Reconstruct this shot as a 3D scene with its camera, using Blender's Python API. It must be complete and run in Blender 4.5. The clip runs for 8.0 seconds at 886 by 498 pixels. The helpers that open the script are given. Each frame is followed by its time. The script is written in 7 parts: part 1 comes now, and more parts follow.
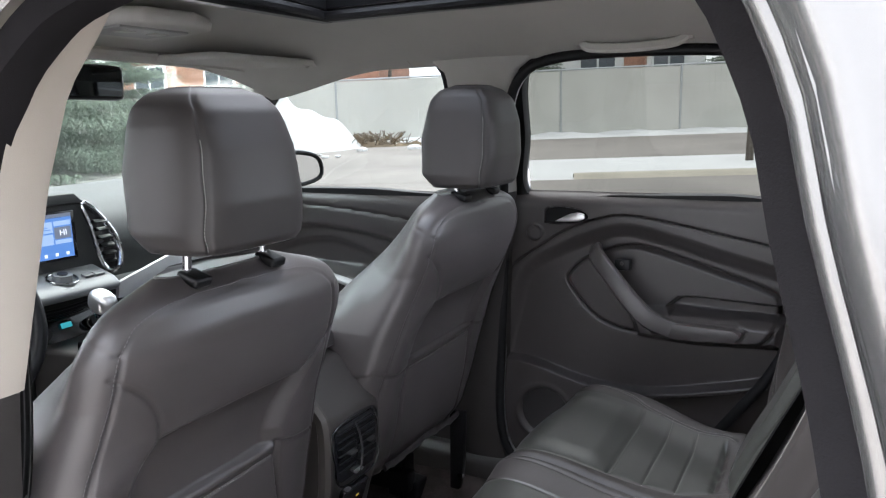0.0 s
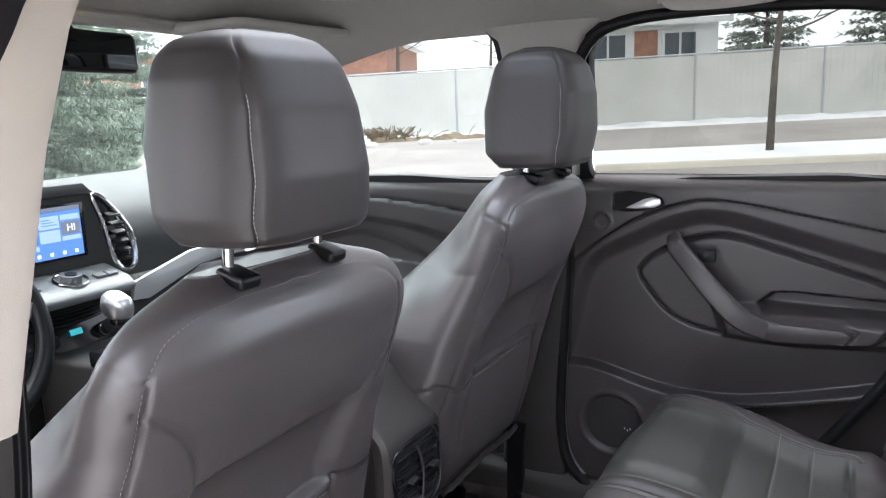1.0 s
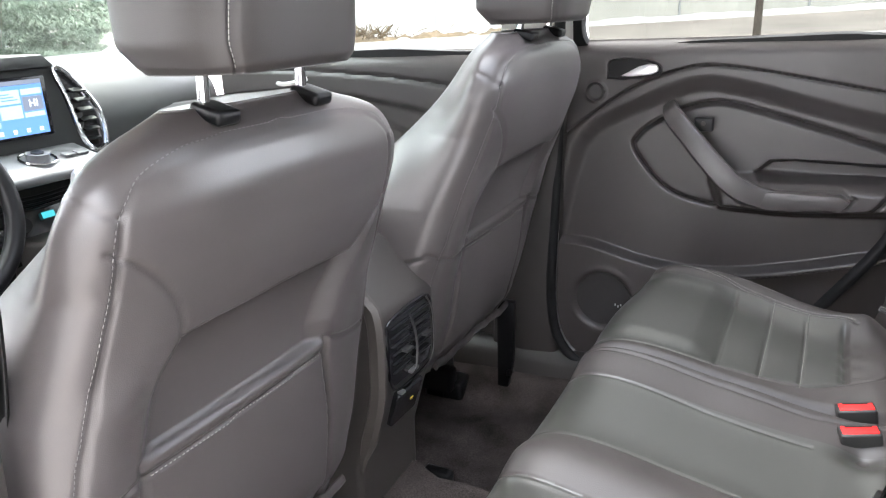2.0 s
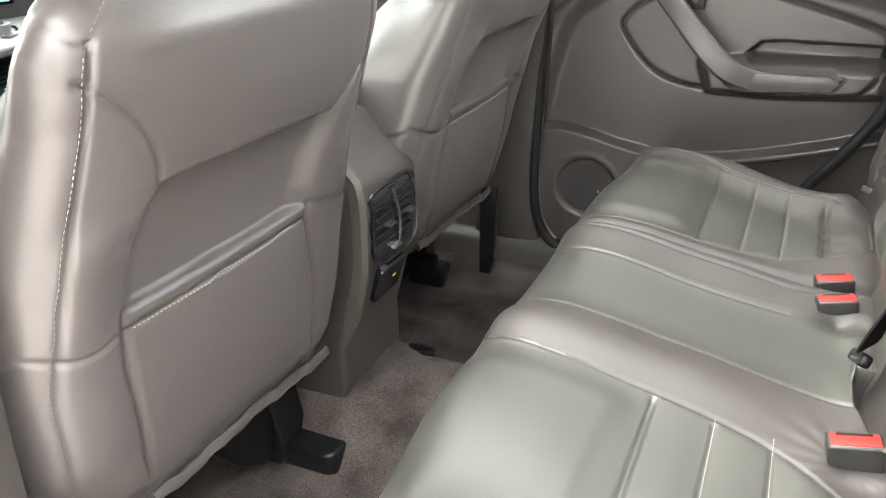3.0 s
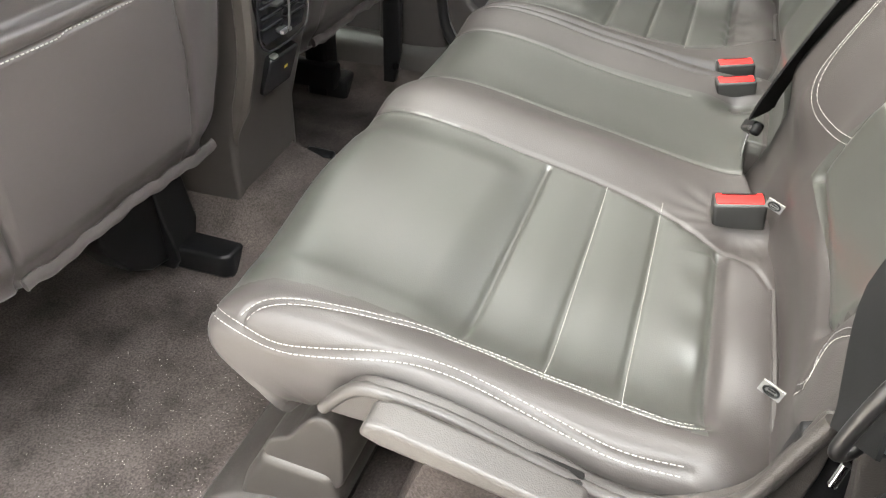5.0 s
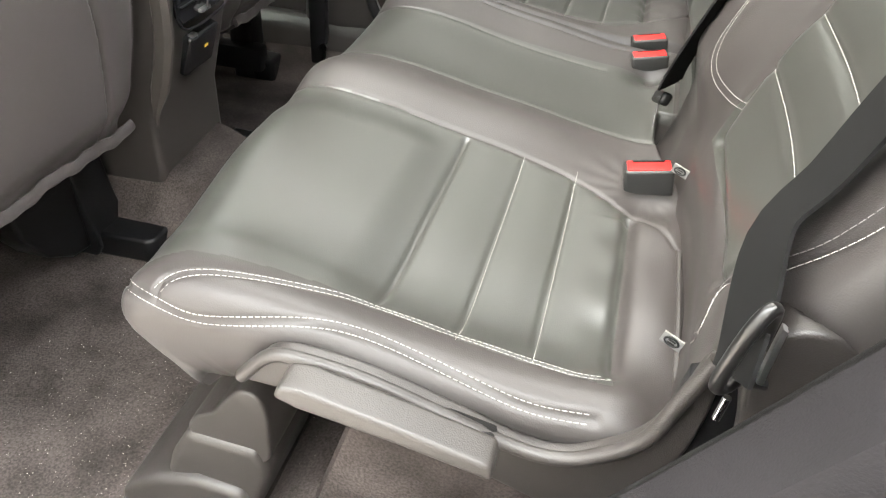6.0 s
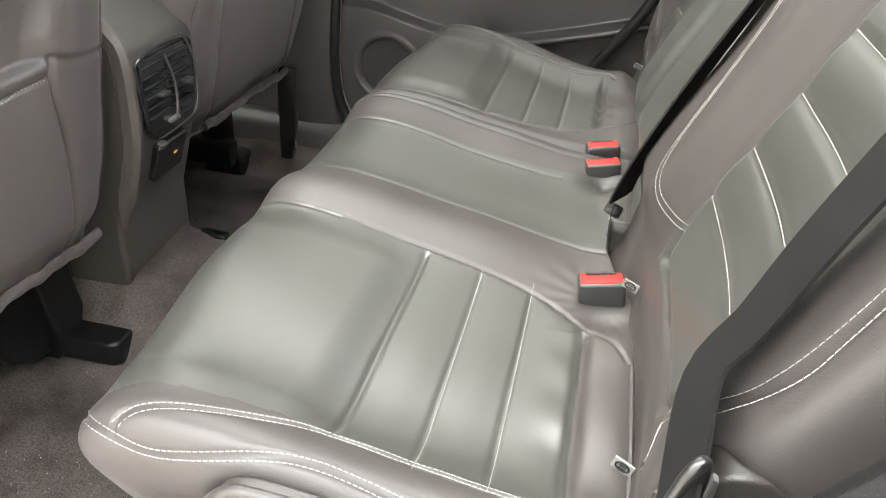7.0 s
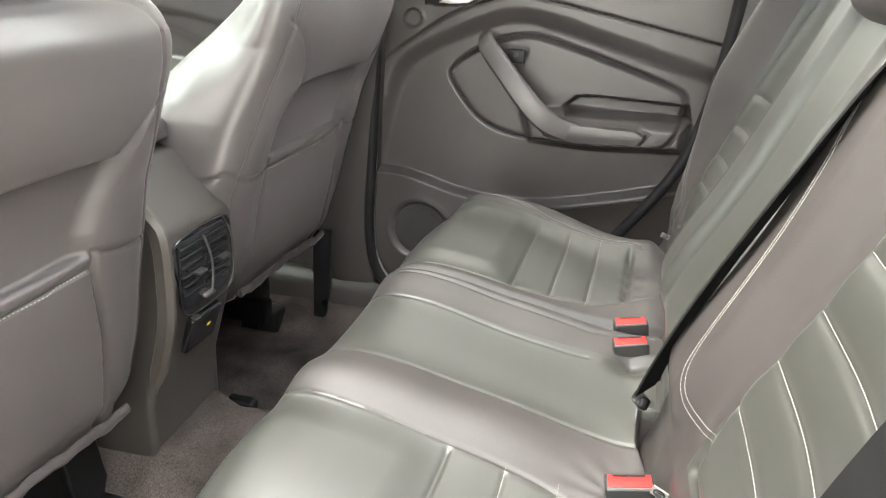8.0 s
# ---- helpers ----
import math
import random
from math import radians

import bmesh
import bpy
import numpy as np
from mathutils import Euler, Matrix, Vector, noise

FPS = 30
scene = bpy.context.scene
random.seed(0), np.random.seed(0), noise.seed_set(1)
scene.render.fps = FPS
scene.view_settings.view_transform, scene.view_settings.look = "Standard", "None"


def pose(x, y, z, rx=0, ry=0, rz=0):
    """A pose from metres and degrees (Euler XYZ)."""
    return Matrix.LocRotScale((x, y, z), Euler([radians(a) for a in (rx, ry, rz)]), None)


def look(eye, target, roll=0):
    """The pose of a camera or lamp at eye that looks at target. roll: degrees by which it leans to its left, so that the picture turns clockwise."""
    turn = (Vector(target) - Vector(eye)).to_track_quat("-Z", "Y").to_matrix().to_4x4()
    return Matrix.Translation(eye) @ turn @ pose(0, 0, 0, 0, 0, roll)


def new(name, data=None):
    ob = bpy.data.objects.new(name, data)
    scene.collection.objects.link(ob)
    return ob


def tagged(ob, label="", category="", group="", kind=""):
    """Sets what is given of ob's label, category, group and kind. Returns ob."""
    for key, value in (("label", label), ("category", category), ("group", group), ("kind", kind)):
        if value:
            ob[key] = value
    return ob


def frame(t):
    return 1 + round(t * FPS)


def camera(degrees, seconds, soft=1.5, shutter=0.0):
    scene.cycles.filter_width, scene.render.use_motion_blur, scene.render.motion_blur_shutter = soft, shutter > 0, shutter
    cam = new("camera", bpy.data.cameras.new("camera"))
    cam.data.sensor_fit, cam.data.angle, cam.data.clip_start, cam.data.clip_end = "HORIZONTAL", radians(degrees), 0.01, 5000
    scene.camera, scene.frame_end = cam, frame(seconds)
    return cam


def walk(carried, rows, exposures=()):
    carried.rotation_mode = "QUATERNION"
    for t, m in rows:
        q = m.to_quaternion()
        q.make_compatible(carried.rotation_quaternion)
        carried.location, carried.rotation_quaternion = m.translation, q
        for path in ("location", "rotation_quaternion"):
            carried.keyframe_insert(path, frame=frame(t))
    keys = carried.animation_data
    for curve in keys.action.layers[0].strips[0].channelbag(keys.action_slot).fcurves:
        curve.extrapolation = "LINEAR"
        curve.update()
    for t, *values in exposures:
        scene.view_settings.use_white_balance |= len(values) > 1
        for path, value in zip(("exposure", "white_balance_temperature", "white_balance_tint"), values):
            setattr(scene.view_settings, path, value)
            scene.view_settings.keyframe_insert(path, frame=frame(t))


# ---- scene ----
cam = camera(62.8, 8.0, soft=1.2)
PATH = [
    (0, (-0.005, -1.08, 1.464), (-0.952, 0.645, 1.107), -1.3),
    (0.5, (-0.086, -0.999, 1.447), (-1.11, 0.688, 1.122), -1.3),
    (1, (-0.211, -0.941, 1.418), (-1.177, 0.772, 1.051), -2.1),
    (1.5, (-0.241, -0.913, 1.375), (-1.174, 0.788, 0.889), -2.6),
    (2.8, (-0.256, -0.926, 1.288), (-1.085, 0.705, 0.479), -2.2),
    (3, (-0.255, -0.925, 1.276), (-1.069, 0.692, 0.425), -1.9),
    (3.5, (-0.259, -0.922, 1.247), (-1.018, 0.661, 0.289), -1.2),
    (4, (-0.255, -0.917, 1.221), (-0.95, 0.633, 0.166), -0.4),
    (4.5, (-0.241, -0.916, 1.198), (-0.857, 0.606, 0.057), 0.4),
    (5, (-0.226, -0.916, 1.18), (-0.751, 0.584, -0.033), 1.4),
    (5.2, (-0.22, -0.918, 1.173), (-0.708, 0.579, -0.06), 1.8),
    (6.3, (-0.196, -0.928, 1.177), (-0.535, 0.613, -0.053), 3.7),
    (6.5, (-0.196, -0.926, 1.187), (-0.528, 0.646, -0.005), 3.9),
    (7, (-0.189, -0.915, 1.224), (-0.524, 0.74, 0.154), 3.9),
    (7.5, (-0.184, -0.903, 1.257), (-0.572, 0.831, 0.34), 3.2),
    (8, (-0.183, -0.882, 1.29), (-0.674, 0.902, 0.531), 2.4),
]
EXPO = [(0.0, 3.45, 6000, 12), (0.8, 3.75, 6000, 13), (1.6, 4.1, 6000, 14), (2.7, 5.15, 6800, 7), (4.0, 5.1, 6800, 7), (5.0, 5.0, 6800, 7), (6.5, 4.9, 6800, 7), (8.0, 5.2, 6800, 7)]
walk(cam, [(t, look(eye, target, roll)) for t, eye, target, roll in PATH], EXPO)

# ---- daylight: overcast winter sky ----
world = bpy.data.worlds.new("overcast_sky")
scene.world = world
world.use_nodes = True
wn, wl = world.node_tree.nodes, world.node_tree.links
sky = wn.new("ShaderNodeTexSky")
sky.sky_type, sky.sun_disc = "NISHITA", False
sky.sun_elevation, sky.sun_rotation = radians(62), radians(-49)
sky.air_density, sky.dust_density, sky.ozone_density = 1.0, 4.0, 0.6
soft_white = wn.new("ShaderNodeMix")
soft_white.data_type = "RGBA"
soft_white.inputs[0].default_value = 0.8
soft_white.inputs[7].default_value = (8.5, 8.7, 8.9, 1)
wl.new(sky.outputs[0], soft_white.inputs[6])
# an overcast sky is brighter overhead than at the horizon
co_w, sep_w, lift_w, dome_w = (wn.new(k) for k in ("ShaderNodeTexCoord", "ShaderNodeSeparateXYZ", "ShaderNodeMapRange", "ShaderNodeVectorMath"))
lift_w.inputs[1].default_value, lift_w.inputs[2].default_value = 0.0, 1.0
lift_w.inputs[3].default_value, lift_w.inputs[4].default_value = 0.95, 1.1
dome_w.operation = "SCALE"
wl.new(co_w.outputs["Generated"], sep_w.inputs[0])
wl.new(sep_w.outputs[2], lift_w.inputs[0])
wl.new(soft_white.outputs[2], dome_w.inputs[0])
wl.new(lift_w.outputs[0], dome_w.inputs["Scale"])
wl.new(dome_w.outputs[0], wn["Background"].inputs[0])
wn["Background"].inputs[1].default_value = 0.15
sun = new("sun", bpy.data.lights.new("sun", "SUN"))
sun.data.energy, sun.data.angle, sun.data.color = 0.8, radians(60), (1.0, 0.96, 0.9)
sun.matrix_world = look((-1.6, 1.4, 4.0), (0, 0, 0))


# ---- materials ----
def material(name, colour, rough=0.5, metal=0.0, vary=0.15, scale=8.0, bump=0.0, bump_scale=400.0, grain="noise", spec=0.5, rough_vary=0.08, coat=0.0, tint=None, fine_vary=0.0, transmission=0.0):
    m = bpy.data.materials.new(name)
    m.use_nodes = True
    nt = m.node_tree
    b = nt.nodes["Principled BSDF"]
    b.inputs["Roughness"].default_value = rough
    b.inputs["Metallic"].default_value = metal
    b.inputs["Specular IOR Level"].default_value = spec
    b.inputs["Coat Weight"].default_value = coat
    b.inputs["Transmission Weight"].default_value = transmission
    co = nt.nodes.new("ShaderNodeTexCoord")
    no = nt.nodes.new("ShaderNodeTexNoise")
    no.inputs["Scale"].default_value = scale
    no.inputs["Detail"].default_value = 5
    nt.links.new(co.outputs["Object"], no.inputs["Vector"])
    other = tint or tuple(min(1.0, c * (1 + vary)) for c in colour)
    base = tuple(c * (1 - vary) for c in colour) if not tint else colour
    ramp = nt.nodes.new("ShaderNodeMix")
    ramp.data_type = "RGBA"
    ramp.inputs[6].default_value = (*base, 1)
    ramp.inputs[7].default_value = (*other, 1)
    stretch = nt.nodes.new("ShaderNodeMapRange")
    stretch.inputs[1].default_value, stretch.inputs[2].default_value = 0.3, 0.7
    nt.links.new(no.outputs["Fac"], stretch.inputs[0])
    nt.links.new(stretch.outputs[0], ramp.inputs[0])
    out = ramp.outputs[2]
    if fine_vary:
        n2 = nt.nodes.new("ShaderNodeTexNoise")
        n2.inputs["Scale"].default_value = bump_scale * 0.6
        n2.inputs["Detail"].default_value = 3
        nt.links.new(co.outputs["Object"], n2.inputs["Vector"])
        mr = nt.nodes.new("ShaderNodeMapRange")
        mr.inputs[1].default_value, mr.inputs[2].default_value = 0.35, 0.65
        mr.inputs[3].default_value, mr.inputs[4].default_value = 1 - fine_vary, 1 + fine_vary
        nt.links.new(n2.outputs["Fac"], mr.inputs[0])
        mul = nt.nodes.new("ShaderNodeVectorMath")
        mul.operation = "SCALE"
        nt.links.new(out, mul.inputs[0])
        nt.links.new(mr.outputs[0], mul.inputs["Scale"])
        out = mul.outputs[0]
    nt.links.new(out, b.inputs["Base Color"])
    if rough_vary:
        rr = nt.nodes.new("ShaderNodeMapRange")
        rr.inputs[3].default_value, rr.inputs[4].default_value = max(0.02, rough - rough_vary), min(1, rough + rough_vary)
        nt.links.new(no.outputs["Fac"], rr.inputs[0])
        nt.links.new(rr.outputs[0], b.inputs["Roughness"])
    if bump:
        if grain == "pebble":
            g = nt.nodes.new("ShaderNodeTexVoronoi")
            g.feature = "SMOOTH_F1"
            src = g.outputs["Distance"]
        else:
            g = nt.nodes.new("ShaderNodeTexNoise")
            g.inputs["Detail"].default_value = 4
            src = g.outputs["Fac"]
        g.inputs["Scale"].default_value = bump_scale
        nt.links.new(co.outputs["Object"], g.inputs["Vector"])
        bp = nt.nodes.new("ShaderNodeBump")
        bp.inputs["Strength"].default_value = bump
        bp.inputs["Distance"].default_value = 0.001
        nt.links.new(src, bp.inputs["Height"])
        nt.links.new(bp.outputs[0], b.inputs["Normal"])
    return m


def clear_glass(name, colour, gloss=1.0):
    m = bpy.data.materials.new(name)
    m.use_nodes = True
    nt = m.node_tree
    nt.nodes.remove(nt.nodes["Principled BSDF"])
    tr, gl, mix, fr = (nt.nodes.new(k) for k in ("ShaderNodeBsdfTransparent", "ShaderNodeBsdfGlossy", "ShaderNodeMixShader", "ShaderNodeFresnel"))
    tr.inputs[0].default_value = (*colour, 1)
    gl.inputs["Roughness"].default_value = 0.02
    fr.inputs["IOR"].default_value = 1.35
    sc = nt.nodes.new("ShaderNodeMath")
    sc.operation = "MULTIPLY"
    sc.inputs[1].default_value = gloss
    nt.links.new(fr.outputs[0], sc.inputs[0])
    nt.links.new(sc.outputs[0], mix.inputs[0])
    nt.links.new(tr.outputs[0], mix.inputs[1])
    nt.links.new(gl.outputs[0], mix.inputs[2])
    nt.links.new(mix.outputs[0], nt.nodes["Material Output"].inputs[0])
    return m


def glowing(name, colour, strength):
    m = bpy.data.materials.new(name)
    m.use_nodes = True
    b = m.node_tree.nodes["Principled BSDF"]
    b.inputs["Base Color"].default_value = (0.02, 0.02, 0.02, 1)
    b.inputs["Emission Color"].default_value = (*colour, 1)
    b.inputs["Emission Strength"].default_value = strength
    return m


LEATHER = material("charcoal_leather", (0.0285, 0.0252, 0.0242), 0.46, vary=0.10, scale=5, bump=0.12, bump_scale=950, grain="pebble", rough_vary=0.05, spec=0.38)
# the green cast of window reflections is put into this base colour
INSERT = material("smooth_leather_insert", (0.0265, 0.0270, 0.0243), 0.32, vary=0.08, scale=4, bump=0.07, bump_scale=1000, grain="pebble", rough_vary=0.05, spec=0.67)
VINYL = material("seatback_vinyl", (0.0510, 0.0450, 0.0444), 0.36, vary=0.10, scale=5, bump=0.09, bump_scale=950, grain="pebble", rough_vary=0.05, spec=0.6)
PLASTIC = material("moulded_charcoal_plastic", (0.0235, 0.0205, 0.0188), 0.46, vary=0.10, scale=6, bump=0.22, bump_scale=1100, grain="pebble", rough_vary=0.06)
DOOR_VINYL = material("door_trim_vinyl", (0.0400, 0.0350, 0.0338), 0.35, vary=0.10, scale=5, bump=0.10, bump_scale=900, grain="pebble", rough_vary=0.05, spec=0.6)
DASH_MAT = material("dash_softtouch", (0.046, 0.048, 0.047), 0.62, vary=0.10, scale=5, bump=0.3, bump_scale=800, grain="pebble", spec=0.15)
BLACK = material("black_plastic", (0.0045, 0.0045, 0.005), 0.36, vary=0.2, scale=9, bump=0.2, bump_scale=900, spec=0.22)
GRILLE = material("speaker_grille_mesh", (0.020, 0.018, 0.018), 0.6, vary=0.2, scale=9, bump=1.0, bump_scale=700, grain="pebble")
RUBBER = material("black_rubber_seal", (0.005, 0.005, 0.0055), 0.50, vary=0.2, scale=12, bump=0.3, bump_scale=500, spec=0.25)
VENT_BLACK = material("dark_vent_plastic", (0.007, 0.0065, 0.0065), 0.30, vary=0.15, scale=9)
GREY_SEAL = material("grey_flocked_seal", (0.0125, 0.0116, 0.0124), 0.8, vary=0.15, scale=12, bump=0.4, bump_scale=700, spec=0.06)
# charcoal trim plastic with the shade at the open door in its colour
SHADED_TRIM = material("shaded_quarter_plastic", (0.0055, 0.0052, 0.0052), 0.5, vary=0.12, scale=8, bump=0.3, bump_scale=1100, grain="pebble", spec=0.12)
BUCKLE_GREY = material("dark_grey_buckle_plastic", (0.022, 0.022, 0.0215), 0.4, vary=0.1, scale=20)
GLOSS_BLACK = material("piano_black", (0.008, 0.008, 0.009), 0.12, vary=0.1, rough_vary=0.03)
CARPET = material("charcoal_loop_carpet", (0.044, 0.0370, 0.0348), 0.97, vary=0.48, scale=11, bump=1.0, bump_scale=560, spec=0.05, fine_vary=0.32)
HEADLINER = material("light_grey_headliner_cloth", (0.40, 0.385, 0.355), 0.95, vary=0.04, scale=4, bump=0.35, bump_scale=600, spec=0.1)
PILLAR_BEIGE = material("light_pillar_trim", (0.32, 0.285, 0.245), 0.75, vary=0.04, scale=4, bump=0.3, bump_scale=800, spec=0.2)
CHROME = material("polished_chrome", (0.75, 0.76, 0.78), 0.12, metal=1.0, vary=0.05, rough_vary=0.04)
SATIN = material("satin_silver", (0.62, 0.62, 0.62), 0.32, metal=1.0, vary=0.05, rough_vary=0.05)
SILVER_TRIM = material("satin_silver_plastic", (0.38, 0.39, 0.39), 0.38, vary=0.05, rough_vary=0.05)
SHELF_GREY = material("satin_grey_plastic", (0.12, 0.124, 0.128), 0.36, vary=0.05, rough_vary=0.05)
CAR_PAINT = material("silver_car_paint", (0.245, 0.243, 0.238), 0.26, metal=0.85, vary=0.04, rough_vary=0.03, coat=0.7, bump=0.05, bump_scale=2500)
THREAD = material("pale_stitch_thread", (0.24, 0.236, 0.22), 0.8, vary=0.1, scale=40)
DARK_THREAD = material("grey_stitch_thread", (0.13, 0.125, 0.125), 0.8, vary=0.1, scale=40)
WEBBING = material("black_belt_webbing", (0.0048, 0.0048, 0.0049), 0.55, vary=0.2, scale=20, bump=0.14, bump_scale=900, spec=0.16)
RED = material("red_buckle_button", (0.72, 0.014, 0.013), 0.5, vary=0.05, spec=0.15)
TAG_WHITE = material("white_cloth_tag", (0.10, 0.098, 0.096), 0.85, vary=0.05, scale=60)
YELLOW = material("yellow_print", (0.75, 0.55, 0.05), 0.6, vary=0.05)
WHITE_PRINT = material("pale_print", (0.7, 0.7, 0.7), 0.6, vary=0.02)
# side pane dimmed far below clear glass to hold back outdoor brightness
GLASS = clear_glass("dimmed_window_glass", (0.145, 0.150, 0.142), 0.5)
SCREEN_GLASS = clear_glass("clear_windscreen_glass", (0.66, 0.69, 0.66), 0.5)
# privacy tint, deepened to hold back outdoor brightness as well
TINT = clear_glass("tinted_window_glass", (0.071, 0.072, 0.0655), 0.6)
ROOF_GLASS = clear_glass("tinted_roof_glass", (0.5, 0.51, 0.52), 0.6)
# mirror darkened in colour, standing for a dark reflection
DARK_MIRROR = material("dark_reflection_mirror_glass", (0.045, 0.05, 0.055), 0.06, metal=1.0, vary=0.02, rough_vary=0.02)
MIRROR_GLASS = material("mirror_glass", (0.8, 0.8, 0.8), 0.03, metal=1.0, vary=0.01, rough_vary=0.01)


# ---- geometry helpers ----
def thing(name, at, label, category, group="", kind=""):
    e = new(name)
    e.empty_display_size = 0.05
    e.location = at
    return tagged(e, label, category, group, kind)


def mesh_from(name, geo):
    me = bpy.data.meshes.new(name)
    if isinstance(geo, bmesh.types.BMesh):
        bmesh.ops.recalc_face_normals(geo, faces=geo.faces)
        geo.to_mesh(me)
        geo.free()
    else:
        v, f = geo
        me.from_pydata([tuple(map(float, p)) for p in v], [], [tuple(map(int, q)) for q in f])
        me.update()
    return me


def part(name, geo, mat, parent=None, label="", smooth=True, angle=40):
    """One mesh object. geo is a bmesh or (vertices, faces), in world coordinates."""
    me = mesh_from(name, geo)
    me.materials.append(mat)
    if smooth:
        me.shade_smooth()
        if angle < 180:
            me.set_sharp_from_angle(angle=radians(angle))
    ob = new(name, me)
    if parent is not None:
        base = Vector((0, 0, 0))
        p = parent
        while p is not None:
            base += p.location
            p = p.parent
        me.transform(Matrix.Translation(-base))
        ob.parent = parent
    if label:
        ob["label"] = label
    return ob


def rbox(cx, cy, cz, sx, sy, sz, r=0.004, seg=2, m=None):
    bm = bmesh.new()
    bmesh.ops.create_cube(bm, size=1)
    bmesh.ops.scale(bm, vec=(sx, sy, sz), verts=bm.verts)
    if r:
        bmesh.ops.bevel(bm, geom=bm.edges[:], offset=min(r, 0.49 * min(sx, sy, sz)), segments=seg, profile=0.6, affect="EDGES")
    if m is not None:
        bmesh.ops.transform(bm, matrix=m, verts=bm.verts)
    bmesh.ops.translate(bm, vec=(cx, cy, cz), verts=bm.verts)
    return bm


def add_into(bm, other):
    me = bpy.data.meshes.new("tmp")
    bmesh.ops.recalc_face_normals(other, faces=other.faces)
    other.to_mesh(me)
    other.free()
    bm.from_mesh(me)
    bpy.data.meshes.remove(me)
    return bm


def prism(pts, axis, a0, a1, r=0.003, seg=2):
    """A 2D outline pushed along an axis, edges rounded. axis 'x': pts are (y, z); 'y': (x, z); 'z': (x, y)."""
    bm = bmesh.new()
    put = {"x": lambda p, a: (a, p[0], p[1]), "y": lambda p, a: (p[0], a, p[1]), "z": lambda p, a: (p[0], p[1], a)}[axis]
    lo = [bm.verts.new(put(p, a0)) for p in pts]
    hi = [bm.verts.new(put(p, a1)) for p in pts]
    n = len(pts)
    bm.faces.new(lo), bm.faces.new(hi)
    for i in range(n):
        bm.faces.new((lo[i], lo[(i + 1) % n], hi[(i + 1) % n], hi[i]))
    bmesh.ops.recalc_face_normals(bm, faces=bm.faces)
    if r:
        ed = [e for e in bm.edges if e.calc_face_angle(0) > 0.5]
        bmesh.ops.bevel(bm, geom=ed, offset=r, segments=seg, profile=0.6, affect="EDGES", clamp_overlap=True)
    return bm


def spline(pts, n, closed=False):
    """Points resampled evenly on a Catmull-Rom curve."""
    p = np.array(pts, float)
    k = len(p)
    out = []
    idx = range(k if closed else k - 1)
    for i in idx:
        g = lambda j: p[j % k] if closed else p[min(max(j, 0), k - 1)]
        a, b, c, d = g(i - 1), g(i), g(i + 1), g(i + 2)
        for s in np.linspace(0, 1, 12, endpoint=False):
            out.append(0.5 * (2 * b + (c - a) * s + (2 * a - 5 * b + 4 * c - d) * s * s + (3 * b - a - 3 * c + d) * s ** 3))
    out.append(p[0] if closed else p[-1])
    out = np.array(out)
    seg = np.r_[0, np.cumsum(np.linalg.norm(np.diff(out, axis=0), axis=1))]
    t = np.linspace(0, seg[-1], n + (1 if closed else 0))
    res = np.stack([np.interp(t, seg, out[:, i]) for i in range(p.shape[1])], 1)
    return res[:-1] if closed else res


def sweep(path, profile, closed=False, up=(0, 0, 1), cap=True, scale=None):
    """A closed 2D profile carried along a 3D path. The profile's first axis lies across the path, its second along 'up'."""
    path = np.array(path, float)
    profile = np.array(profile, float)
    n, k = len(path), len(profile)
    up = np.array(up, float)
    v, f = [], []
    for i in range(n):
        a = path[(i - 1) % n] if closed or i > 0 else path[i]
        b = path[(i + 1) % n] if closed or i < n - 1 else path[i]
        t = b - a
        t /= np.linalg.norm(t) + 1e-12
        s = np.cross(t, up)
        if np.linalg.norm(s) < 1e-4:
            s = np.cross(t, (1, 0.01, 0))
        s /= np.linalg.norm(s)
        w = np.cross(s, t)
        g = 1 if scale is None else scale[i]
        for q in profile:
            v.append(path[i] + g * (s * q[0] + w * q[1]))
    for i in range(n if closed else n - 1):
        for j in range(k):
            a, b = i * k + j, i * k + (j + 1) % k
            c, d = ((i + 1) % n) * k + (j + 1) % k, ((i + 1) % n) * k + j
            f.append((a, b, c, d))
    if cap and not closed:
        f.append(tuple(range(k - 1, -1, -1)))
        f.append(tuple(range((n - 1) * k, n * k)))
    return np.array(v), f


def circle(r, k=10, ry=None):
    return [(r * math.cos(2 * math.pi * i / k), (ry or r) * math.sin(2 * math.pi * i / k)) for i in range(k)]


def strip(w, h):
    """Flat rounded profile w wide and h thick."""
    e = h * 0.35
    return [(-w / 2, -h / 2 + e), (-w / 2 + e, -h / 2), (w / 2 - e, -h / 2), (w / 2, -h / 2 + e), (w / 2, h / 2 - e), (w / 2 - e, h / 2), (-w / 2 + e, h / 2), (-w / 2, h / 2 - e)]


def joined(geos):
    v, f, o = [], [], 0
    for a, b in geos:
        v.extend(a)
        f.extend(tuple(i + o for i in q) for q in b)
        o += len(a)
    return v, f


def sheet(X, Y, Z):
    """A grid of points as a mesh."""
    n, k = X.shape
    v = np.stack([X, Y, Z], -1).reshape(-1, 3)
    i, j = np.meshgrid(np.arange(n - 1), np.arange(k - 1), indexing="ij")
    a = (i * k + j).ravel()
    return v, np.stack([a, a + k, a + k + 1, a + 1], 1)


def smooth(t):
    t = np.clip(t, 0, 1)
    return t * t * (3 - 2 * t)


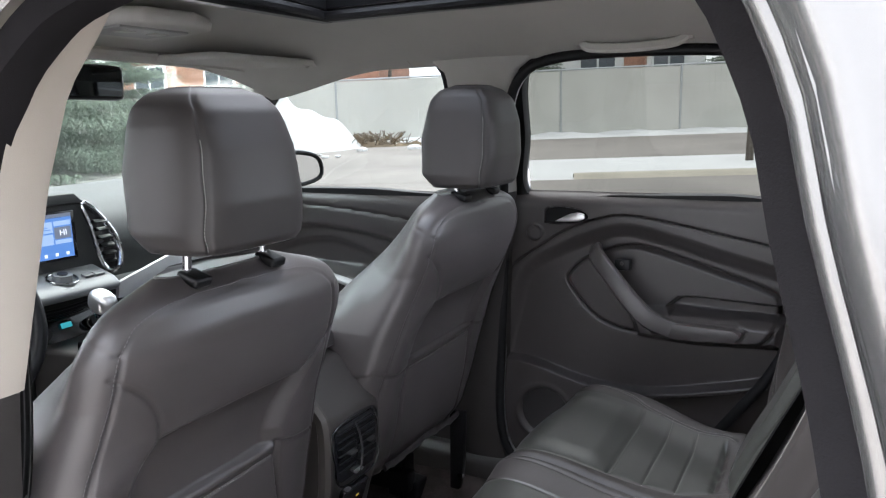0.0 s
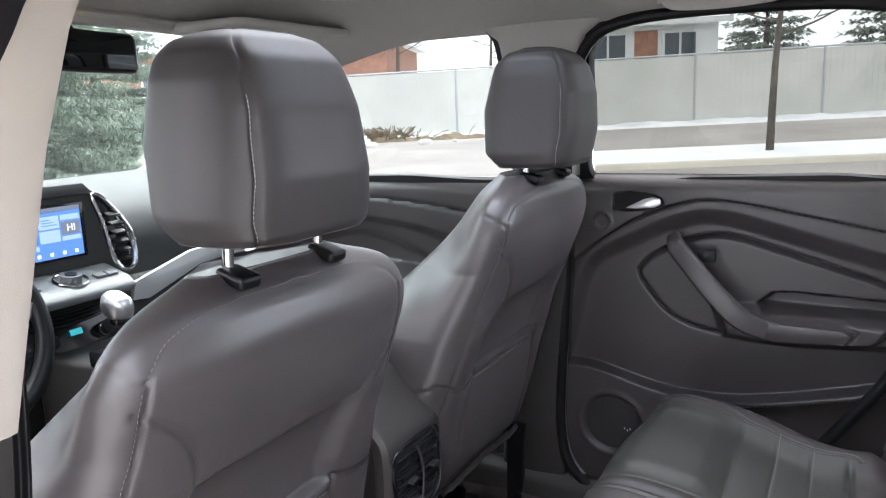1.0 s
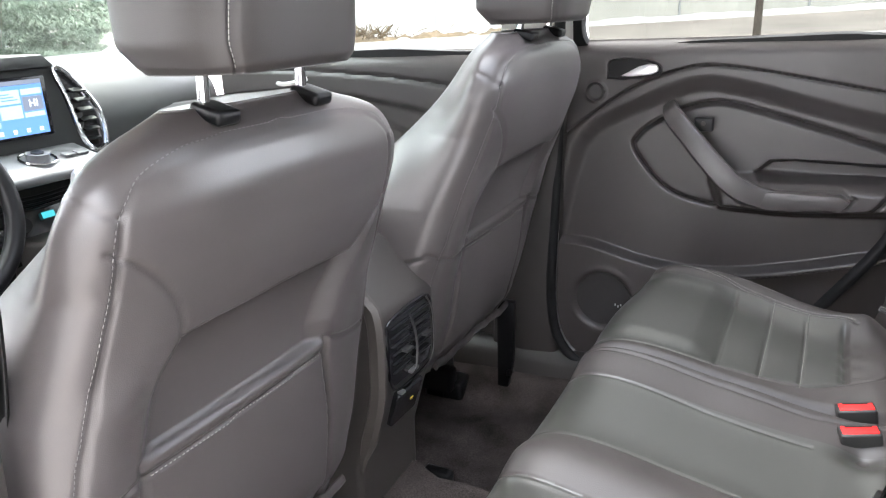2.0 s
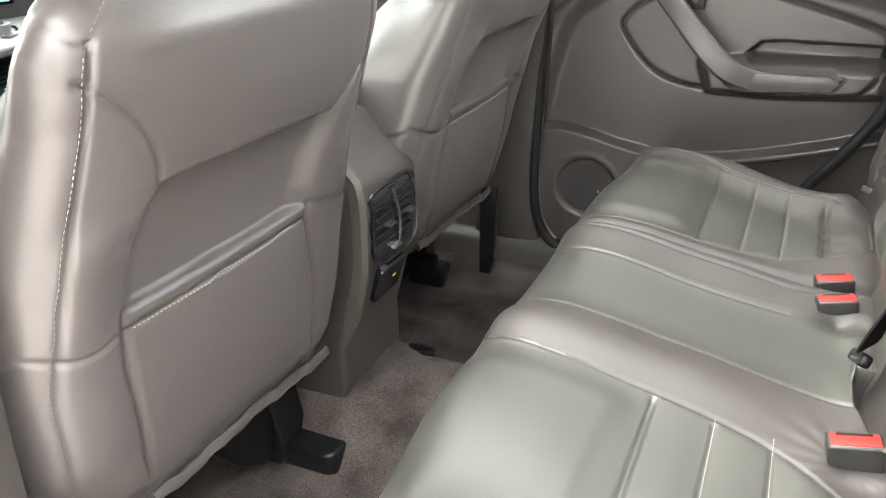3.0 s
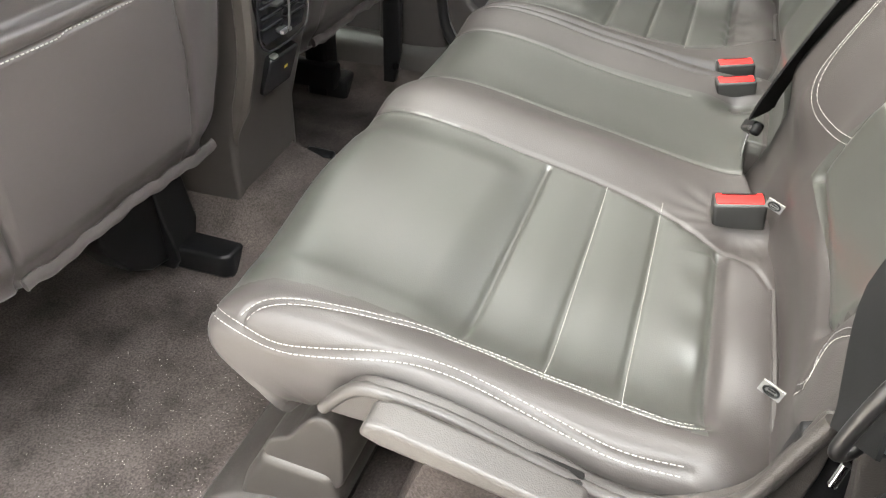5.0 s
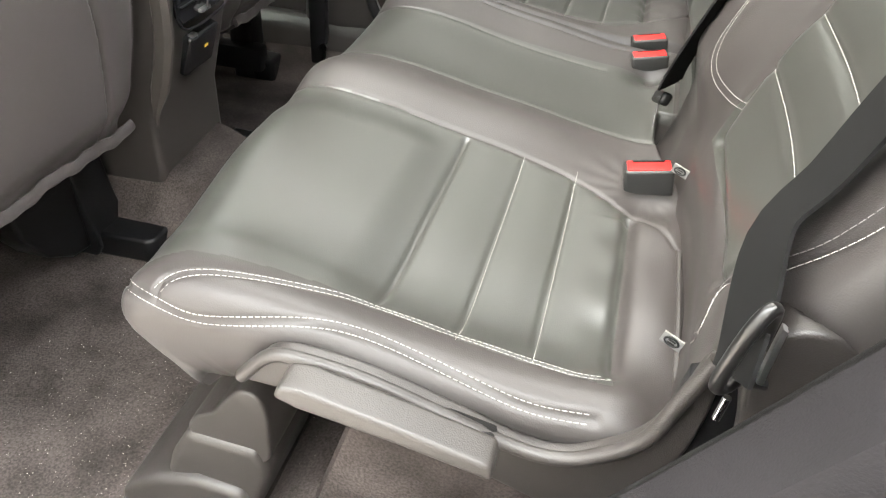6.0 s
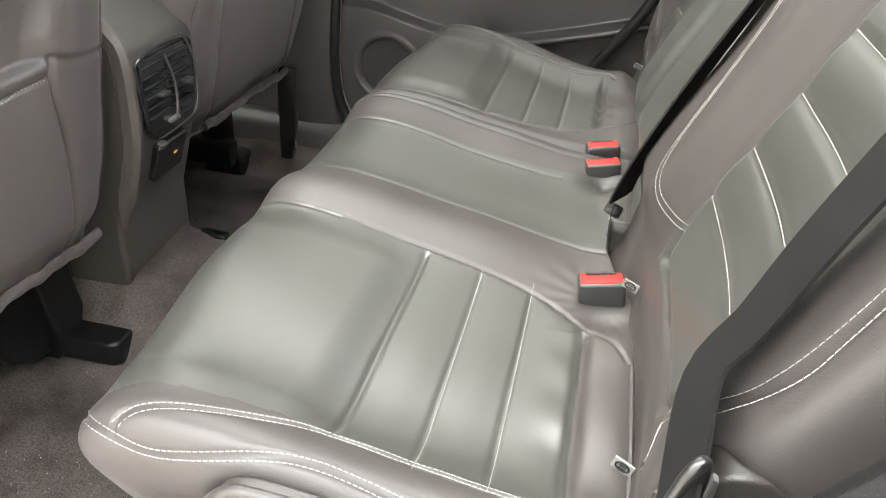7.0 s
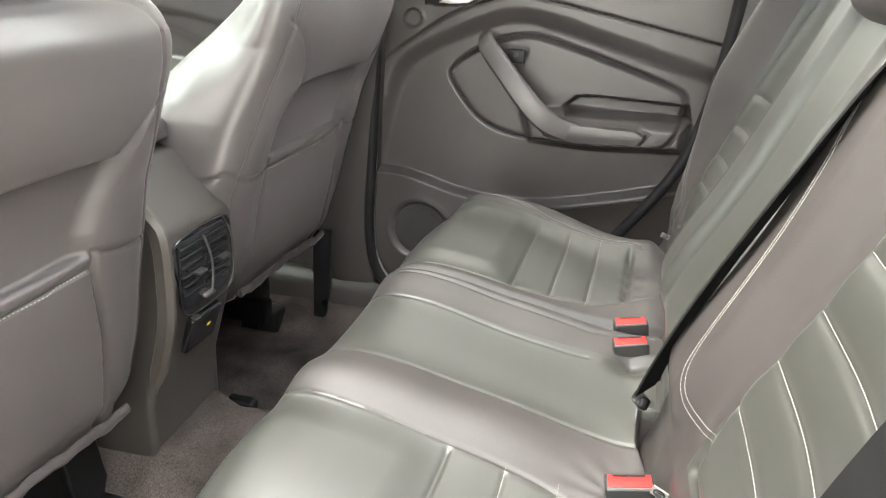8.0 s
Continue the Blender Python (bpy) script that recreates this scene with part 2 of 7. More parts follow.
def dist_line(A, B, pts, closed=False):
    """Distance of the points (A, B) from a polyline."""
    p = np.array(pts, float)
    if closed:
        p = np.vstack([p, p[:1]])
    d = np.full(A.shape, 1e9)
    for (ax, ay), (bx, by) in zip(p[:-1], p[1:]):
        lx, ly = bx - ax, by - ay
        t = np.clip(((A - ax) * lx + (B - ay) * ly) / (lx * lx + ly * ly + 1e-12), 0, 1)
        d = np.minimum(d, np.hypot(A - ax - t * lx, B - ay - t * ly))
    return d


def inside(A, B, pts):
    p = np.array(pts, float)
    r = np.zeros(A.shape, bool)
    for (ax, ay), (bx, by) in zip(p, np.roll(p, -1, 0)):
        c = (ay > B) != (by > B)
        r ^= c & (A < (bx - ax) * (B - ay) / (by - ay + 1e-12) + ax)
    return r


def signed(A, B, pts):
    """Distance into the outline (positive inside)."""
    return np.where(inside(A, B, pts), 1, -1) * dist_line(A, B, pts, True)


def groove(A, B, pts, depth, width, closed=False):
    return -depth * np.exp(-(dist_line(A, B, pts, closed) / width) ** 2)


def stitches(line, normals, length=0.0042, gap=0.0022, thick=0.0006):
    """Short raised threads along a 3D line that lies on a surface."""
    line = np.array(line, float)
    seg = np.r_[0, np.cumsum(np.linalg.norm(np.diff(line, axis=0), axis=1))]
    geos, s = [], 0.0
    at = lambda q: np.array([np.interp(q, seg, line[:, i]) for i in range(3)])
    nat = lambda q: np.array([np.interp(q, seg, normals[:, i]) for i in range(3)])
    while s + length < seg[-1]:
        a, b, n = at(s), at(s + length), nat(s + length / 2)
        n = n / (np.linalg.norm(n) + 1e-9)
        t = (b - a) / (np.linalg.norm(b - a) + 1e-9)
        w = np.cross(n, t) * thick
        p, q = a + (b - a) * 0.14 + n * thick * 0.5, a + (b - a) * 0.86 + n * thick * 0.5
        a, b = a - n * thick * 0.3, b - n * thick * 0.3
        v = [a, p + w, q + w, b, q - w, p - w, p + n * thick, q + n * thick]
        geos.append((v, [(0, 1, 6), (1, 2, 7, 6), (2, 3, 7), (3, 4, 7), (4, 5, 6, 7), (5, 0, 6)]))
        s += length + gap
    return joined(geos) if geos else None


# ---- the car's shell ----
def height_floor(X, Y):
    """Carpet: footwells, the centre tunnel and the ramp under the rear seat."""
    z = 0.375 + 0.0 * X
    z = z + 0.118 * smooth((Y + 0.150) / 0.115) * (1 - smooth((Y - 0.108) / 0.07)) * (1 - 0.35 * smooth((X + 0.80) / 0.3)) - 0.010 * smooth((Y - 0.14) / 0.06) * smooth((-0.60 - X) / 0.15)
    z = z + 0.10 * smooth((X + 0.62) / 0.22)
    z = z + 0.05 * smooth((np.abs(Y) - 0.60) / 0.06)
    z = z + 0.12 * smooth((-1.55 - X) / 0.4)
    wav = 0.006 * np.sin(9 * X + 2.0) * np.sin(11 * Y + 1.0) + 0.003 * np.sin(27 * X) * np.sin(23 * Y + 2)
    return z + wav


xs, ys = np.linspace(-2.1, 0.05, 130), np.linspace(-0.70, 0.78, 110)
X, Y = np.meshgrid(xs, ys, indexing="ij")
floor_v, floor_f = sheet(X, Y, height_floor(X, Y))
floor = tagged(part("floor", (floor_v, floor_f), CARPET), "worn charcoal loop carpet with pale specks of grit", "carpet", kind="structure")

# roof lining: shallow dome with the opening of the glass roof left free
def roof_z(X, Y):
    z = 1.70 - 0.10 * (np.abs(Y) / 0.70) ** 3.2
    z = z - 0.075 * smooth((-1.14 - X) / 0.50)
    return z - 0.03 * smooth((X - 0.35) / 0.5)


SUNROOF = (-1.06, 0.30, -0.31, 0.31)
geos = []
for x0, x1, y0, y1 in ((-1.58, SUNROOF[0], -0.66, 0.70), (SUNROOF[1], 1.35, -0.66, 0.70), (SUNROOF[0], SUNROOF[1], -0.66, SUNROOF[2]), (SUNROOF[0], SUNROOF[1], SUNROOF[3], 0.70)):
    X, Y = np.meshgrid(np.linspace(x0, x1, 26), np.linspace(y0, y1, 26), indexing="ij")
    geos.append(sheet(X, Y, roof_z(X, Y)))
    geos.append(sheet(X, Y, roof_z(X, Y) + 0.02))
ceiling = tagged(part("ceiling", joined(geos), HEADLINER), "light grey cloth headliner", "headliner", kind="structure")

sunroof = thing("sunroof", ((SUNROOF[0] + SUNROOF[1]) / 2, 0, 1.70), "tinted glass roof with its shade open and a black surround", "sunroof")
rim = [(SUNROOF[0], SUNROOF[2]), (SUNROOF[1], SUNROOF[2]), (SUNROOF[1], SUNROOF[3]), (SUNROOF[0], SUNROOF[3])]
rim3 = []
for (ax, ay), (bx, by) in zip(rim, rim[1:] + rim[:1]):
    for s in np.linspace(0, 1, 14, endpoint=False):
        px, py = ax + (bx - ax) * s, ay + (by - ay) * s
        rim3.append((px, py, float(roof_z(np.array(px), np.array(py))) + 0.004))
part("surround", sweep(rim3, circle(0.011, 8), True), BLACK, sunroof)
part("pane", rbox((SUNROOF[0] + SUNROOF[1]) / 2, 0, 1.775, SUNROOF[1] - SUNROOF[0] + 0.02, 0.64, 0.006, 0.002), ROOF_GLASS, sunroof, "tinted glass pane").visible_shadow = False
for x0, x1, y0, y1 in ((SUNROOF[0] - 0.03, SUNROOF[0] - 0.004, SUNROOF[2] - 0.03, SUNROOF[3] + 0.03), (SUNROOF[1] + 0.004, SUNROOF[1] + 0.03, SUNROOF[2] - 0.03, SUNROOF[3] + 0.03), (SUNROOF[0], SUNROOF[1], SUNROOF[2] - 0.03, SUNROOF[2] - 0.004), (SUNROOF[0], SUNROOF[1], SUNROOF[3] + 0.004, SUNROOF[3] + 0.03)):
    part("frame_board", rbox((x0 + x1) / 2, (y0 + y1) / 2, 1.735, x1 - x0, y1 - y0, 0.10, 0.002), BLACK, sunroof)

# outer roof skin and lower body that close the cabin
geos = []
for x0, x1, y0, y1 in ((-1.60, SUNROOF[0], -0.68, 0.70), (SUNROOF[1], 1.40, -0.68, 0.70), (SUNROOF[0], SUNROOF[1], -0.68, SUNROOF[2]), (SUNROOF[0], SUNROOF[1], SUNROOF[3], 0.70)):
    X, Y = np.meshgrid(np.linspace(x0, x1, 16), np.linspace(y0, y1, 16), indexing="ij")
    geos.append(sheet(X, Y, roof_z(X, Y) + 0.085))
tagged(part("roof_skin", joined(geos), CAR_PAINT), "silver painted car roof", "car roof", kind="structure")
tagged(part("wall_rear", prism([(-0.72, 0.20), (0.80, 0.20), (0.80, 1.14), (-0.72, 1.14)], "x", 1.32, 1.36, 0.01), PLASTIC), "dark tailgate trim behind the cargo space", "tailgate", kind="structure")
tagged(part("window_rear", ([(1.35, -0.66, 1.13), (1.35, 0.70, 1.13), (1.12, 0.60, 1.64), (1.12, -0.57, 1.64)], [(0, 1, 2, 3)]), TINT, smooth=False), "dark privacy glass in the tailgate", "window", kind="structure")
tagged(part("cargo_floor", rbox(0.72, 0.03, 0.70, 1.22, 1.3, 0.03, 0.006), CARPET), "dark carpeted cargo floor", "cargo floor", kind="structure")
tagged(part("underbody", rbox(-0.45, 0.02, 0.22, 3.4, 1.5, 0.10, 0.02), BLACK), "black car underbody", "underbody", kind="structure")


def wall_plate(name, outline, y0, y1, mat, label, r=0.006):
    return tagged(part(name, prism(outline, "y", y0, y1, r), mat), label, "pillar trim", kind="structure")


# far side: B pillar, C pillar and the sill
def leaning(outline, y_low, y_high, z_low, z_high, thick, mat, name, label, n=24):
    """A plate in (x, z) whose y leans inward with height; outline as rows (z, x0, x1)."""
    z = np.array([o[0] for o in outline], float)
    zz = np.linspace(z[0], z[-1], n)
    a = np.interp(zz, z, [o[1] for o in outline])
    b = np.interp(zz, z, [o[2] for o in outline])
    yy = np.interp(zz, [z_low, z_high], [y_low, y_high])
    side = 1 if thick > 0 else -1
    prof = [(0.0, 0.012), (0.04, 0.003), (0.12, 0.0), (0.5, -0.004), (0.88, 0.0), (0.96, 0.003), (1.0, 0.012), (1.0, abs(thick)), (0.0, abs(thick))]
    rows = [[(a[i] + (b[i] - a[i]) * u, yy[i] + side * d, zz[i]) for u, d in prof] for i in range(n)]
    k = len(prof)
    v = [p for r in rows for p in r]
    f = [(i * k + j, i * k + (j + 1) % k, (i + 1) * k + (j + 1) % k, (i + 1) * k + j) for i in range(n - 1) for j in range(k)]
    f += [tuple(range(k)), tuple(range((n - 1) * k, n * k))]
    bm = bmesh.new()
    vs = [bm.verts.new(p) for p in v]
    for q in f:
        bm.faces.new([vs[i] for i in q])
    bm.normal_update()
    return tagged(part(name, bm, mat), label, "pillar trim", kind="structure")


leaning([(0.42, -1.00, -0.80), (0.62, -0.985, -0.825), (1.00, -0.96, -0.80), (1.26, -0.945, -0.785)], 0.735, 0.715, 0.42, 1.26, 0.08, PLASTIC, "pillar_trim", "dark moulded lower pillar trim")
leaning([(1.26, -0.945, -0.785), (1.45, -0.94, -0.775), (1.58, -0.955, -0.75), (1.65, -1.05, -0.64)], 0.715, 0.665, 1.26, 1.65, 0.07, HEADLINER, "pillar_trim", "light grey upper pillar trim")
leaning([(0.40, -0.06, 0.60), (0.70, -0.06, 0.60), (1.00, -0.06, 0.60), (1.26, -0.04, 0.60)], 0.70, 0.72, 0.40, 1.26, 0.08, PLASTIC, "quarter_trim", "dark moulded rear quarter trim")
leaning([(1.26, -0.06, 0.16), (1.45, -0.05, 0.16), (1.56, -0.12, 0.20), (1.66, -0.20, 1.3)], 0.72, 0.63, 1.26, 1.66, 0.07, HEADLINER, "quarter_trim", "light grey upper quarter trim")
# near side wears the copy of the plastic that is darkened for shade
leaning([(0.40, -0.06, 0.60), (0.70, -0.05, 0.60), (1.00, -0.02, 0.60), (1.26, 0.03, 0.60)], -0.68, -0.66, 0.40, 1.26, -0.08, SHADED_TRIM, "quarter_trim", "dark moulded rear quarter trim")
leaning([(1.26, 0.06, 0.17), (1.45, 0.05, 0.17), (1.56, -0.02, 0.2), (1.66, -0.1, 1.3)], -0.66, -0.60, 1.26, 1.66, -0.05, HEADLINER, "quarter_trim", "light grey upper quarter trim")
tagged(part("sill_trim", prism([(0.685, 0.30), (0.80, 0.30), (0.80, 0.47), (0.745, 0.485), (0.715, 0.46)], "x", -1.75, 0.0, 0.012), PLASTIC), "dark scuffed plastic door sill", "sill", kind="structure")
tagged(part("sill_trim", prism([(-0.64, 0.34), (-0.84, 0.34), (-0.84, 0.43), (-0.76, 0.45), (-0.68, 0.43)], "x", -1.75, -0.12, 0.012), PLASTIC), "dark scuffed plastic door sill", "sill", kind="structure")

# near side: B pillar with its light upper trim and dark lower cover
leaning([(1.17, -0.858, -0.80), (1.40, -0.812, -0.752), (1.50, -0.785, -0.716), (1.56, -0.76, -0.66), (1.66, -0.74, -0.58)], -0.62, -0.565, 1.17, 1.64, -0.06, PILLAR_BEIGE, "pillar_trim", "pale beige upper pillar trim by the open door")
leaning([(0.40, -0.98, -0.80), (0.70, -0.94, -0.83), (1.00, -0.90, -0.815), (1.17, -0.865, -0.80)], -0.66, -0.625, 0.40, 1.17, -0.06, PLASTIC, "pillar_trim", "dark moulded lower pillar trim by the open door")

# door openings: rubber seals all round, with painted metal outside them on the near side
APERTURE = [(-0.80, 1.26), (-0.775, 1.44), (-0.735, 1.555), (-0.64, 1.60), (-0.40, 1.605), (-0.17, 1.585), (-0.075, 1.53), (-0.045, 1.42), (-0.04, 1.26), (-0.05, 1.10), (-0.075, 0.96), (-0.115, 0.85), (-0.20, 0.72), (-0.30, 0.58), (-0.40, 0.47), (-0.55, 0.44), (-0.72, 0.45), (-0.80, 0.51), (-0.825, 0.62), (-0.82, 0.80), (-0.81, 1.00)]


NEAR = [(-0.794, 1.26), (-0.752, 1.42), (-0.714, 1.494), (-0.668, 1.534), (-0.60, 1.566), (-0.45, 1.590), (-0.30, 1.592), (-0.18, 1.577), (-0.092, 1.545), (-0.048, 1.47), (-0.030, 1.40), (-0.003, 1.30), (0.013, 1.19), (-0.016, 1.08), (-0.075, 0.98), (-0.125, 0.89), (-0.20, 0.76), (-0.30, 0.60), (-0.40, 0.47), (-0.55, 0.43), (-0.72, 0.44), (-0.80, 0.50), (-0.825, 0.62), (-0.82, 0.80), (-0.81, 1.00)]


def aperture_path(n, y_low, y_high, grow=0.0, outline=APERTURE):
    p = spline(outline, n, True)
    c = np.array((-0.44, 1.03))
    q = p + (p - c) / np.linalg.norm(p - c, axis=1)[:, None] * grow
    y = np.where(q[:, 1] > 1.0, y_low + (y_high - y_low) * smooth((q[:, 1] - 1.1) / 0.5), y_low)
    return np.stack([q[:, 0], y, q[:, 1]], 1)


tagged(part("door_seal", sweep(aperture_path(120, 0.735, 0.665), circle(0.013, 10, 0.011), True, up=(0, 1, 0)), RUBBER), "black rubber door seal round the far door opening", "door seal", kind="structure")
tagged(part("door_seal_edge", sweep(aperture_path(120, 0.757, 0.687, -0.004), circle(0.004, 8), True, up=(0, 1, 0)), SATIN), "thin bright edge of painted metal by the seal", "door edge", kind="structure")
tagged(part("door_seal", sweep(aperture_path(140, -0.712, -0.646, 0.0, NEAR), [(0.016, -0.028), (0.004, -0.026), (-0.004, -0.020), (-0.006, 0.018), (0.000, 0.026), (0.016, 0.026)], True, up=(0, 1, 0)), GREY_SEAL), "dark grey rubber seal round the open door", "door seal", kind="structure")
JAMB = spline([(0.004, 0.012), (0.014, 0.004), (0.016, -0.008), (0.006, -0.014), (0.002, -0.022), (0.006, -0.030), (0.016, -0.036), (0.022, -0.043), (0.018, -0.051), (0.013, -0.060), (0.0125, -0.072), (0.016, -0.086), (0.026, -0.098), (0.040, -0.102)], 48)
tagged(part("door_jamb", sweep(aperture_path(140, -0.744, -0.694, 0.016, NEAR), [tuple(p) for p in JAMB] + [(0.046, -0.102), (0.046, 0.012)], True, up=(0, 1, 0)), CAR_PAINT), "silver painted door jamb with rolled edges", "door jamb", kind="structure")
flange = aperture_path(280, -0.702, -0.605, 0.008, NEAR)
keep = np.where((flange[:, 0] > -0.42) & (flange[:, 2] < 1.30) & (flange[:, 2] > 0.48))[0]
tagged(part("trim_flange", sweep(flange[keep], [(0.012, -0.020), (-0.004, -0.014), (-0.012, -0.002), (-0.012, 0.012), (-0.004, 0.024), (0.012, 0.026)], up=(0, 1, 0)), SHADED_TRIM), "moulded charcoal trim edge inside the door seal, coloured as in shade", "trim", kind="structure")

# near side outer body: panel round the opening
out_big = spline([(-1.8, 1.26), (-1.5, 1.60), (-1.1, 1.72), (-0.5, 1.74), (0.2, 1.72), (1.1, 1.6), (1.35, 1.2), (1.35, 0.5), (0.9, 0.35), (-0.5, 0.28), (-1.7, 0.28), (-1.85, 0.8)], 120, True)
inn = aperture_path(120, -0.834, -0.784, 0.036, NEAR)
ang = np.arctan2(inn[:, 2] - 1.03, inn[:, 0] + 0.44)
oang = np.arctan2(out_big[:, 1] - 1.03, out_big[:, 0] + 0.44)
order = np.argsort(oang)
outx = np.interp(ang, oang[order], out_big[order, 0], period=2 * math.pi)
outz = np.interp(ang, oang[order], out_big[order, 1], period=2 * math.pi)
rows = []
for s in np.linspace(0, 1, 8):
    px, pz = inn[:, 0] + (outx - inn[:, 0]) * s, inn[:, 2] + (outz - inn[:, 2]) * s
    rows.append(np.stack([px, inn[:, 1] - 0.03 * math.sin(math.pi * min(1, s * 1.5)) + 0.10 * smooth((pz - 1.45) / 0.3) * s, pz], 1))
R = np.array(rows)
R = np.concatenate([R, R[:, :1]], 1)
skin_v, skin_f = sheet(R[..., 0], R[..., 1], R[..., 2])
mid_f = skin_v[skin_f].mean(1)
open_f = (mid_f[:, 2] > 1.22) & (mid_f[:, 2] < 1.60) & ((mid_f[:, 0] < -0.93) | (mid_f[:, 0] > 0.13))
rear_f = open_f & (mid_f[:, 0] > 0.13)
tagged(part("window_quarter", (skin_v, skin_f[rear_f]), TINT), "dark privacy glass behind the rear pillar", "window", kind="structure")
tagged(part("body_side", (skin_v, skin_f[~open_f]), CAR_PAINT), "silver painted car side round the door opening", "car body", kind="structure")
# dark quarter glass and cladding behind the opening
quarter = spline([(0.045, 1.24), (0.045, 1.36), (0.01, 1.50), (0.03, 1.56), (0.10, 1.57), (0.15, 1.50), (0.16, 1.30), (0.12, 1.24)], 60, True)
tagged(part("pillar_cover", prism([tuple(p) for p in quarter], "y", -0.83, -0.80, 0.004), material("dark_privacy_glass", (0.05, 0.052, 0.056), 0.25, vary=0.1)), "dark gloss pillar cover behind the door opening", "pillar cover", kind="structure")


# ---- far rear door ----
def bez(pts, n=40):
    return [tuple(p) for p in spline(pts, n)]


SWAGE = bez([(-0.815, 1.035), (-0.755, 1.083), (-0.638, 1.161), (-0.530, 1.199), (-0.470, 1.205), (-0.390, 1.195), (-0.271, 1.173), (-0.05, 1.13)])
BOWL = bez([(-0.83, 0.80), (-0.80, 0.93), (-0.765, 1.035), (-0.70, 1.09), (-0.56, 1.155), (-0.49, 1.172), (-0.42, 1.165), (-0.27, 1.125), (-0.04, 1.065)])
LOOP = bez([(-0.643, 1.031), (-0.615, 1.065), (-0.547, 1.105), (-0.473, 1.125), (-0.413, 1.119), (-0.27, 1.078), (-0.135, 1.035), (-0.108, 1.012), (-0.112, 0.96), (-0.140, 0.912), (-0.19, 0.898), (-0.30, 0.890), (-0.453, 0.893), (-0.53, 0.908), (-0.585, 0.942), (-0.635, 1.005), (-0.643, 1.031)], 90)[:-1]
LOWER = bez([(-0.84, 0.778), (-0.77, 0.780), (-0.715, 0.772), (-0.62, 0.748), (-0.52, 0.735), (-0.40, 0.742), (-0.25, 0.775), (-0.04, 0.835)])
CUP = [(-0.375, 0.975), (-0.345, 1.002), (-0.30, 1.006), (-0.10, 1.000), (-0.09, 0.962), (-0.16, 0.965), (-0.36, 0.957)]
PAD = [(-0.425, 0.962), (-0.36, 0.955), (-0.20, 0.952), (-0.178, 0.938), (-0.195, 0.915), (-0.33, 0.905), (-0.40, 0.915)]


def door_trim(x0, x1, z0, z1, n, k):
    A, B = np.meshgrid(np.linspace(x0, x1, n), np.linspace(z0, z1, k), indexing="ij")
    closed_low = [(x0 - 1, -1)] + [(x0 - 1, LOWER[0][1])] + LOWER + [(x1 + 1, LOWER[-1][1]), (x1 + 1, -1)]
    closed_up = [(x0 - 1, 3), (x0 - 1, SWAGE[0][1])] + SWAGE + [(x1 + 1, SWAGE[-1][1]), (x1 + 1, 3)]
    closed_bowl = [(x0 - 1, -1), (x0 - 1, BOWL[0][1])] + BOWL + [(x1 + 1, BOWL[-1][1]), (x1 + 1, -1)]
    proud = 0.007 * smooth(signed(A, B, closed_up) / 0.006 + 0.5)
    proud = proud - 0.022 * smooth(signed(A, B, closed_bowl) / 0.045 + 0.35)
    sl = signed(A, B, LOOP)
    proud = proud + 0.010 * smooth(sl / 0.012) - 0.0065 * np.exp(-(sl / 0.0034) ** 2)
    low = signed(A, B, closed_low)
    proud = proud + 0.030 * smooth(low / 0.016 + 0.5) - 0.036 * smooth((low - 0.014) / 0.012) * smooth((A + 0.48) / 0.12)
    proud = proud - 0.005 * np.exp(-((dist_line(A, B, SWAGE)) / 0.0028) ** 2)
    # the armrest swells out of the panel and shades the bulge below it
    ARM = [(-0.46, 0.955), (-0.36, 0.965), (-0.10, 0.958), (-0.10, 0.90), (-0.30, 0.888), (-0.44, 0.893)]
    proud = proud + 0.045 * smooth(signed(A, B, ARM) / 0.03 + 0.45)
    proud = proud - 0.030 * smooth(signed(A, B, CUP) / 0.012 + 0.2)
    pad = signed(A, B, PAD)
    proud = proud - 0.004 * np.exp(-(pad / 0.0035) ** 2) + 0.003 * smooth(pad / 0.006)
    # hollow for the release lever, speaker grille ring
    HOLE = bez([(-0.700, 1.178), (-0.698, 1.214), (-0.66, 1.222), (-0.60, 1.214), (-0.578, 1.196), (-0.60, 1.183), (-0.66, 1.176), (-0.700, 1.178)], 30)[:-1]
    proud = proud - 0.020 * smooth(signed(A, B, HOLE) / 0.006 + 0.2)
    tw = np.hypot(A + 0.727, B - 1.148)
    proud = proud + 0.004 * np.exp(-((tw - 0.022) / 0.003) ** 2) - 0.003 * smooth((0.020 - tw) / 0.004)
    sp = np.hypot(A + 0.70, B - 0.632)
    proud = proud - 0.022 * smooth((0.078 - sp) / 0.02) + 0.0015 * np.exp(-((sp - 0.084) / 0.006) ** 2)
    # upper ledge rolls back to the glass
    roll = np.clip((B - 1.215) / 0.045, 0, 1)
    proud = proud - 0.030 * roll ** 3
    return A, 0.768 - proud, B


door = thing("door_1", (-0.45, 0.80, 0.45), "closed rear car door with sculpted charcoal trim and tinted window", "car door", kind="structure")
part("trim_panel", sheet(*door_trim(-0.83, -0.03, 0.46, 1.262, 300, 300)), DOOR_VINYL, door)
part("door_skin", prism([(-0.84, 0.44), (-0.03, 0.44), (-0.03, 1.255), (-0.84, 1.245)], "y", 0.835, 0.87, 0.01), CAR_PAINT, door, "silver outer door skin")
A, B = np.meshgrid(np.linspace(-0.773, -0.627, 40), np.linspace(0.559, 0.705, 40), indexing="ij")
rr = np.hypot(A + 0.70, B - 0.632)
keep = 0.072 / np.maximum(rr, 0.072)
part("speaker_grille", sheet(-0.70 + (A + 0.70) * keep, 0.770 + 0 * A, 0.632 + (B - 0.632) * keep), GRILLE, door, "dark round speaker grille")
dots = bmesh.new()
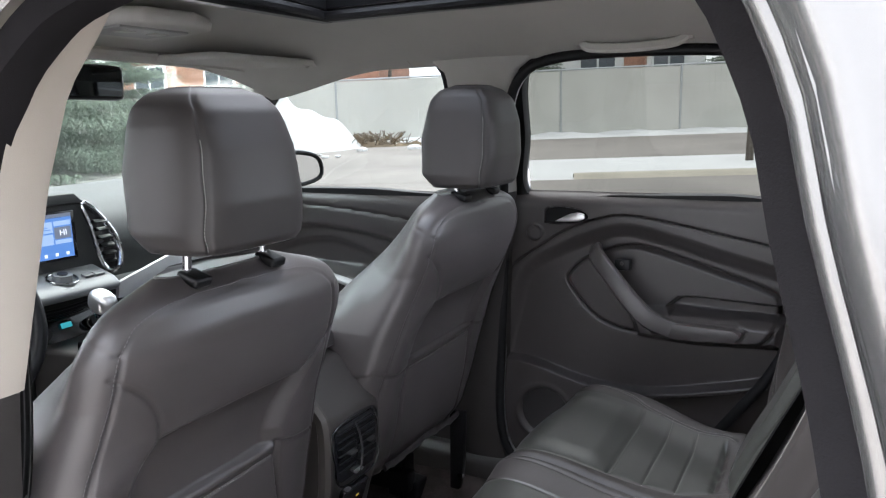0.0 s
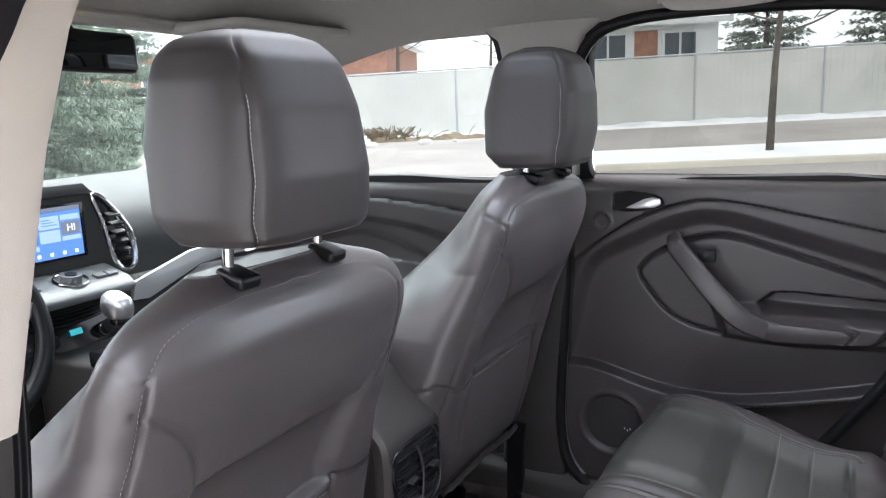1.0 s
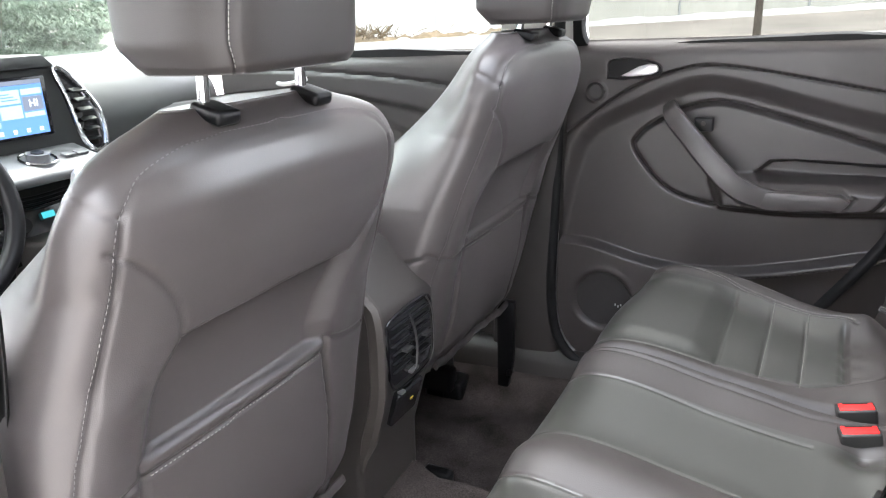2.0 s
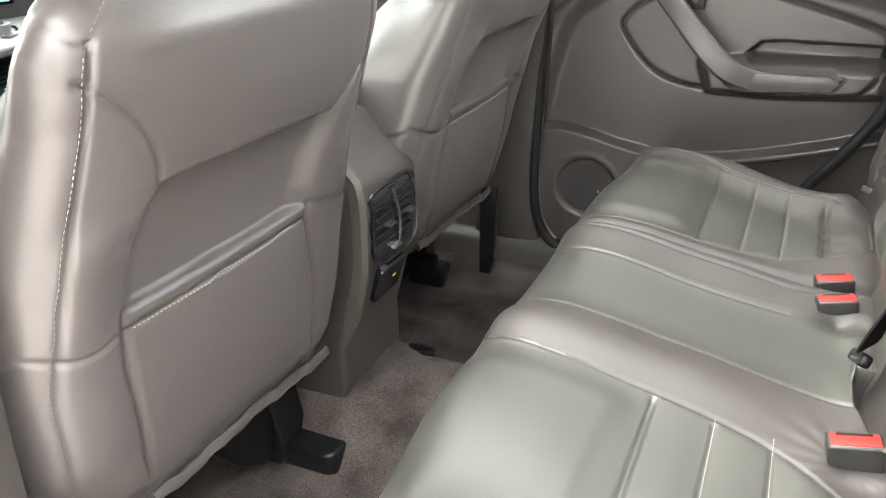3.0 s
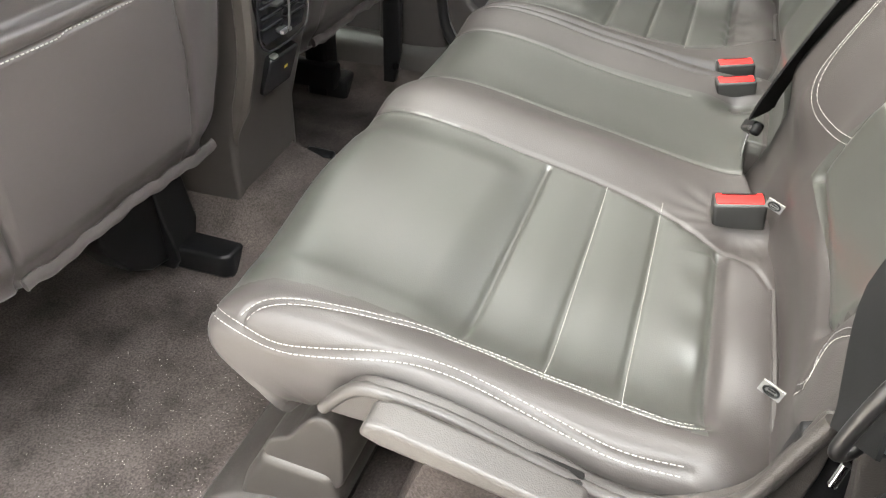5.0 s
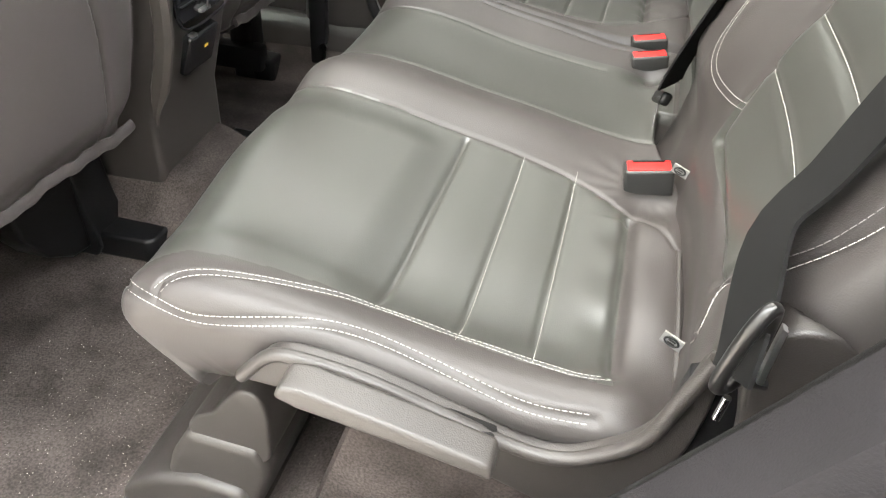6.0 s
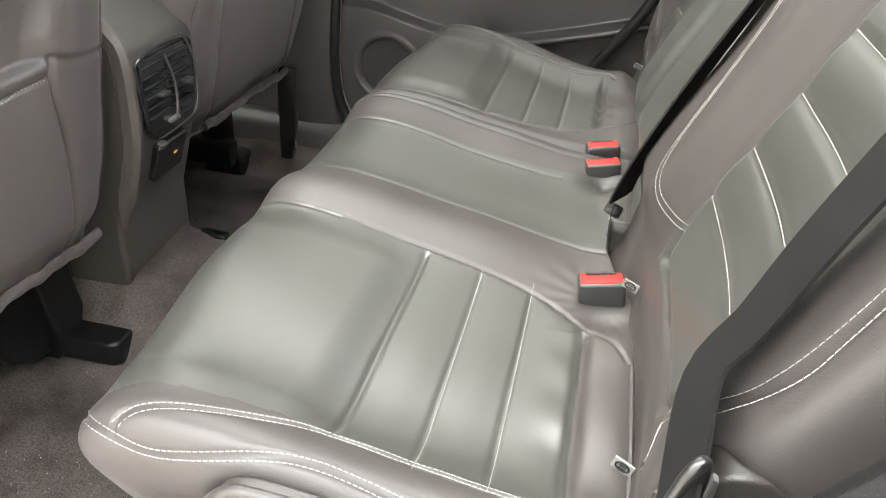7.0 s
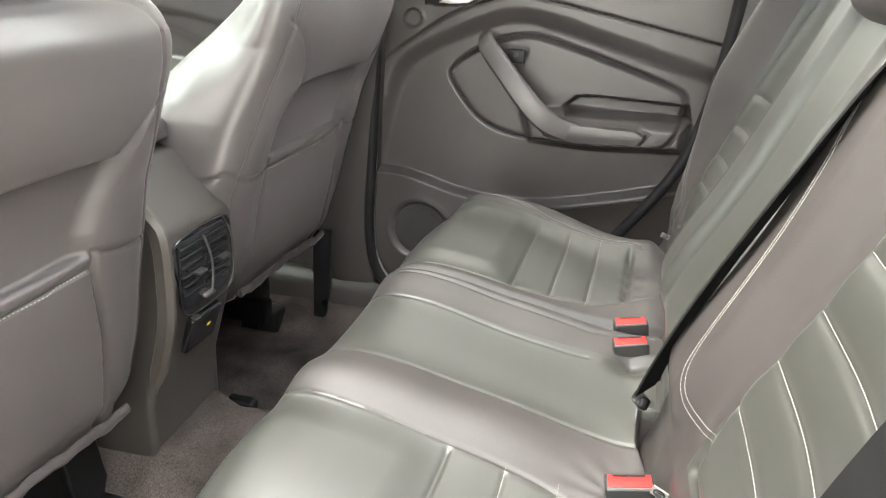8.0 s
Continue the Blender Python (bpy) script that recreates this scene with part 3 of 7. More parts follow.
for j in range(3):
    add_into(dots, rbox(-0.668 + 0.007 * j, 0.767, 0.622 - 0.004 * (j % 2), 0.003, 0.002, 0.005, 0))
part("speaker_mark", dots, WHITE_PRINT, door, "tiny pale mark on the grille")
# diagonal grab handle running down into the armrest
grab = spline([(-0.560, 0.775, 1.118), (-0.545, 0.735, 1.100), (-0.505, 0.715, 1.060), (-0.455, 0.705, 1.005), (-0.405, 0.704, 0.958), (-0.355, 0.712, 0.935), (-0.30, 0.722, 0.926)], 26)
part("grab_handle", sweep(grab, [(-0.021, -0.006), (-0.017, -0.010), (0.014, -0.013), (0.020, -0.010), (0.021, 0.006), (0.016, 0.011), (-0.014, 0.011), (-0.020, 0.007)], up=(0, -1, 0), scale=np.interp(np.arange(26), [0, 4, 18, 25], [0.75, 1.0, 1.15, 1.0])), DOOR_VINYL, door)
part("armrest_pad", prism([(-0.415, 0.957), (-0.36, 0.950), (-0.205, 0.948), (-0.186, 0.937), (-0.20, 0.919), (-0.33, 0.910), (-0.395, 0.919)], "y", 0.7015, 0.735, 0.004), DOOR_VINYL, door, "ribbed soft armrest pad")
part("grab_screw", rbox(-0.482, 0.752, 1.080, 0.040, 0.022, 0.030, 0.006), BLACK, door, "black screw cover in the grab handle")
part("grab_screw_head", sweep([(-0.482, 0.742, 1.084), (-0.482, 0.737, 1.084)], circle(0.005, 8), up=(0, 0, 1)), PLASTIC, door)
rel = thing("release_lever", (0, 0, 0), "satin silver inner door release lever", "door handle")
rel.parent = door
rel.location = (-0.64 + 0.45, 0.76 - 0.80, 1.19 - 0.45)
for key in ("category",):
    del rel[key]
part("lever", prism([(-0.668, 1.184), (-0.640, 1.183), (-0.600, 1.186), (-0.584, 1.194), (-0.586, 1.207), (-0.604, 1.210), (-0.626, 1.205), (-0.650, 1.193)], "y", 0.746, 0.757, 0.004, 2), SATIN, rel)
part("lever_cup", prism([(-0.699, 1.176), (-0.58, 1.180), (-0.580, 1.214), (-0.66, 1.222), (-0.699, 1.214)], "y", 0.7705, 0.776, 0), BLACK, rel)
# window: frame, belt strip and pane
WINDOW = [(-0.756, 1.240), (-0.757, 1.42), (-0.752, 1.545), (-0.725, 1.600), (-0.655, 1.625), (-0.50, 1.630), (-0.30, 1.618), (-0.165, 1.600), (-0.118, 1.570), (-0.098, 1.50), (-0.085, 1.40), (-0.075, 1.256)]


def at_glass(p, y_low=0.795, y_high=0.70):
    return (p[0], y_low + (y_high - y_low) * (p[1] - 1.25) / 0.40, p[1])


fr = [at_glass(p) for p in spline(WINDOW + [(-0.25, 1.250), (-0.5, 1.244)], 110, True)]
part("window_frame", sweep(fr, [(-0.012, -0.02), (0.022, -0.02), (0.026, 0.0), (0.022, 0.02), (-0.012, 0.02), (-0.016, 0.0)], True, up=(0, 1, 0)), RUBBER, door, "black rubber window frame")
part("pane", ([at_glass(p, 0.803, 0.708) for p in WINDOW], [tuple(range(len(WINDOW)))]), TINT, door, "tinted rear window pane", smooth=False).visible_shadow = False
# printed marks in the corner of the pane, unreadable
marks = bmesh.new()
for j, (w, dz) in enumerate(((0.016, 0.0), (0.012, 0.006), (0.016, 0.012))):
    add_into(marks, rbox(-0.105, 0.7905, 1.292 + dz, w, 0.001, 0.0025, 0))
part("pane_marks", marks, WHITE_PRINT, door)

# ---- front passenger door, seen between the seats ----
fdoor = thing("door_2", (-1.35, 0.80, 0.45), "closed front passenger door with charcoal trim and dimmed window", "car door", kind="structure")
FS1 = bez([(-1.85, 1.205), (-1.5, 1.195), (-1.15, 1.165), (-0.95, 1.12)])
FS2 = bez([(-1.85, 1.09), (-1.55, 1.125), (-1.40, 1.125), (-1.18, 1.09), (-0.95, 1.01)])
FS3 = bez([(-1.85, 0.98), (-1.60, 1.06), (-1.46, 1.085), (-1.36, 1.07), (-1.22, 1.02), (-0.95, 0.93)])
A, B = np.meshgrid(np.linspace(-1.88, -0.95, 130), np.linspace(0.46, 1.248, 130), indexing="ij")
under2 = [(-3, -1), (-3, 1.09)] + FS2 + [(0, 1.01), (0, -1)]
under3 = [(-3, -1), (-3, 0.98)] + FS3 + [(0, 0.93), (0, -1)]
proud = groove(A, B, FS1, 0.006, 0.004) - 0.018 * smooth(signed(A, B, under2) / 0.02 + 0.5) - 0.015 * smooth(signed(A, B, under3) / 0.03 + 0.5)
proud = proud - 0.03 * np.clip((B - 1.20) / 0.045, 0, 1) ** 3
ARMF = [(-1.55, 1.0), (-1.30, 0.99), (-1.0, 0.93), (-0.96, 0.86), (-1.2, 0.86), (-1.5, 0.92)]
proud = proud + 0.07 * smooth(signed(A, B, ARMF) / 0.04 + 0.4)
part("trim_panel", sheet(A, 0.765 - proud, B), DOOR_VINYL, fdoor)
part("door_skin", prism([(-1.90, 0.44), (-0.95, 0.44), (-0.95, 1.24), (-1.90, 1.235)], "y", 0.835, 0.87, 0.01), CAR_PAINT, fdoor, "silver outer door skin")
part("grab_handle", sweep(spline([(-1.44, 0.715, 1.00), (-1.40, 0.69, 0.99), (-1.32, 0.685, 0.975), (-1.24, 0.69, 0.955), (-1.20, 0.715, 0.94)], 16), strip(0.03, 0.02), up=(0, 0, 1)), SILVER_TRIM, fdoor, "satin silver pull handle")
part("release_lever", sweep(spline([(-1.66, 0.76, 1.165), (-1.62, 0.742, 1.165), (-1.57, 0.742, 1.172), (-1.55, 0.755, 1.18)], 10), strip(0.012, 0.014), up=(0, 1, 0)), SATIN, fdoor, "satin silver release lever")
FWIN = [(-1.90, 1.236), (-1.62, 1.520), (-1.50, 1.588), (-1.395, 1.615), (-1.27, 1.632), (-1.13, 1.634), (-1.035, 1.634), (-0.985, 1.610), (-0.963, 1.565), (-0.955, 1.42), (-0.952, 1.248)]
ffr = [at_glass(p) for p in spline(FWIN + [(-1.3, 1.243), (-1.6, 1.238)], 110, True)]
part("window_frame", sweep(ffr, [(-0.009, -0.02), (0.012, -0.02), (0.016, 0.0), (0.012, 0.02), (-0.009, 0.02), (-0.012, 0.0)], True, up=(0, 1, 0)), RUBBER, fdoor, "black rubber window frame")
part("pane", ([at_glass(p, 0.803, 0.708) for p in FWIN], [tuple(range(len(FWIN)))]), GLASS, fdoor, "front window pane, dimmed to hold back the bright outdoors", smooth=False).visible_shadow = False
emirror = thing("wing_mirror", (-1.74, 0.93, 1.22), "black-backed folding wing mirror outside the passenger window", "wing mirror")
rim2 = spline([(-1.735, 0.90, 1.245), (-1.735, 0.89, 1.335), (-1.72, 0.96, 1.352), (-1.70, 1.06, 1.33), (-1.70, 1.075, 1.26), (-1.72, 0.98, 1.235)], 30, True)
part("mirror_rim", sweep(rim2, circle(0.008, 8), True, up=(1, 0, 0)), BLACK, emirror)
part("mirror_glass", (rim2, [tuple(range(30))]), MIRROR_GLASS, emirror, smooth=False)
part("mirror_housing", joined([sweep([tuple(np.mean(rim2, 0) + (q - np.mean(rim2, 0)) * s - np.array((d, 0, 0))) for q in rim2], circle(0.012, 6), True, up=(1, 0, 0)) for s, d in ((0.98, 0.015), (0.9, 0.035), (0.75, 0.055), (0.55, 0.07), (0.3, 0.078), (0.1, 0.08))]), CAR_PAINT, emirror)
part("mirror_arm", sweep([(-1.74, 0.80, 1.235), (-1.74, 0.93, 1.25)], strip(0.06, 0.03)), BLACK, emirror)


# ---- rear bench ----
PROF = spline([(-0.490, 0.672), (-0.530, 0.680), (-0.558, 0.703), (-0.573, 0.735), (-0.568, 0.768), (-0.540, 0.788), (-0.500, 0.793), (-0.44, 0.786), (-0.36, 0.770), (-0.28, 0.758), (-0.22, 0.752), (-0.165, 0.752), (-0.135, 0.757), (-0.108, 0.752), (-0.085, 0.730), (-0.07, 0.68)], 150)
PA = np.linspace(0, 1, 150)
TOPK = slice(int(np.argmin(PROF[:, 0])), 150)


def a_of(x):
    return np.interp(x, PROF[TOPK, 0], PA[TOPK])


def cross_section(side_out, y_in, y_out, n_top, rad, drop):
    """Rows of (b, y, dz): across a cushion from its inner edge to the outer one and down that side."""
    b = np.linspace(0, 1, n_top)
    y = y_in + (y_out - y_in) * b
    dz = np.zeros(n_top)
    th = np.linspace(0, math.pi / 2, 14)[1:]
    yo = y_out + side_out * rad * np.sin(th)
    do = -rad * (1 - np.cos(th))
    y2 = np.r_[y, yo, yo[-1] - side_out * 0.042 * (np.arange(1, 9) / 8) ** 3]
    d2 = np.r_[dz, do, do[-1] - drop / 8 * np.arange(1, 9)]
    return y2, d2


def cushion_surface(a, y, dz, extra):
    x = np.interp(a, PA, PROF[:, 0])
    z = np.interp(a, PA, PROF[:, 1])
    room = np.clip((z - 0.692) / 0.10, 0, 1)
    return x, y, z + dz * room + extra


FORWARD = 0.020


def taper(x, y):
    """How far the narrow cushion draws in towards its rear corner."""
    return 0.070 * smooth((x + 0.40) / 0.22) * smooth((y - 0.26) / 0.28)


def bench_relief(X, Y, a):
    """Bolsters, ridges, inset panels and seams of the bench, as height over the base profile."""
    top = smooth((a - a_of(-0.575)) / 0.05)
    h = np.zeros(X.shape)
    aY = np.abs(Y)
    # side bolster along the outer edge and the ridge beside the middle seat
    h += 0.030 * np.exp(-((aY - 0.570) / 0.050) ** 2) * (0.55 + 0.45 * smooth((X + 0.56) / 0.2)) * smooth((-0.10 - X) / 0.06)
    ridge = np.where(Y < 0, -0.160, 0.150)
    h += 0.016 * np.exp(-((Y - ridge) / 0.050) ** 2) * smooth((-0.13 - X) / 0.2)
    h += -0.006 * np.exp(-(Y / 0.11) ** 2)
    for sg in (-1, 1):
        # edge of the inset seat panel, and the panel's own sewn flutes
        edge = [(-0.575, sg * 0.205), (-0.50, sg * 0.213), (-0.40, sg * 0.217), (-0.30, sg * 0.224), (-0.225, sg * 0.240), (-0.155, sg * 0.285)]
        h += groove(X, Y, bez(edge + [(-0.130, sg * 0.302), (-0.112, sg * 0.332)], 30), 0.0020, 0.0030)
        outer = bez([(-0.545, sg * 0.556), (-0.50, sg * 0.540), (-0.45, sg * 0.535), (-0.38, sg * 0.533), (-0.27, sg * 0.541), (-0.18, sg * 0.551), (-0.152, sg * 0.554)], 24)
        mid = smooth((np.abs(Y) - np.interp(X, [-0.4, -0.30, -0.225, -0.155], [0.217, 0.224, 0.240, 0.285])) / 0.012) * smooth((0.552 - np.abs(Y)) / 0.045) * (np.sign(Y) == sg)
        fw = 0.0 if sg < 0 else FORWARD
        puff = smooth((np.abs(Y) - np.interp(X, [-0.4, -0.30], [0.217, 0.224])) / 0.060) * mid
        h += 0.008 * puff * (1 - smooth((X + 0.395 + fw) / 0.048)) - mid * 0.0035 * np.exp(-((X + 0.347 + fw) / 0.0040) ** 2)
        for q, d in ((-0.280, 0.0022), (-0.220, 0.0022), (-0.157, 0.009)):
            h += mid * -d * np.exp(-((X - q + fw) / (0.0034 if d < 0.005 else 0.0060)) ** 2)
        for q in (-0.313, -0.25, -0.19):
            h += mid * 0.0018 * np.exp(-((X - q + fw) / 0.022) ** 2)
        inner = [(-0.575, sg * 0.105), (-0.48, sg * 0.097), (-0.36, sg * 0.095), (-0.24, sg * 0.112), (-0.13, sg * 0.135)]
        if sg < 0:
            h += groove(X, Y, bez(inner, 24), 0.0016, 0.0034)
        else:
            h += groove(X, Y, [(-0.575, 0.085), (-0.40, 0.078), (-0.22, 0.068)], 0.0015, 0.0030)
            h += groove(X, Y, [(-0.575, 0.150), (-0.40, 0.140), (-0.22, 0.135), (-0.13, 0.15)], 0.0035, 0.0030)
    # slight creases near the buckles and the rear edge
    ang = np.arctan2(Y + 0.235, X + 0.145)
    far = np.hypot(X + 0.145, Y + 0.235)
    h += 0.0004 * np.sin(15 * ang) * np.exp(-((far - 0.055) / 0.028) ** 2) * (X < -0.12)
    h += 0.0010 * np.sin(90 * Y + 20 * X) * np.exp(-((X + 0.170) / 0.020) ** 2) * (np.abs(Y) > 0.30)
    h += 0.0025 * np.sin(38 * Y + 6 * X) * np.exp(-((X + 0.13) / 0.03) ** 2)
    h += 0.0012 * np.sin(17 * X + 13 * Y) * np.sin(21 * Y - 9 * X)
    # open gap between the cushion and the foot of the narrow backrest
    rear = np.interp(Y, [-0.20, -0.158, -0.123, -0.069], [-0.119, -0.130, -0.139, -0.139])
    h -= 0.050 * smooth((X - rear + 0.004) / 0.008) * smooth((Y + 0.200) / 0.02) * smooth((-0.035 - Y) / 0.02)
    for bx, by, w in ((-0.146, -0.262, 0.034), (-0.160, 0.075, 0.026)):
        h -= 0.018 * np.exp(-((X - bx - 0.012) / 0.030) ** 2 - ((Y - by) / w) ** 2)
    return h * top


def bench_point(x, y, dz=0.0):
    a = a_of(np.asarray(x, float))
    y = np.asarray(y, float)
    X, Yy, Z = cushion_surface(a, y, dz, bench_relief(np.asarray(x, float), y, a))
    return np.stack([np.broadcast_to(X, y.shape), y, Z], -1)


def bench_line(pts, n=90):
    p = spline(pts, n)
    q = bench_point(p[:, 0], p[:, 1])
    nx = bench_point(p[:, 0] + 0.002, p[:, 1]) - bench_point(p[:, 0] - 0.002, p[:, 1])
    ny = bench_point(p[:, 0], p[:, 1] + 0.002) - bench_point(p[:, 0], p[:, 1] - 0.002)
    nn = np.cross(nx, ny)
    nn /= np.linalg.norm(nn, axis=1)[:, None]
    return q, nn


def cushion(y_in, y_out, side):
    nt = int(abs(y_out - y_in) / 0.0022)
    y, dz = cross_section(side, y_in, y_out, nt, 0.028, 0.092)
    a = np.r_[np.linspace(0, a_of(-0.56), 26, endpoint=False), np.linspace(a_of(-0.56), 1, 280)]
    A, YY = np.meshgrid(a, y, indexing="ij")
    DZ = np.broadcast_to(dz, A.shape)
    X = np.interp(A, PA, PROF[:, 0])
    # plan: the front corner is pulled back, the inner edge rounds into the split
    corner = smooth((np.abs(YY) - 0.32) / 0.26) * smooth((-0.40 - X) / 0.18)
    low = smooth((0.755 - np.interp(A, PA, PROF[:, 1])) / 0.075) * (X < -0.45)
    gap = 0.012 * np.exp(-((YY - y_in) / 0.010) ** 2)
    Xc, Yc, Zc = cushion_surface(A, YY, DZ, bench_relief(X, YY, A) - gap)
    Xc = Xc + (0.026 + 0.048 * smooth((0.775 - Zc) / 0.085)) * corner * (X < -0.40)
    Xc = Xc + 0.030 * smooth((np.abs(YY) - 0.540) / 0.055) * smooth((-0.44 - X) / 0.12) * smooth((0.790 - Zc) / 0.06)
    Yc = Yc - side * 0.060 * low * smooth((np.abs(YY) - 0.50) / 0.09)
    return Xc, Yc - taper(Xc, Yc), Zc


def split_faces(X, Y, Z, chosen):
    """Two meshes of one grid: the faces chosen by their middle, and the rest."""
    v, f = sheet(X, Y, Z)
    c = v[f].mean(1)
    pick = chosen(c[:, 0], c[:, 1], c[:, 2])
    res = []
    for sel in (f[pick], f[~pick]):
        used = np.unique(sel)
        re = np.full(len(v), -1)
        re[used] = np.arange(len(used))
        res.append((v[used], re[sel]))
    return res


def insert_zone(x, y, z):
    ay = np.abs(y)
    inner = np.interp(x, [-0.575, -0.40, -0.225, -0.155], [0.206, 0.217, 0.240, 0.285])
    outer = np.interp(x, [-0.545, -0.50, -0.38, -0.27, -0.155], [0.556, 0.540, 0.533, 0.541, 0.553])
    outer = outer - np.where(y > 0, taper(x, outer), 0.0)
    inner = inner - np.where(y > 0, taper(x, inner), 0.0)
    seat = (ay > inner) & (ay < outer) & (x < np.where(y > 0, -0.157 - FORWARD, -0.157)) & (z > 0.735)
    middle = (y > np.interp(x, [-0.575, -0.36, -0.13], [-0.105, -0.095, -0.135])) & (y < 0.085) & (z > 0.735) & (x < -0.12)
    return seat | middle


def grid_normals(X, Y, Z):
    """Points and unit normals of a grid, the normals turned upward or outward."""
    P = np.stack([X, Y, Z], -1)
    n = np.cross(np.gradient(P, axis=0), np.gradient(P, axis=1))
    n /= np.linalg.norm(n, axis=-1)[..., None] + 1e-12
    top = n[n.shape[0] // 2, n.shape[1] // 3]
    return P.reshape(-1, 3).copy(), n.reshape(-1, 3) * (1 if top[2] > 0 else -1)


def nearest(p, G):
    return np.array([int(np.argmin(((G - q) ** 2).sum(1))) for q in p])


def normals_at(p, G, N):
    n = N[nearest(p, G)]
    n = np.stack([np.convolve(np.pad(n[:, i], 3, "edge"), np.ones(7) / 7, "valid") for i in range(3)], 1)
    return n / np.linalg.norm(n, axis=1)[:, None]


def cling(p, G, N):
    """Points of a line moved onto the surface beneath them."""
    j = nearest(p, G)
    return p - ((p - G[j]) * N[j]).sum(1)[:, None] * N[j]


EDGE_SEAM = [(-0.553, 0.566, 0.788), (-0.540, 0.574, 0.791), (-0.504, 0.588, 0.794), (-0.470, 0.592, 0.789), (-0.426, 0.588, 0.795), (-0.393, 0.582, 0.799), (-0.360, 0.575, 0.798), (-0.325, 0.574, 0.793), (-0.289, 0.577, 0.786), (-0.254, 0.581, 0.779), (-0.210, 0.586, 0.773), (-0.165, 0.586, 0.777)]
BOLSTER_SEAM = [(-0.502, 0.586, 0.798), (-0.499, 0.578, 0.805), (-0.490, 0.573, 0.810), (-0.473, 0.566, 0.812), (-0.439, 0.558, 0.811), (-0.399, 0.547, 0.802), (-0.358, 0.535, 0.787), (-0.312, 0.534, 0.780), (-0.265, 0.536, 0.774), (-0.219, 0.541, 0.772), (-0.180, 0.547, 0.774), (-0.158, 0.540, 0.762)]
bench = thing("rear_bench", (-0.30, 0.0, 0.55), "split charcoal leather rear bench seat with pale stitching", "bench seat")
for y_in, y_out, side, label in (
    (0.172, -0.566, -1, "wide leather bench cushion with pale double stitching"),
    (0.176, 0.572, 1, "narrow leather bench cushion with pale stitching"),
):
    Xc, Yc, Zc = cushion(y_in, y_out, side)
    G, N = grid_normals(Xc, Yc, Zc)
    seams = []
    for pts in (EDGE_SEAM, BOLSTER_SEAM):
        p = spline(pts, 160)
        p[:, 1] = side * (p[:, 1] + (0.0 if side < 0 else 0.010))
        p[:, 1] -= taper(p[:, 0], p[:, 1])
        seams.append(cling(p, G, N))
        near = np.where(np.abs(G[:, 1]) > 0.43)[0]
        dist = np.sqrt(((G[near][:, None, :] - seams[-1][None]) ** 2).sum(-1).min(1))
        G[near] -= N[near] * (0.0030 * np.exp(-(dist / 0.0028) ** 2))[:, None]
    Xc, Yc, Zc = (G[:, i].reshape(Xc.shape) for i in range(3))
    top_geo, rest_geo = split_faces(Xc, Yc, Zc, insert_zone)
    e = part("cushion", rest_geo, LEATHER, bench, label, angle=180)
    part("seat_panel", top_geo, INSERT, e, "smooth grey leather seat panels with a reflected green in their colour", angle=180)
    for q in (-0.280, -0.220):
        q -= 0.0 if side < 0 else FORWARD
        l, nn = bench_line([(q, side * 0.226), (q + 0.002, side * 0.38), (q + 0.003, side * 0.545)])
        l[:, 1] -= taper(l[:, 0], l[:, 1])
        part("seam_stitching", stitches(l + nn * 0.0004, nn, 0.0050, 0.0003, 0.00036), THREAD, e, "pale stitched seam across the panel")
    for seam, name, label in zip(seams, ("edge_stitching", "bolster_stitching"), ("pale stitching round the cushion edge", "pale stitching along the bolster")):
        across = np.cross(np.gradient(seam, axis=0), normals_at(seam, G, N))
        across /= np.linalg.norm(across, axis=1)[:, None]
        for off in (-0.0034, 0.0034):
            l = cling(seam + across * off, G, N)
            l = np.stack([np.convolve(np.pad(l[:, i], 6, "edge"), np.ones(13) / 13, "valid") for i in range(3)], 1)
            nn = normals_at(l, G, N)
            part(name, stitches(l + nn * 0.0004, nn, 0.0042, 0.0008, 0.00042), THREAD, e, label)
    yy = np.linspace(0.335, 0.545, 40) * side
    pipe = bench_point(np.full(40, -0.108) + 0.012 * smooth((np.abs(yy) - 0.5) / 0.05), yy) + np.array((0, 0, 0.001))
    pipe[:, 1] -= taper(pipe[:, 0], pipe[:, 1])
    part("rear_piping", sweep(pipe, circle(0.0026, 6)), LEATHER, e, "thin sewn piping along the rear edge")
    lo, hi = sorted((y_in + side * 0.01, y_out - side * 0.04))
    part("underside", prism([(-0.49, 0.682), (-0.08, 0.682), (-0.08, 0.70), (-0.49, 0.70)], "y", lo, hi, 0.004), VINYL, e)
    lo, hi = sorted((y_in + side * 0.01, y_out - side * 0.03))
    part("base", prism([(-0.43, 0.45), (-0.07, 0.45), (-0.07, 0.68), (-0.36, 0.68)], "y", lo, hi, 0.02), CARPET, e, "dark carpeted seat base")

# side valance, tilt handle and seat foot under the near cushion
valance = thing("seat_valance", (-0.28, -0.60, 0.60), "grey-brown plastic side cover under the bench cushion", "seat trim")
val = spline([(-0.428, 0.752), (-0.414, 0.772), (-0.399, 0.790), (-0.374, 0.795), (-0.326, 0.790), (-0.272, 0.775), (-0.218, 0.759), (-0.186, 0.758), (-0.160, 0.772), (-0.135, 0.799), (-0.122, 0.840), (-0.114, 0.874), (-0.106, 0.872), (-0.104, 0.825), (-0.112, 0.77), (-0.135, 0.70), (-0.17, 0.690), (-0.25, 0.715), (-0.36, 0.748), (-0.410, 0.750)], 110, True)
part("cover_panel", prism([(p[0], p[1] - 0.002) for p in val], "y", -0.604, -0.593, 0.004, 3), PLASTIC, valance)
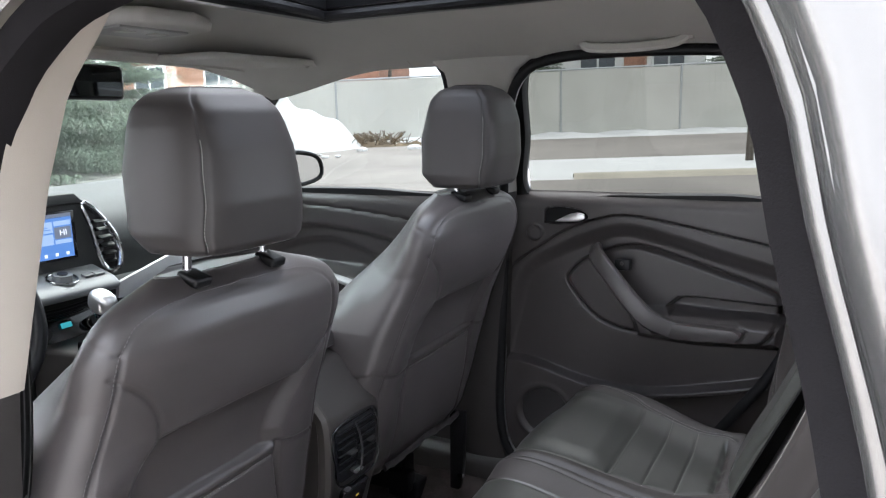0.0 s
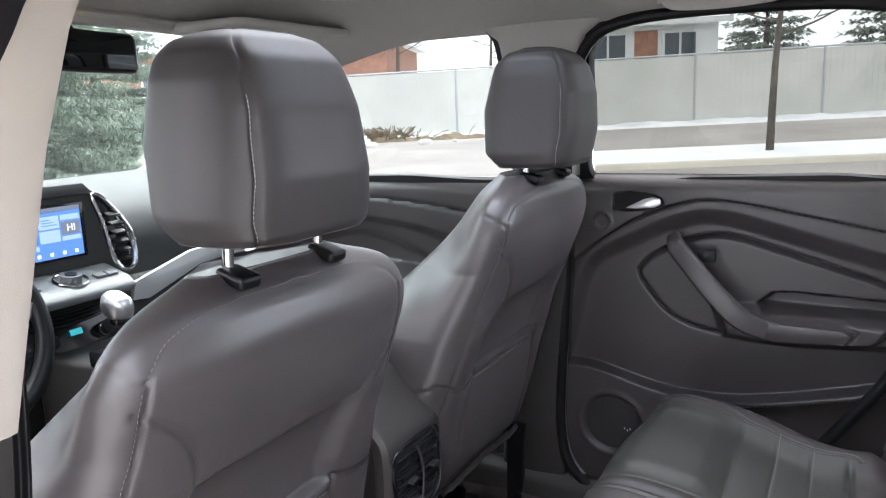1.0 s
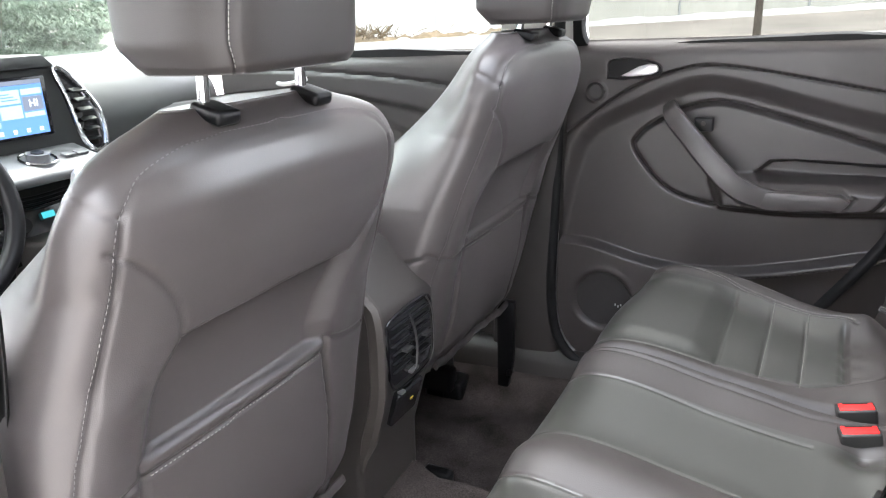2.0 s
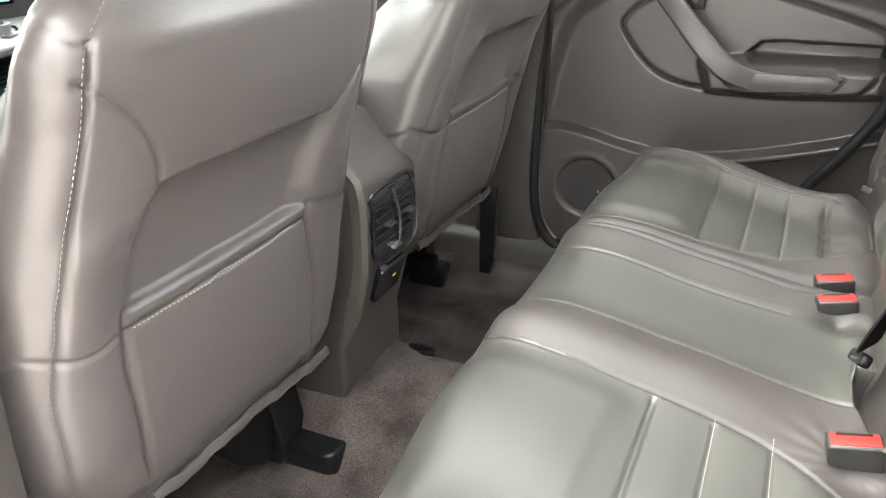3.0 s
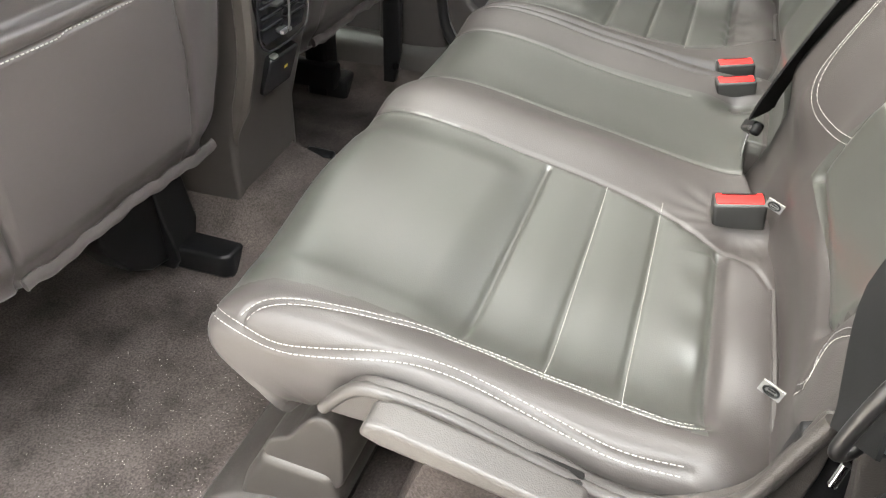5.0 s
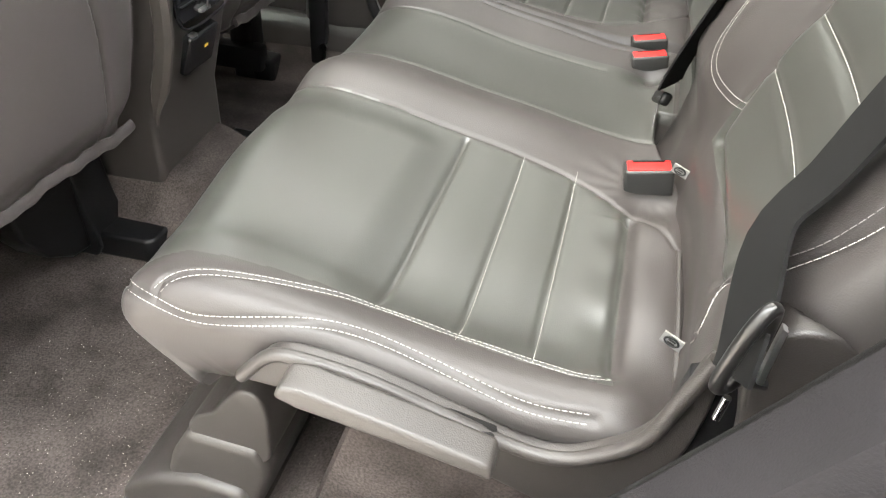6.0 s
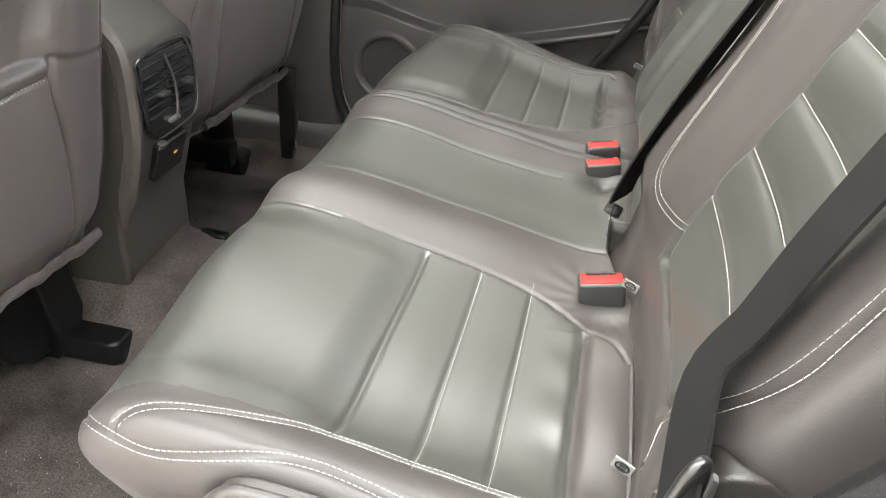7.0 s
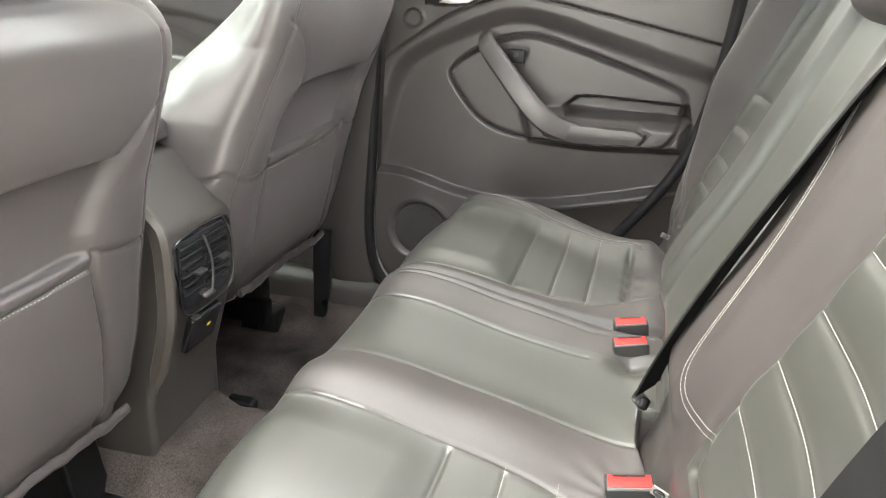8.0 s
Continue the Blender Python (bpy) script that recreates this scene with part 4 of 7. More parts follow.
lip = spline([(-0.426, -0.606, 0.755), (-0.399, -0.608, 0.787), (-0.374, -0.608, 0.792), (-0.326, -0.608, 0.787), (-0.272, -0.608, 0.772), (-0.218, -0.608, 0.756), (-0.186, -0.608, 0.755), (-0.160, -0.608, 0.769), (-0.135, -0.608, 0.796), (-0.122, -0.607, 0.838), (-0.111, -0.606, 0.876)], 70)
part("rolled_lip", sweep(lip, circle(0.0055, 10), up=(0, 1, 0)), PLASTIC, valance, "rounded upper edge of the cover")
han = [(-0.376, 0.797), (-0.371, 0.809), (-0.355, 0.811), (-0.294, 0.799), (-0.240, 0.787), (-0.226, 0.783), (-0.224, 0.768), (-0.290, 0.781), (-0.36, 0.791)]
part("tilt_handle", prism(han, "y", -0.650, -0.624, 0.005, 4), PLASTIC, valance, "grained plastic fold handle")
part("handle_root", prism([(-0.36, 0.782), (-0.30, 0.778), (-0.23, 0.765), (-0.23, 0.750), (-0.34, 0.760)], "y", -0.624, -0.60, 0.003), SHADED_TRIM, valance)
foot = thing("seat_foot_cover", (-0.50, -0.48, 0.42), "moulded plastic cover over the bench mounting foot", "seat trim")
cap = spline([(-0.545, 0.545), (-0.538, 0.572), (-0.515, 0.588), (-0.498, 0.612), (-0.482, 0.630), (-0.465, 0.632), (-0.455, 0.612), (-0.456, 0.57), (-0.462, 0.53), (-0.50, 0.52)], 40, True)
part("cap", prism([(p[0], p[1] + 0.012) for p in cap], "y", -0.540, -0.43, 0.012, 3), PLASTIC, foot)
part("shoulder", prism([(-0.60, 0.44), (-0.575, 0.515), (-0.548, 0.562), (-0.47, 0.560), (-0.460, 0.52), (-0.485, 0.44)], "y", -0.545, -0.40, 0.012, 3), PLASTIC, foot)
part("toe", prism([(-0.66, 0.375), (-0.65, 0.43), (-0.60, 0.475), (-0.545, 0.495), (-0.49, 0.49), (-0.47, 0.375)], "y", -0.555, -0.38, 0.012, 3), PLASTIC, foot)

# backrest: leaning panels, one narrow behind the near seat, one wide
REC = radians(21.5)
B_UP = np.array((math.sin(REC), 0, math.cos(REC)))
B_N = np.array((-math.cos(REC), 0, math.sin(REC)))
B_O = np.array((-0.119, 0, 0.7746))

FLUTES = (0.152, 0.209, 0.268, 0.330)
OUTER_WHITE = [(0.033, 0.520), (0.040, 0.521), (0.050, 0.529), (0.061, 0.536), (0.072, 0.533), (0.085, 0.527), (0.100, 0.535), (0.125, 0.556), (0.143, 0.568), (0.160, 0.575), (0.187, 0.584), (0.215, 0.588), (0.26, 0.585), (0.48, 0.576)]
OUTER_DARK = [(0.038, 0.514), (0.050, 0.523), (0.059, 0.523), (0.069, 0.516), (0.081, 0.512), (0.097, 0.520), (0.123, 0.546), (0.15, 0.561), (0.187, 0.574), (0.26, 0.576), (0.48, 0.567)]


def back_relief(S, Y):
    """Relief of the backrest: S up along it, Y across."""
    h = 0.0 * S
    aY = np.abs(Y)
    # outer bolsters, the broad bolster by the middle place, the lower lip
    h += np.where(Y < 0, 0.017 * smooth((0.52 - S) / 0.2) * smooth((S - 0.01) / 0.10), 0.0) * np.exp(-((aY - 0.550) / 0.050) ** 2)
    h += np.where(Y > 0, 0.017 * smooth((S - 0.01) / 0.10) + 0.060 * smooth((S - 0.08) / 0.26), 0.0) * np.exp(-((aY - 0.572) / 0.050) ** 2)
    h += np.where(Y < 0, 0.030, 0.014) * smooth((aY - 0.075) / 0.03) * smooth((0.262 - aY) / 0.075) * smooth((S - 0.03) / 0.07)
    h -= 0.010 * np.exp(-((aY - 0.39) / 0.11) ** 2)
    h += 0.010 * np.exp(-((S - 0.12) / 0.10) ** 2)
    h -= 0.016 * smooth((0.045 - S) / 0.06)
    h += np.where(Y < 0, 0.014, 0.0) * smooth((0.07 - S) / 0.09) * smooth((aY - 0.06) / 0.02) * smooth((0.235 - aY) / 0.06)
    for sg in (-1, 1):
        edge_in = bez([(0.075, sg * 0.275), (0.15, sg * 0.262), (0.30, sg * 0.258), (0.55, sg * 0.262)], 20)
        h += groove(S, Y, edge_in, 0.006, 0.005)
        edge_out = bez([(0.062, sg * 0.478), (0.12, sg * 0.505), (0.30, sg * 0.515), (0.55, sg * 0.500)], 20)
        h += groove(S, Y, edge_out, 0.006, 0.005)
        h += groove(S, Y, [(0.075, sg * 0.275), (0.066, sg * 0.38), (0.062, sg * 0.478)], 0.005, 0.005)
        h += groove(S, Y, bez([(q, sg * (y + 0.004)) for q, y in OUTER_DARK], 30), 0.0035, 0.0035)
        mid = smooth((aY - 0.264) / 0.006) * smooth((0.508 - aY) / 0.006) * (np.sign(Y) == sg)
        for q in FLUTES:
            h -= 0.0030 * np.exp(-((S - q + 0.025 * (aY - 0.264)) / 0.0045) ** 2) * mid
        for q in (0.180, 0.238, 0.300):
            h += 0.003 * np.exp(-((S - q) / 0.022) ** 2) * mid
    h += 0.0012 * np.sin(15 * S + 9 * Y) * np.sin(19 * Y)
    # the padded middle place stands proud of the outer panels
    h += 0.026 * smooth((Y + 0.075) / 0.03) * smooth((0.215 - Y) / 0.035) * smooth((S - 0.02) / 0.06)
    h -= 0.018 * smooth((S - 0.50) / 0.05) ** 2
    return h


def back_point(S, Y, lift=0.0):
    S, Y = np.asarray(S, float), np.asarray(Y, float)
    h = back_relief(S, Y) + lift
    p = B_O + S[..., None] * B_UP + h[..., None] * B_N
    p[..., 1] = Y
    return p


def backrest(y0, y1, label):
    sv, yv = np.linspace(-0.06, 0.535, 130), np.linspace(y0, y1, int(abs(y1 - y0) / 0.0045))
    S, Y = np.meshgrid(sv, yv, indexing="ij")
    near = y0 < -0.5
    drop, w0, w1 = (0.10, 0.050, 0.018) if near else (0.05, 0.030, 0.030)
    edge = drop * smooth((y0 + w0 - Y) / w0) ** 2 + 0.05 * smooth((Y - y1 + w1) / w1) ** 2 + 0.05 * smooth((S - 0.505) / 0.03) ** 2
    if near:
        # the lower outer corner is cut back round the hinge
        edge = edge + 0.10 * smooth((0.150 - S - 0.5 * (Y + 0.60)) / 0.035) * smooth((-0.578 - Y) / 0.022)
    P = back_point(S, Y, -edge)

    def zone(x, y, z):
        ay = np.abs(y)
        s = (x - B_O[0]) * B_UP[0] + (z - B_O[2]) * B_UP[2]
        return ((ay > 0.262) & (ay < np.interp(s, [0.06, 0.12, 0.3], [0.478, 0.505, 0.515])) & (s > 0.066)) | ((y > -0.07) & (y < 0.17))

    ins, rest = split_faces(P[..., 0], P[..., 1], P[..., 2], zone)
    e = part("backrest", rest, LEATHER, bench, label, angle=180)
    part("back_panel", ins, INSERT, e, "smooth grey leather back panels with a reflected green in their colour", angle=180)
    c = np.array([B_O + s * B_UP + d * B_N for s, d in ((-0.05, -0.04), (0.50, -0.045), (0.53, -0.06), (0.53, -0.15), (0.50, -0.16), (-0.05, -0.12))])
    part("shell", prism([(q[0], q[2]) for q in c], "y", y0 + 0.012, y1 - 0.012, 0.01), PLASTIC, e)
    return e


def back_stitch(e, lines, name, label, thick=0.00038, mat=None):
    for pts in lines:
        p = spline(pts, 80)
        l = back_point(p[:, 0], p[:, 1], 0.0007)
        part(name, stitches(l, np.tile(B_N, (80, 1)), 0.0050, 0.0003, thick), mat or THREAD, e, label)


back_l = backrest(-0.640, -0.078, "narrow leather rear backrest with pale stitched flutes")
back_r = backrest(-0.070, 0.652, "wide leather rear backrest with a middle place")
for e, sg in ((back_l, -1), (back_r, 1)):
    back_stitch(e, [[(q, sg * 0.268), (q - 0.003, sg * 0.39), (q - 0.006, sg * 0.504)] for q in FLUTES], "flute_stitching", "pale stitched flute")
for o in (-0.0035, 0.0035):
    back_stitch(back_l, [[(0.115 + o, -0.280), (0.104 + o, -0.248), (0.105 + o, -0.216), (0.127 + 0.5 * o, -0.194 - o), (0.17, -0.181 - o), (0.235, -0.166 - o), (0.30, -0.156 - o), (0.36, -0.142 - o), (0.42, -0.118 - o), (0.50, -0.104 - o)]], "bolster_stitching", "pale stitching down the broad bolster")
    back_stitch(back_r, [[(0.065, 0.262 + o), (0.10, 0.250 + o), (0.20, 0.244 + o), (0.35, 0.243 + o), (0.50, 0.246 + o)]], "bolster_stitching", "pale stitching down the bolster")
for e, sg in ((back_l, -1), (back_r, 1)):
    back_stitch(e, [[(q, sg * y) for q, y in OUTER_WHITE]], "outer_stitching", "pale stitching on the outer bolster", 0.00038)
    back_stitch(e, [[(q, sg * y) for q, y in OUTER_DARK]], "outer_stitching", "dark stitching on the outer bolster", 0.0004, DARK_THREAD)


hinge = spline([(-0.094, 0.862), (-0.092, 0.898), (-0.082, 0.913), (-0.068, 0.9165), (-0.054, 0.9135), (-0.040, 0.902), (-0.030, 0.880), (-0.03, 0.80), (-0.06, 0.78), (-0.080, 0.795), (-0.088, 0.832)], 60, True)
part("hinge_cover", prism([tuple(p) for p in hinge], "y", -0.613, -0.580, 0.005, 3), PLASTIC, bench, "rounded plastic hinge cover")
# black plate that stands for the dark of the gap, no real part
part("gap_shade", prism([(-0.135, 0.72), (-0.05, 0.72), (-0.05, 0.83), (-0.085, 0.868), (-0.120, 0.85)], "y", -0.5985, -0.585, 0.002), BLACK, bench, "black plate standing for the shade in the gap by the hinge")

# ---- buckles, tags and belts ----
def buckle(at, lean, turn, label):
    e = thing("seat_belt_buckle", at, label, "buckle", "rear belt buckles")
    m = Matrix.Rotation(radians(turn), 4, "Z") @ Matrix.Rotation(radians(lean), 4, "Y")
    def place(ob):
        ob.matrix_basis = m
        return ob
    body = place(part("housing", rbox(0, 0, -0.030, 0.052, 0.027, 0.080, 0.004, 3), BUCKLE_GREY))
    btn = place(part("release_button", rbox(0.0, -0.001, 0.0072, 0.046, 0.020, 0.008, 0.002, 2), RED))
    btn["label"] = "bright red release button"
    slot = place(part("tongue_slot", rbox(0.0, 0.0062, 0.0114, 0.034, 0.0030, 0.001, 0), BLACK))
    for o in (body, btn, slot):
        o.parent = e
    return e


buckle((-0.146, -0.224, 0.766), -8, 8, "black belt buckle with red button by the bench split")
buckle((-0.160, 0.112, 0.755), -8, 12, "black belt buckle with red button beside its twin")
buckle((-0.163, 0.182, 0.753), -8, 12, "black belt buckle with red button and pale mark")


def anchor_tag(s, y, label):
    c = back_point(np.array(s), np.array(y), 0.004)
    e = thing("anchor_tag", tuple(c), label, "cloth tag", "anchor tags")
    side = B_N * 0.93 + np.array((0, 0.3, -0.12))
    side /= np.linalg.norm(side)
    up = B_UP * 0.95 + np.array((0, 0.25, 0))
    up = up - side * np.dot(up, side)
    up /= np.linalg.norm(up)
    c = c + side * 0.010
    n = np.cross(side, up)
    def quad(w, h, d, dx=0.0, dy=0.0):
        v = []
        for t in (d - 0.0006, d + 0.0006):
            v += [c + side * (sx * w / 2 + dx) + up * (sz * h / 2 + dy) + n * t for sx, sz in ((-1, -1), (1, -1), (1, 1), (-1, 1))]
        return v, [(3, 2, 1, 0), (4, 5, 6, 7), (0, 1, 5, 4), (1, 2, 6, 5), (2, 3, 7, 6), (3, 0, 4, 7)]
    part("cloth", quad(0.017, 0.0085, 0.0), TAG_WHITE, e, smooth=False)
    part("hem", quad(0.017, 0.0012, 0.0004, 0.0, 0.0046), THREAD, e, "white sewn edge", smooth=False)
    ring = []
    for i in range(20):
        t = 2 * math.pi * i / 20
        ring.append(c + side * 0.0056 * math.cos(t) + up * 0.0032 * math.sin(t))
    part("printed_ring", joined([sweep([q + n * 0.001 * k for q in ring], circle(0.0009, 5), True, up=tuple(n)) for k in (-1, 1)]), BLACK, e)
    part("printed_bars", joined([quad(0.006, 0.0010, k * 0.0012, 0.000, q) for k in (-1, 1) for q in (-0.0012, 0.0010)]), BLACK, e, smooth=False)
    return e


anchor_tag(0.020, -0.262, "white cloth child seat anchor tag at the backrest foot")
anchor_tag(0.014, -0.506, "white cloth child seat anchor tag at the backrest foot")
anchor_tag(0.020, 0.500, "white cloth child seat anchor tag at the backrest foot")


def ribbon(points, width, thick, side, n=60):
    """A flat strap through points; side gives the direction of its width at each end."""
    p = spline(points, n)
    s0, s1 = (np.array(s, float) / np.linalg.norm(s) for s in side)
    v, f = [], []
    for i in range(n):
        t = p[min(i + 1, n - 1)] - p[max(i - 1, 0)]
        t /= np.linalg.norm(t)
        s = s0 + (s1 - s0) * smooth(np.array(i / (n - 1)))
        s = s - t * np.dot(s, t)
        s /= np.linalg.norm(s)
        m = np.cross(t, s)
        for u in np.linspace(-0.5, 0.5, 25):
            rib = 0.0009 * math.cos(u * 8 * math.pi)
            v.append(p[i] + s * u * width + m * (thick / 2 + rib))
        for u in np.linspace(0.5, -0.5, 25):
            v.append(p[i] + s * u * width - m * thick / 2)
    k = 50
    for i in range(n - 1):
        for j in range(k):
            f.append((i * k + j, i * k + (j + 1) % k, (i + 1) * k + (j + 1) % k, (i + 1) * k + j))
    return np.array(v), f


# near outer belt: from the anchor beside the cushion up over the backrest
belt = thing("seat_belt", (-0.08, -0.62, 0.85), "black seat belt lying across the rear backrest to its floor anchor", "seat belt", "rear seat belts")
run = [tuple(back_point(np.array(q), np.array(y), 0.0) + B_N * (l - float(back_relief(np.array(q), np.array(y))))) for q, y, l in ((0.160, -0.556, 0.040), (0.200, -0.543, 0.034), (0.25, -0.533, 0.033), (0.31, -0.527, 0.032), (0.42, -0.52, 0.030), (0.53, -0.515, 0.030), (0.60, -0.52, 0.0))]
part("webbing", ribbon([(-0.110, -0.634, 0.893), (-0.107, -0.616, 0.912)] + run, 0.047, 0.0016, ((0.20, -0.85, 0.50), (0.05, -1.0, 0.0))), WEBBING, belt)
loop = spline([(-0.1165, -0.640, 0.892), (-0.1145, -0.641, 0.914), (-0.110, -0.640, 0.936), (-0.1045, -0.636, 0.944), (-0.1015, -0.631, 0.934), (-0.1025, -0.630, 0.905), (-0.1065, -0.632, 0.889), (-0.1125, -0.636, 0.885)], 60, True)
part("anchor_loop", sweep(loop, circle(0.0043, 14, 0.0038), True, up=(0, 1, 0)), VENT_BLACK, belt, "dark grey moulded anchor loop")
part("anchor_plate", prism([(-0.0965, 0.890), (-0.0925, 0.889), (-0.0920, 0.929), (-0.0955, 0.931)], "y", -0.633, -0.627, 0.0012), SATIN, belt, "bright steel anchor plate")
part("plate_end", rbox(-0.0955, -0.629, 0.8885, 0.012, 0.008, 0.004, 0.0012, 2), BLACK, belt, "black end of the anchor plate")
part("bolt", sweep([(-0.1075, -0.632, 0.857), (-0.106, -0.631, 0.874)], circle(0.0026, 10), up=(0, 1, 0)), CHROME, belt)

# middle belt: two runs from the tongue by the bench up to the backrest's top
mbelt = thing("seat_belt", (-0.14, 0.0, 0.74), "folded black centre seat belt with a metal tongue", "seat belt", "rear seat belts")
for dy, lift in ((0.0, 0.036), (0.014, 0.031)):
    run = [tuple(B_O + q * B_UP + n * B_N + np.array((0, y + dy, 0))) for q, y, n in ((0.026, -0.094, lift - 0.004), (0.05, -0.095, lift), (0.12, -0.097, lift + 0.004), (0.204, -0.099, lift + 0.004), (0.33, -0.116, lift + 0.002), (0.45, -0.125, lift - 0.004), (0.53, -0.130, lift - 0.02))]
    part("webbing", ribbon(run, 0.044, 0.0016, ((0.50, 0.86, 0), (0.42, 0.9, 0))), WEBBING, mbelt)
lean_m = Matrix.Rotation(radians(21.5), 4, "Y") @ Matrix.Rotation(radians(-24), 4, "X")
part("tongue_body", rbox(-0.143, -0.090, 0.793, 0.013, 0.050, 0.016, 0.005, 3, lean_m), BLACK, mbelt)
part("tongue_bar", sweep(spline([(-0.147, -0.112, 0.802), (-0.150, -0.092, 0.792), (-0.149, -0.074, 0.783)], 12), circle(0.0028, 10), up=(0, 0, 1)), BUCKLE_GREY, mbelt, "grey tongue bar")
part("tongue_blade", prism([(-0.088, 0.735), (-0.066, 0.735), (-0.062, 0.785), (-0.092, 0.785)], "x", -0.1465, -0.1440, 0.0006), CHROME, mbelt, "bright steel belt tongue")

# middle headrest at the bench top
hr = thing("rear_headrest", (0.10, 0.02, 1.24), "low black leather centre headrest", "headrest")
def pillow(cx, cy, cz, rx, ry, rz, p=3.0, n=28, k=36, tilt=0.0):
    v, f = [], []
    sp = lambda c, e: math.copysign(abs(c) ** e, c)
    for i in range(n + 1):
        th = -math.pi / 2 + math.pi * i / n
        for j in range(k):
            ph = 2 * math.pi * j / k
            q = Vector((rx * sp(math.cos(th), 2 / p) * sp(math.cos(ph), 2 / p), ry * sp(math.cos(th), 2 / p) * sp(math.sin(ph), 2 / p), rz * sp(math.sin(th), 2 / p)))
            q.rotate(Euler((0, tilt, 0)))
            v.append((cx + q.x, cy + q.y, cz + q.z))
    for i in range(n):
        for j in range(k):
            f.append((i * k + j, i * k + (j + 1) % k, (i + 1) * k + (j + 1) % k, (i + 1) * k + j))
    return np.array(v), f


part("cushion", pillow(0.070, 0.015, 1.290, 0.052, 0.130, 0.062, 3, tilt=REC), LEATHER, hr)
for y in (-0.03, 0.07):
    part("post", sweep([(0.070, y, 1.20), (0.082, y, 1.25)], circle(0.006, 10)), CHROME, hr)
    part("post_guide", rbox(0.060, y, 1.222, 0.040, 0.032, 0.012, 0.005, 2, Matrix.Rotation(REC, 4, "Y")), BLACK, hr)


# ---- front seats ----
def seat_rows(z):
    """Half width, rear face and front face of the front backrest by height."""
    w = np.interp(z, [0.64, 0.68, 0.75, 0.90, 1.05, 1.13, 1.19, 1.235, 1.262, 1.280], [0.215, 0.232, 0.244, 0.250, 0.254, 0.256, 0.250, 0.228, 0.185, 0.090])
    xr = np.interp(z, [0.64, 0.68, 0.75, 0.90, 1.00, 1.08, 1.15, 1.20, 1.25, 1.280], [-0.880, -0.852, -0.838, -0.812, -0.792, -0.766, -0.744, -0.738, -0.748, -0.785])
    xf = np.interp(z, [0.64, 0.70, 0.85, 1.00, 1.15, 1.25, 1.280], [-1.06, -1.09, -1.06, -1.00, -0.92, -0.868, -0.845])
    return w, xr, xf


def soften(v, k):
    ker = np.ones(k) / k
    return np.convolve(np.pad(v, (k // 2, k - 1 - k // 2), "edge"), ker, "valid")


def front_seat(y_mid, dx, dz, recline, label, deep, crown=0.0, group="front seats"):
    seat = thing("car_seat", (-1.05 + dx, y_mid, 0.40 + dz), label, "car seat", group)
    off = np.array((dx, y_mid, dz))
    zs = np.linspace(0.630, 1.280, 230)
    w, xr, xf = (soften(q, 11) for q in seat_rows(zs))
    k = 420
    fine = np.linspace(0, 2 * math.pi, 6001)
    e = 2 / 4.6
    fx = 0.13 * np.sign(np.cos(fine)) * np.abs(np.cos(fine)) ** e
    fy = 0.26 * np.sign(np.sin(fine)) * np.abs(np.sin(fine)) ** e
    arc = np.r_[0, np.cumsum(np.hypot(np.diff(fx), np.diff(fy)))]
    th = np.interp(np.linspace(0, arc[-1], k, endpoint=False), arc, fine) + math.pi
    c, sn = np.cos(th), np.sin(th)
    hx, cx = ((xr - xf) / 2)[:, None], ((xr + xf) / 2)[:, None]
    x = cx + hx * (np.sign(c) * np.abs(c) ** e)[None]
    y = w[:, None] * (np.sign(sn) * np.abs(sn) ** e)[None]
    Z = np.broadcast_to(zs[:, None], x.shape).copy()
    rear = smooth((x - cx) / hx * 2.2 - 0.9)
    # the bolster flares out low on one side
    flare = np.interp(Z, [0.63, 0.68, 0.75, 0.85, 0.92, 1.00, 1.06, 1.12], [0.030, 0.045, 0.052, 0.052, 0.050, 0.036, 0.018, 0.0])
    y = y - flare * smooth((-y - 0.12) / 0.13)
    left = np.interp(Z, [0.60, 0.66, 0.72, 0.80, 0.86, 0.94, 0.99, 1.02, 1.05], [-0.165, -0.172, -0.180, -0.189, -0.195, -0.196, -0.186, -0.172, -0.149])
    right = np.interp(Z, [0.69, 0.81, 0.906, 0.96, 1.00, 1.014, 1.05, 1.12], [0.135, 0.122, 0.108, 0.105, 0.122, 0.133, 0.158, 0.225])
    top = 1.053 + 0.004 * np.cos(y / 0.16 * math.pi / 2) + 0.75 * np.clip(y - 0.13, 0, 0.09)
    inside = smooth((y - left + 0.006) / 0.034) * smooth((right + 0.012 - y) / 0.040)
    d = -deep * smooth((top - Z) / 0.007) * inside
    # the wings beside the recess swell, the pad above is softly domed
    d += 0.010 * np.exp(-((y - left + 0.045) / 0.035) ** 2) * smooth((1.06 - Z) / 0.06) * smooth((Z - 0.66) / 0.1)
    d += 0.002 * np.exp(-((y - right - 0.040) / 0.034) ** 2) * smooth((1.06 - Z) / 0.06) * smooth((Z - 0.66) / 0.1)
    d += 0.006 * np.cos(np.clip(y / 0.2, -1, 1) * math.pi / 2) * smooth((Z - 1.03) / 0.06)
    # map pocket: rolled lip, sewn hem, creased sides
    pin = smooth((y - left - 0.001) / 0.005) * smooth((right - 0.001 - y) / 0.005)
    lip = 0.934 + 0.003 * np.sin(9 * y)
    d += (deep * inside - 0.004 + 0.007 * np.sin(np.clip((Z - 0.66) / 0.26, 0, 1) * math.pi)) * smooth((lip - Z) / 0.006) * pin
    d += 0.003 * np.exp(-((Z - lip + 0.011) / 0.007) ** 2) * pin
    d -= 0.0045 * np.exp(-((Z - lip + 0.024) / 0.0026) ** 2) * pin
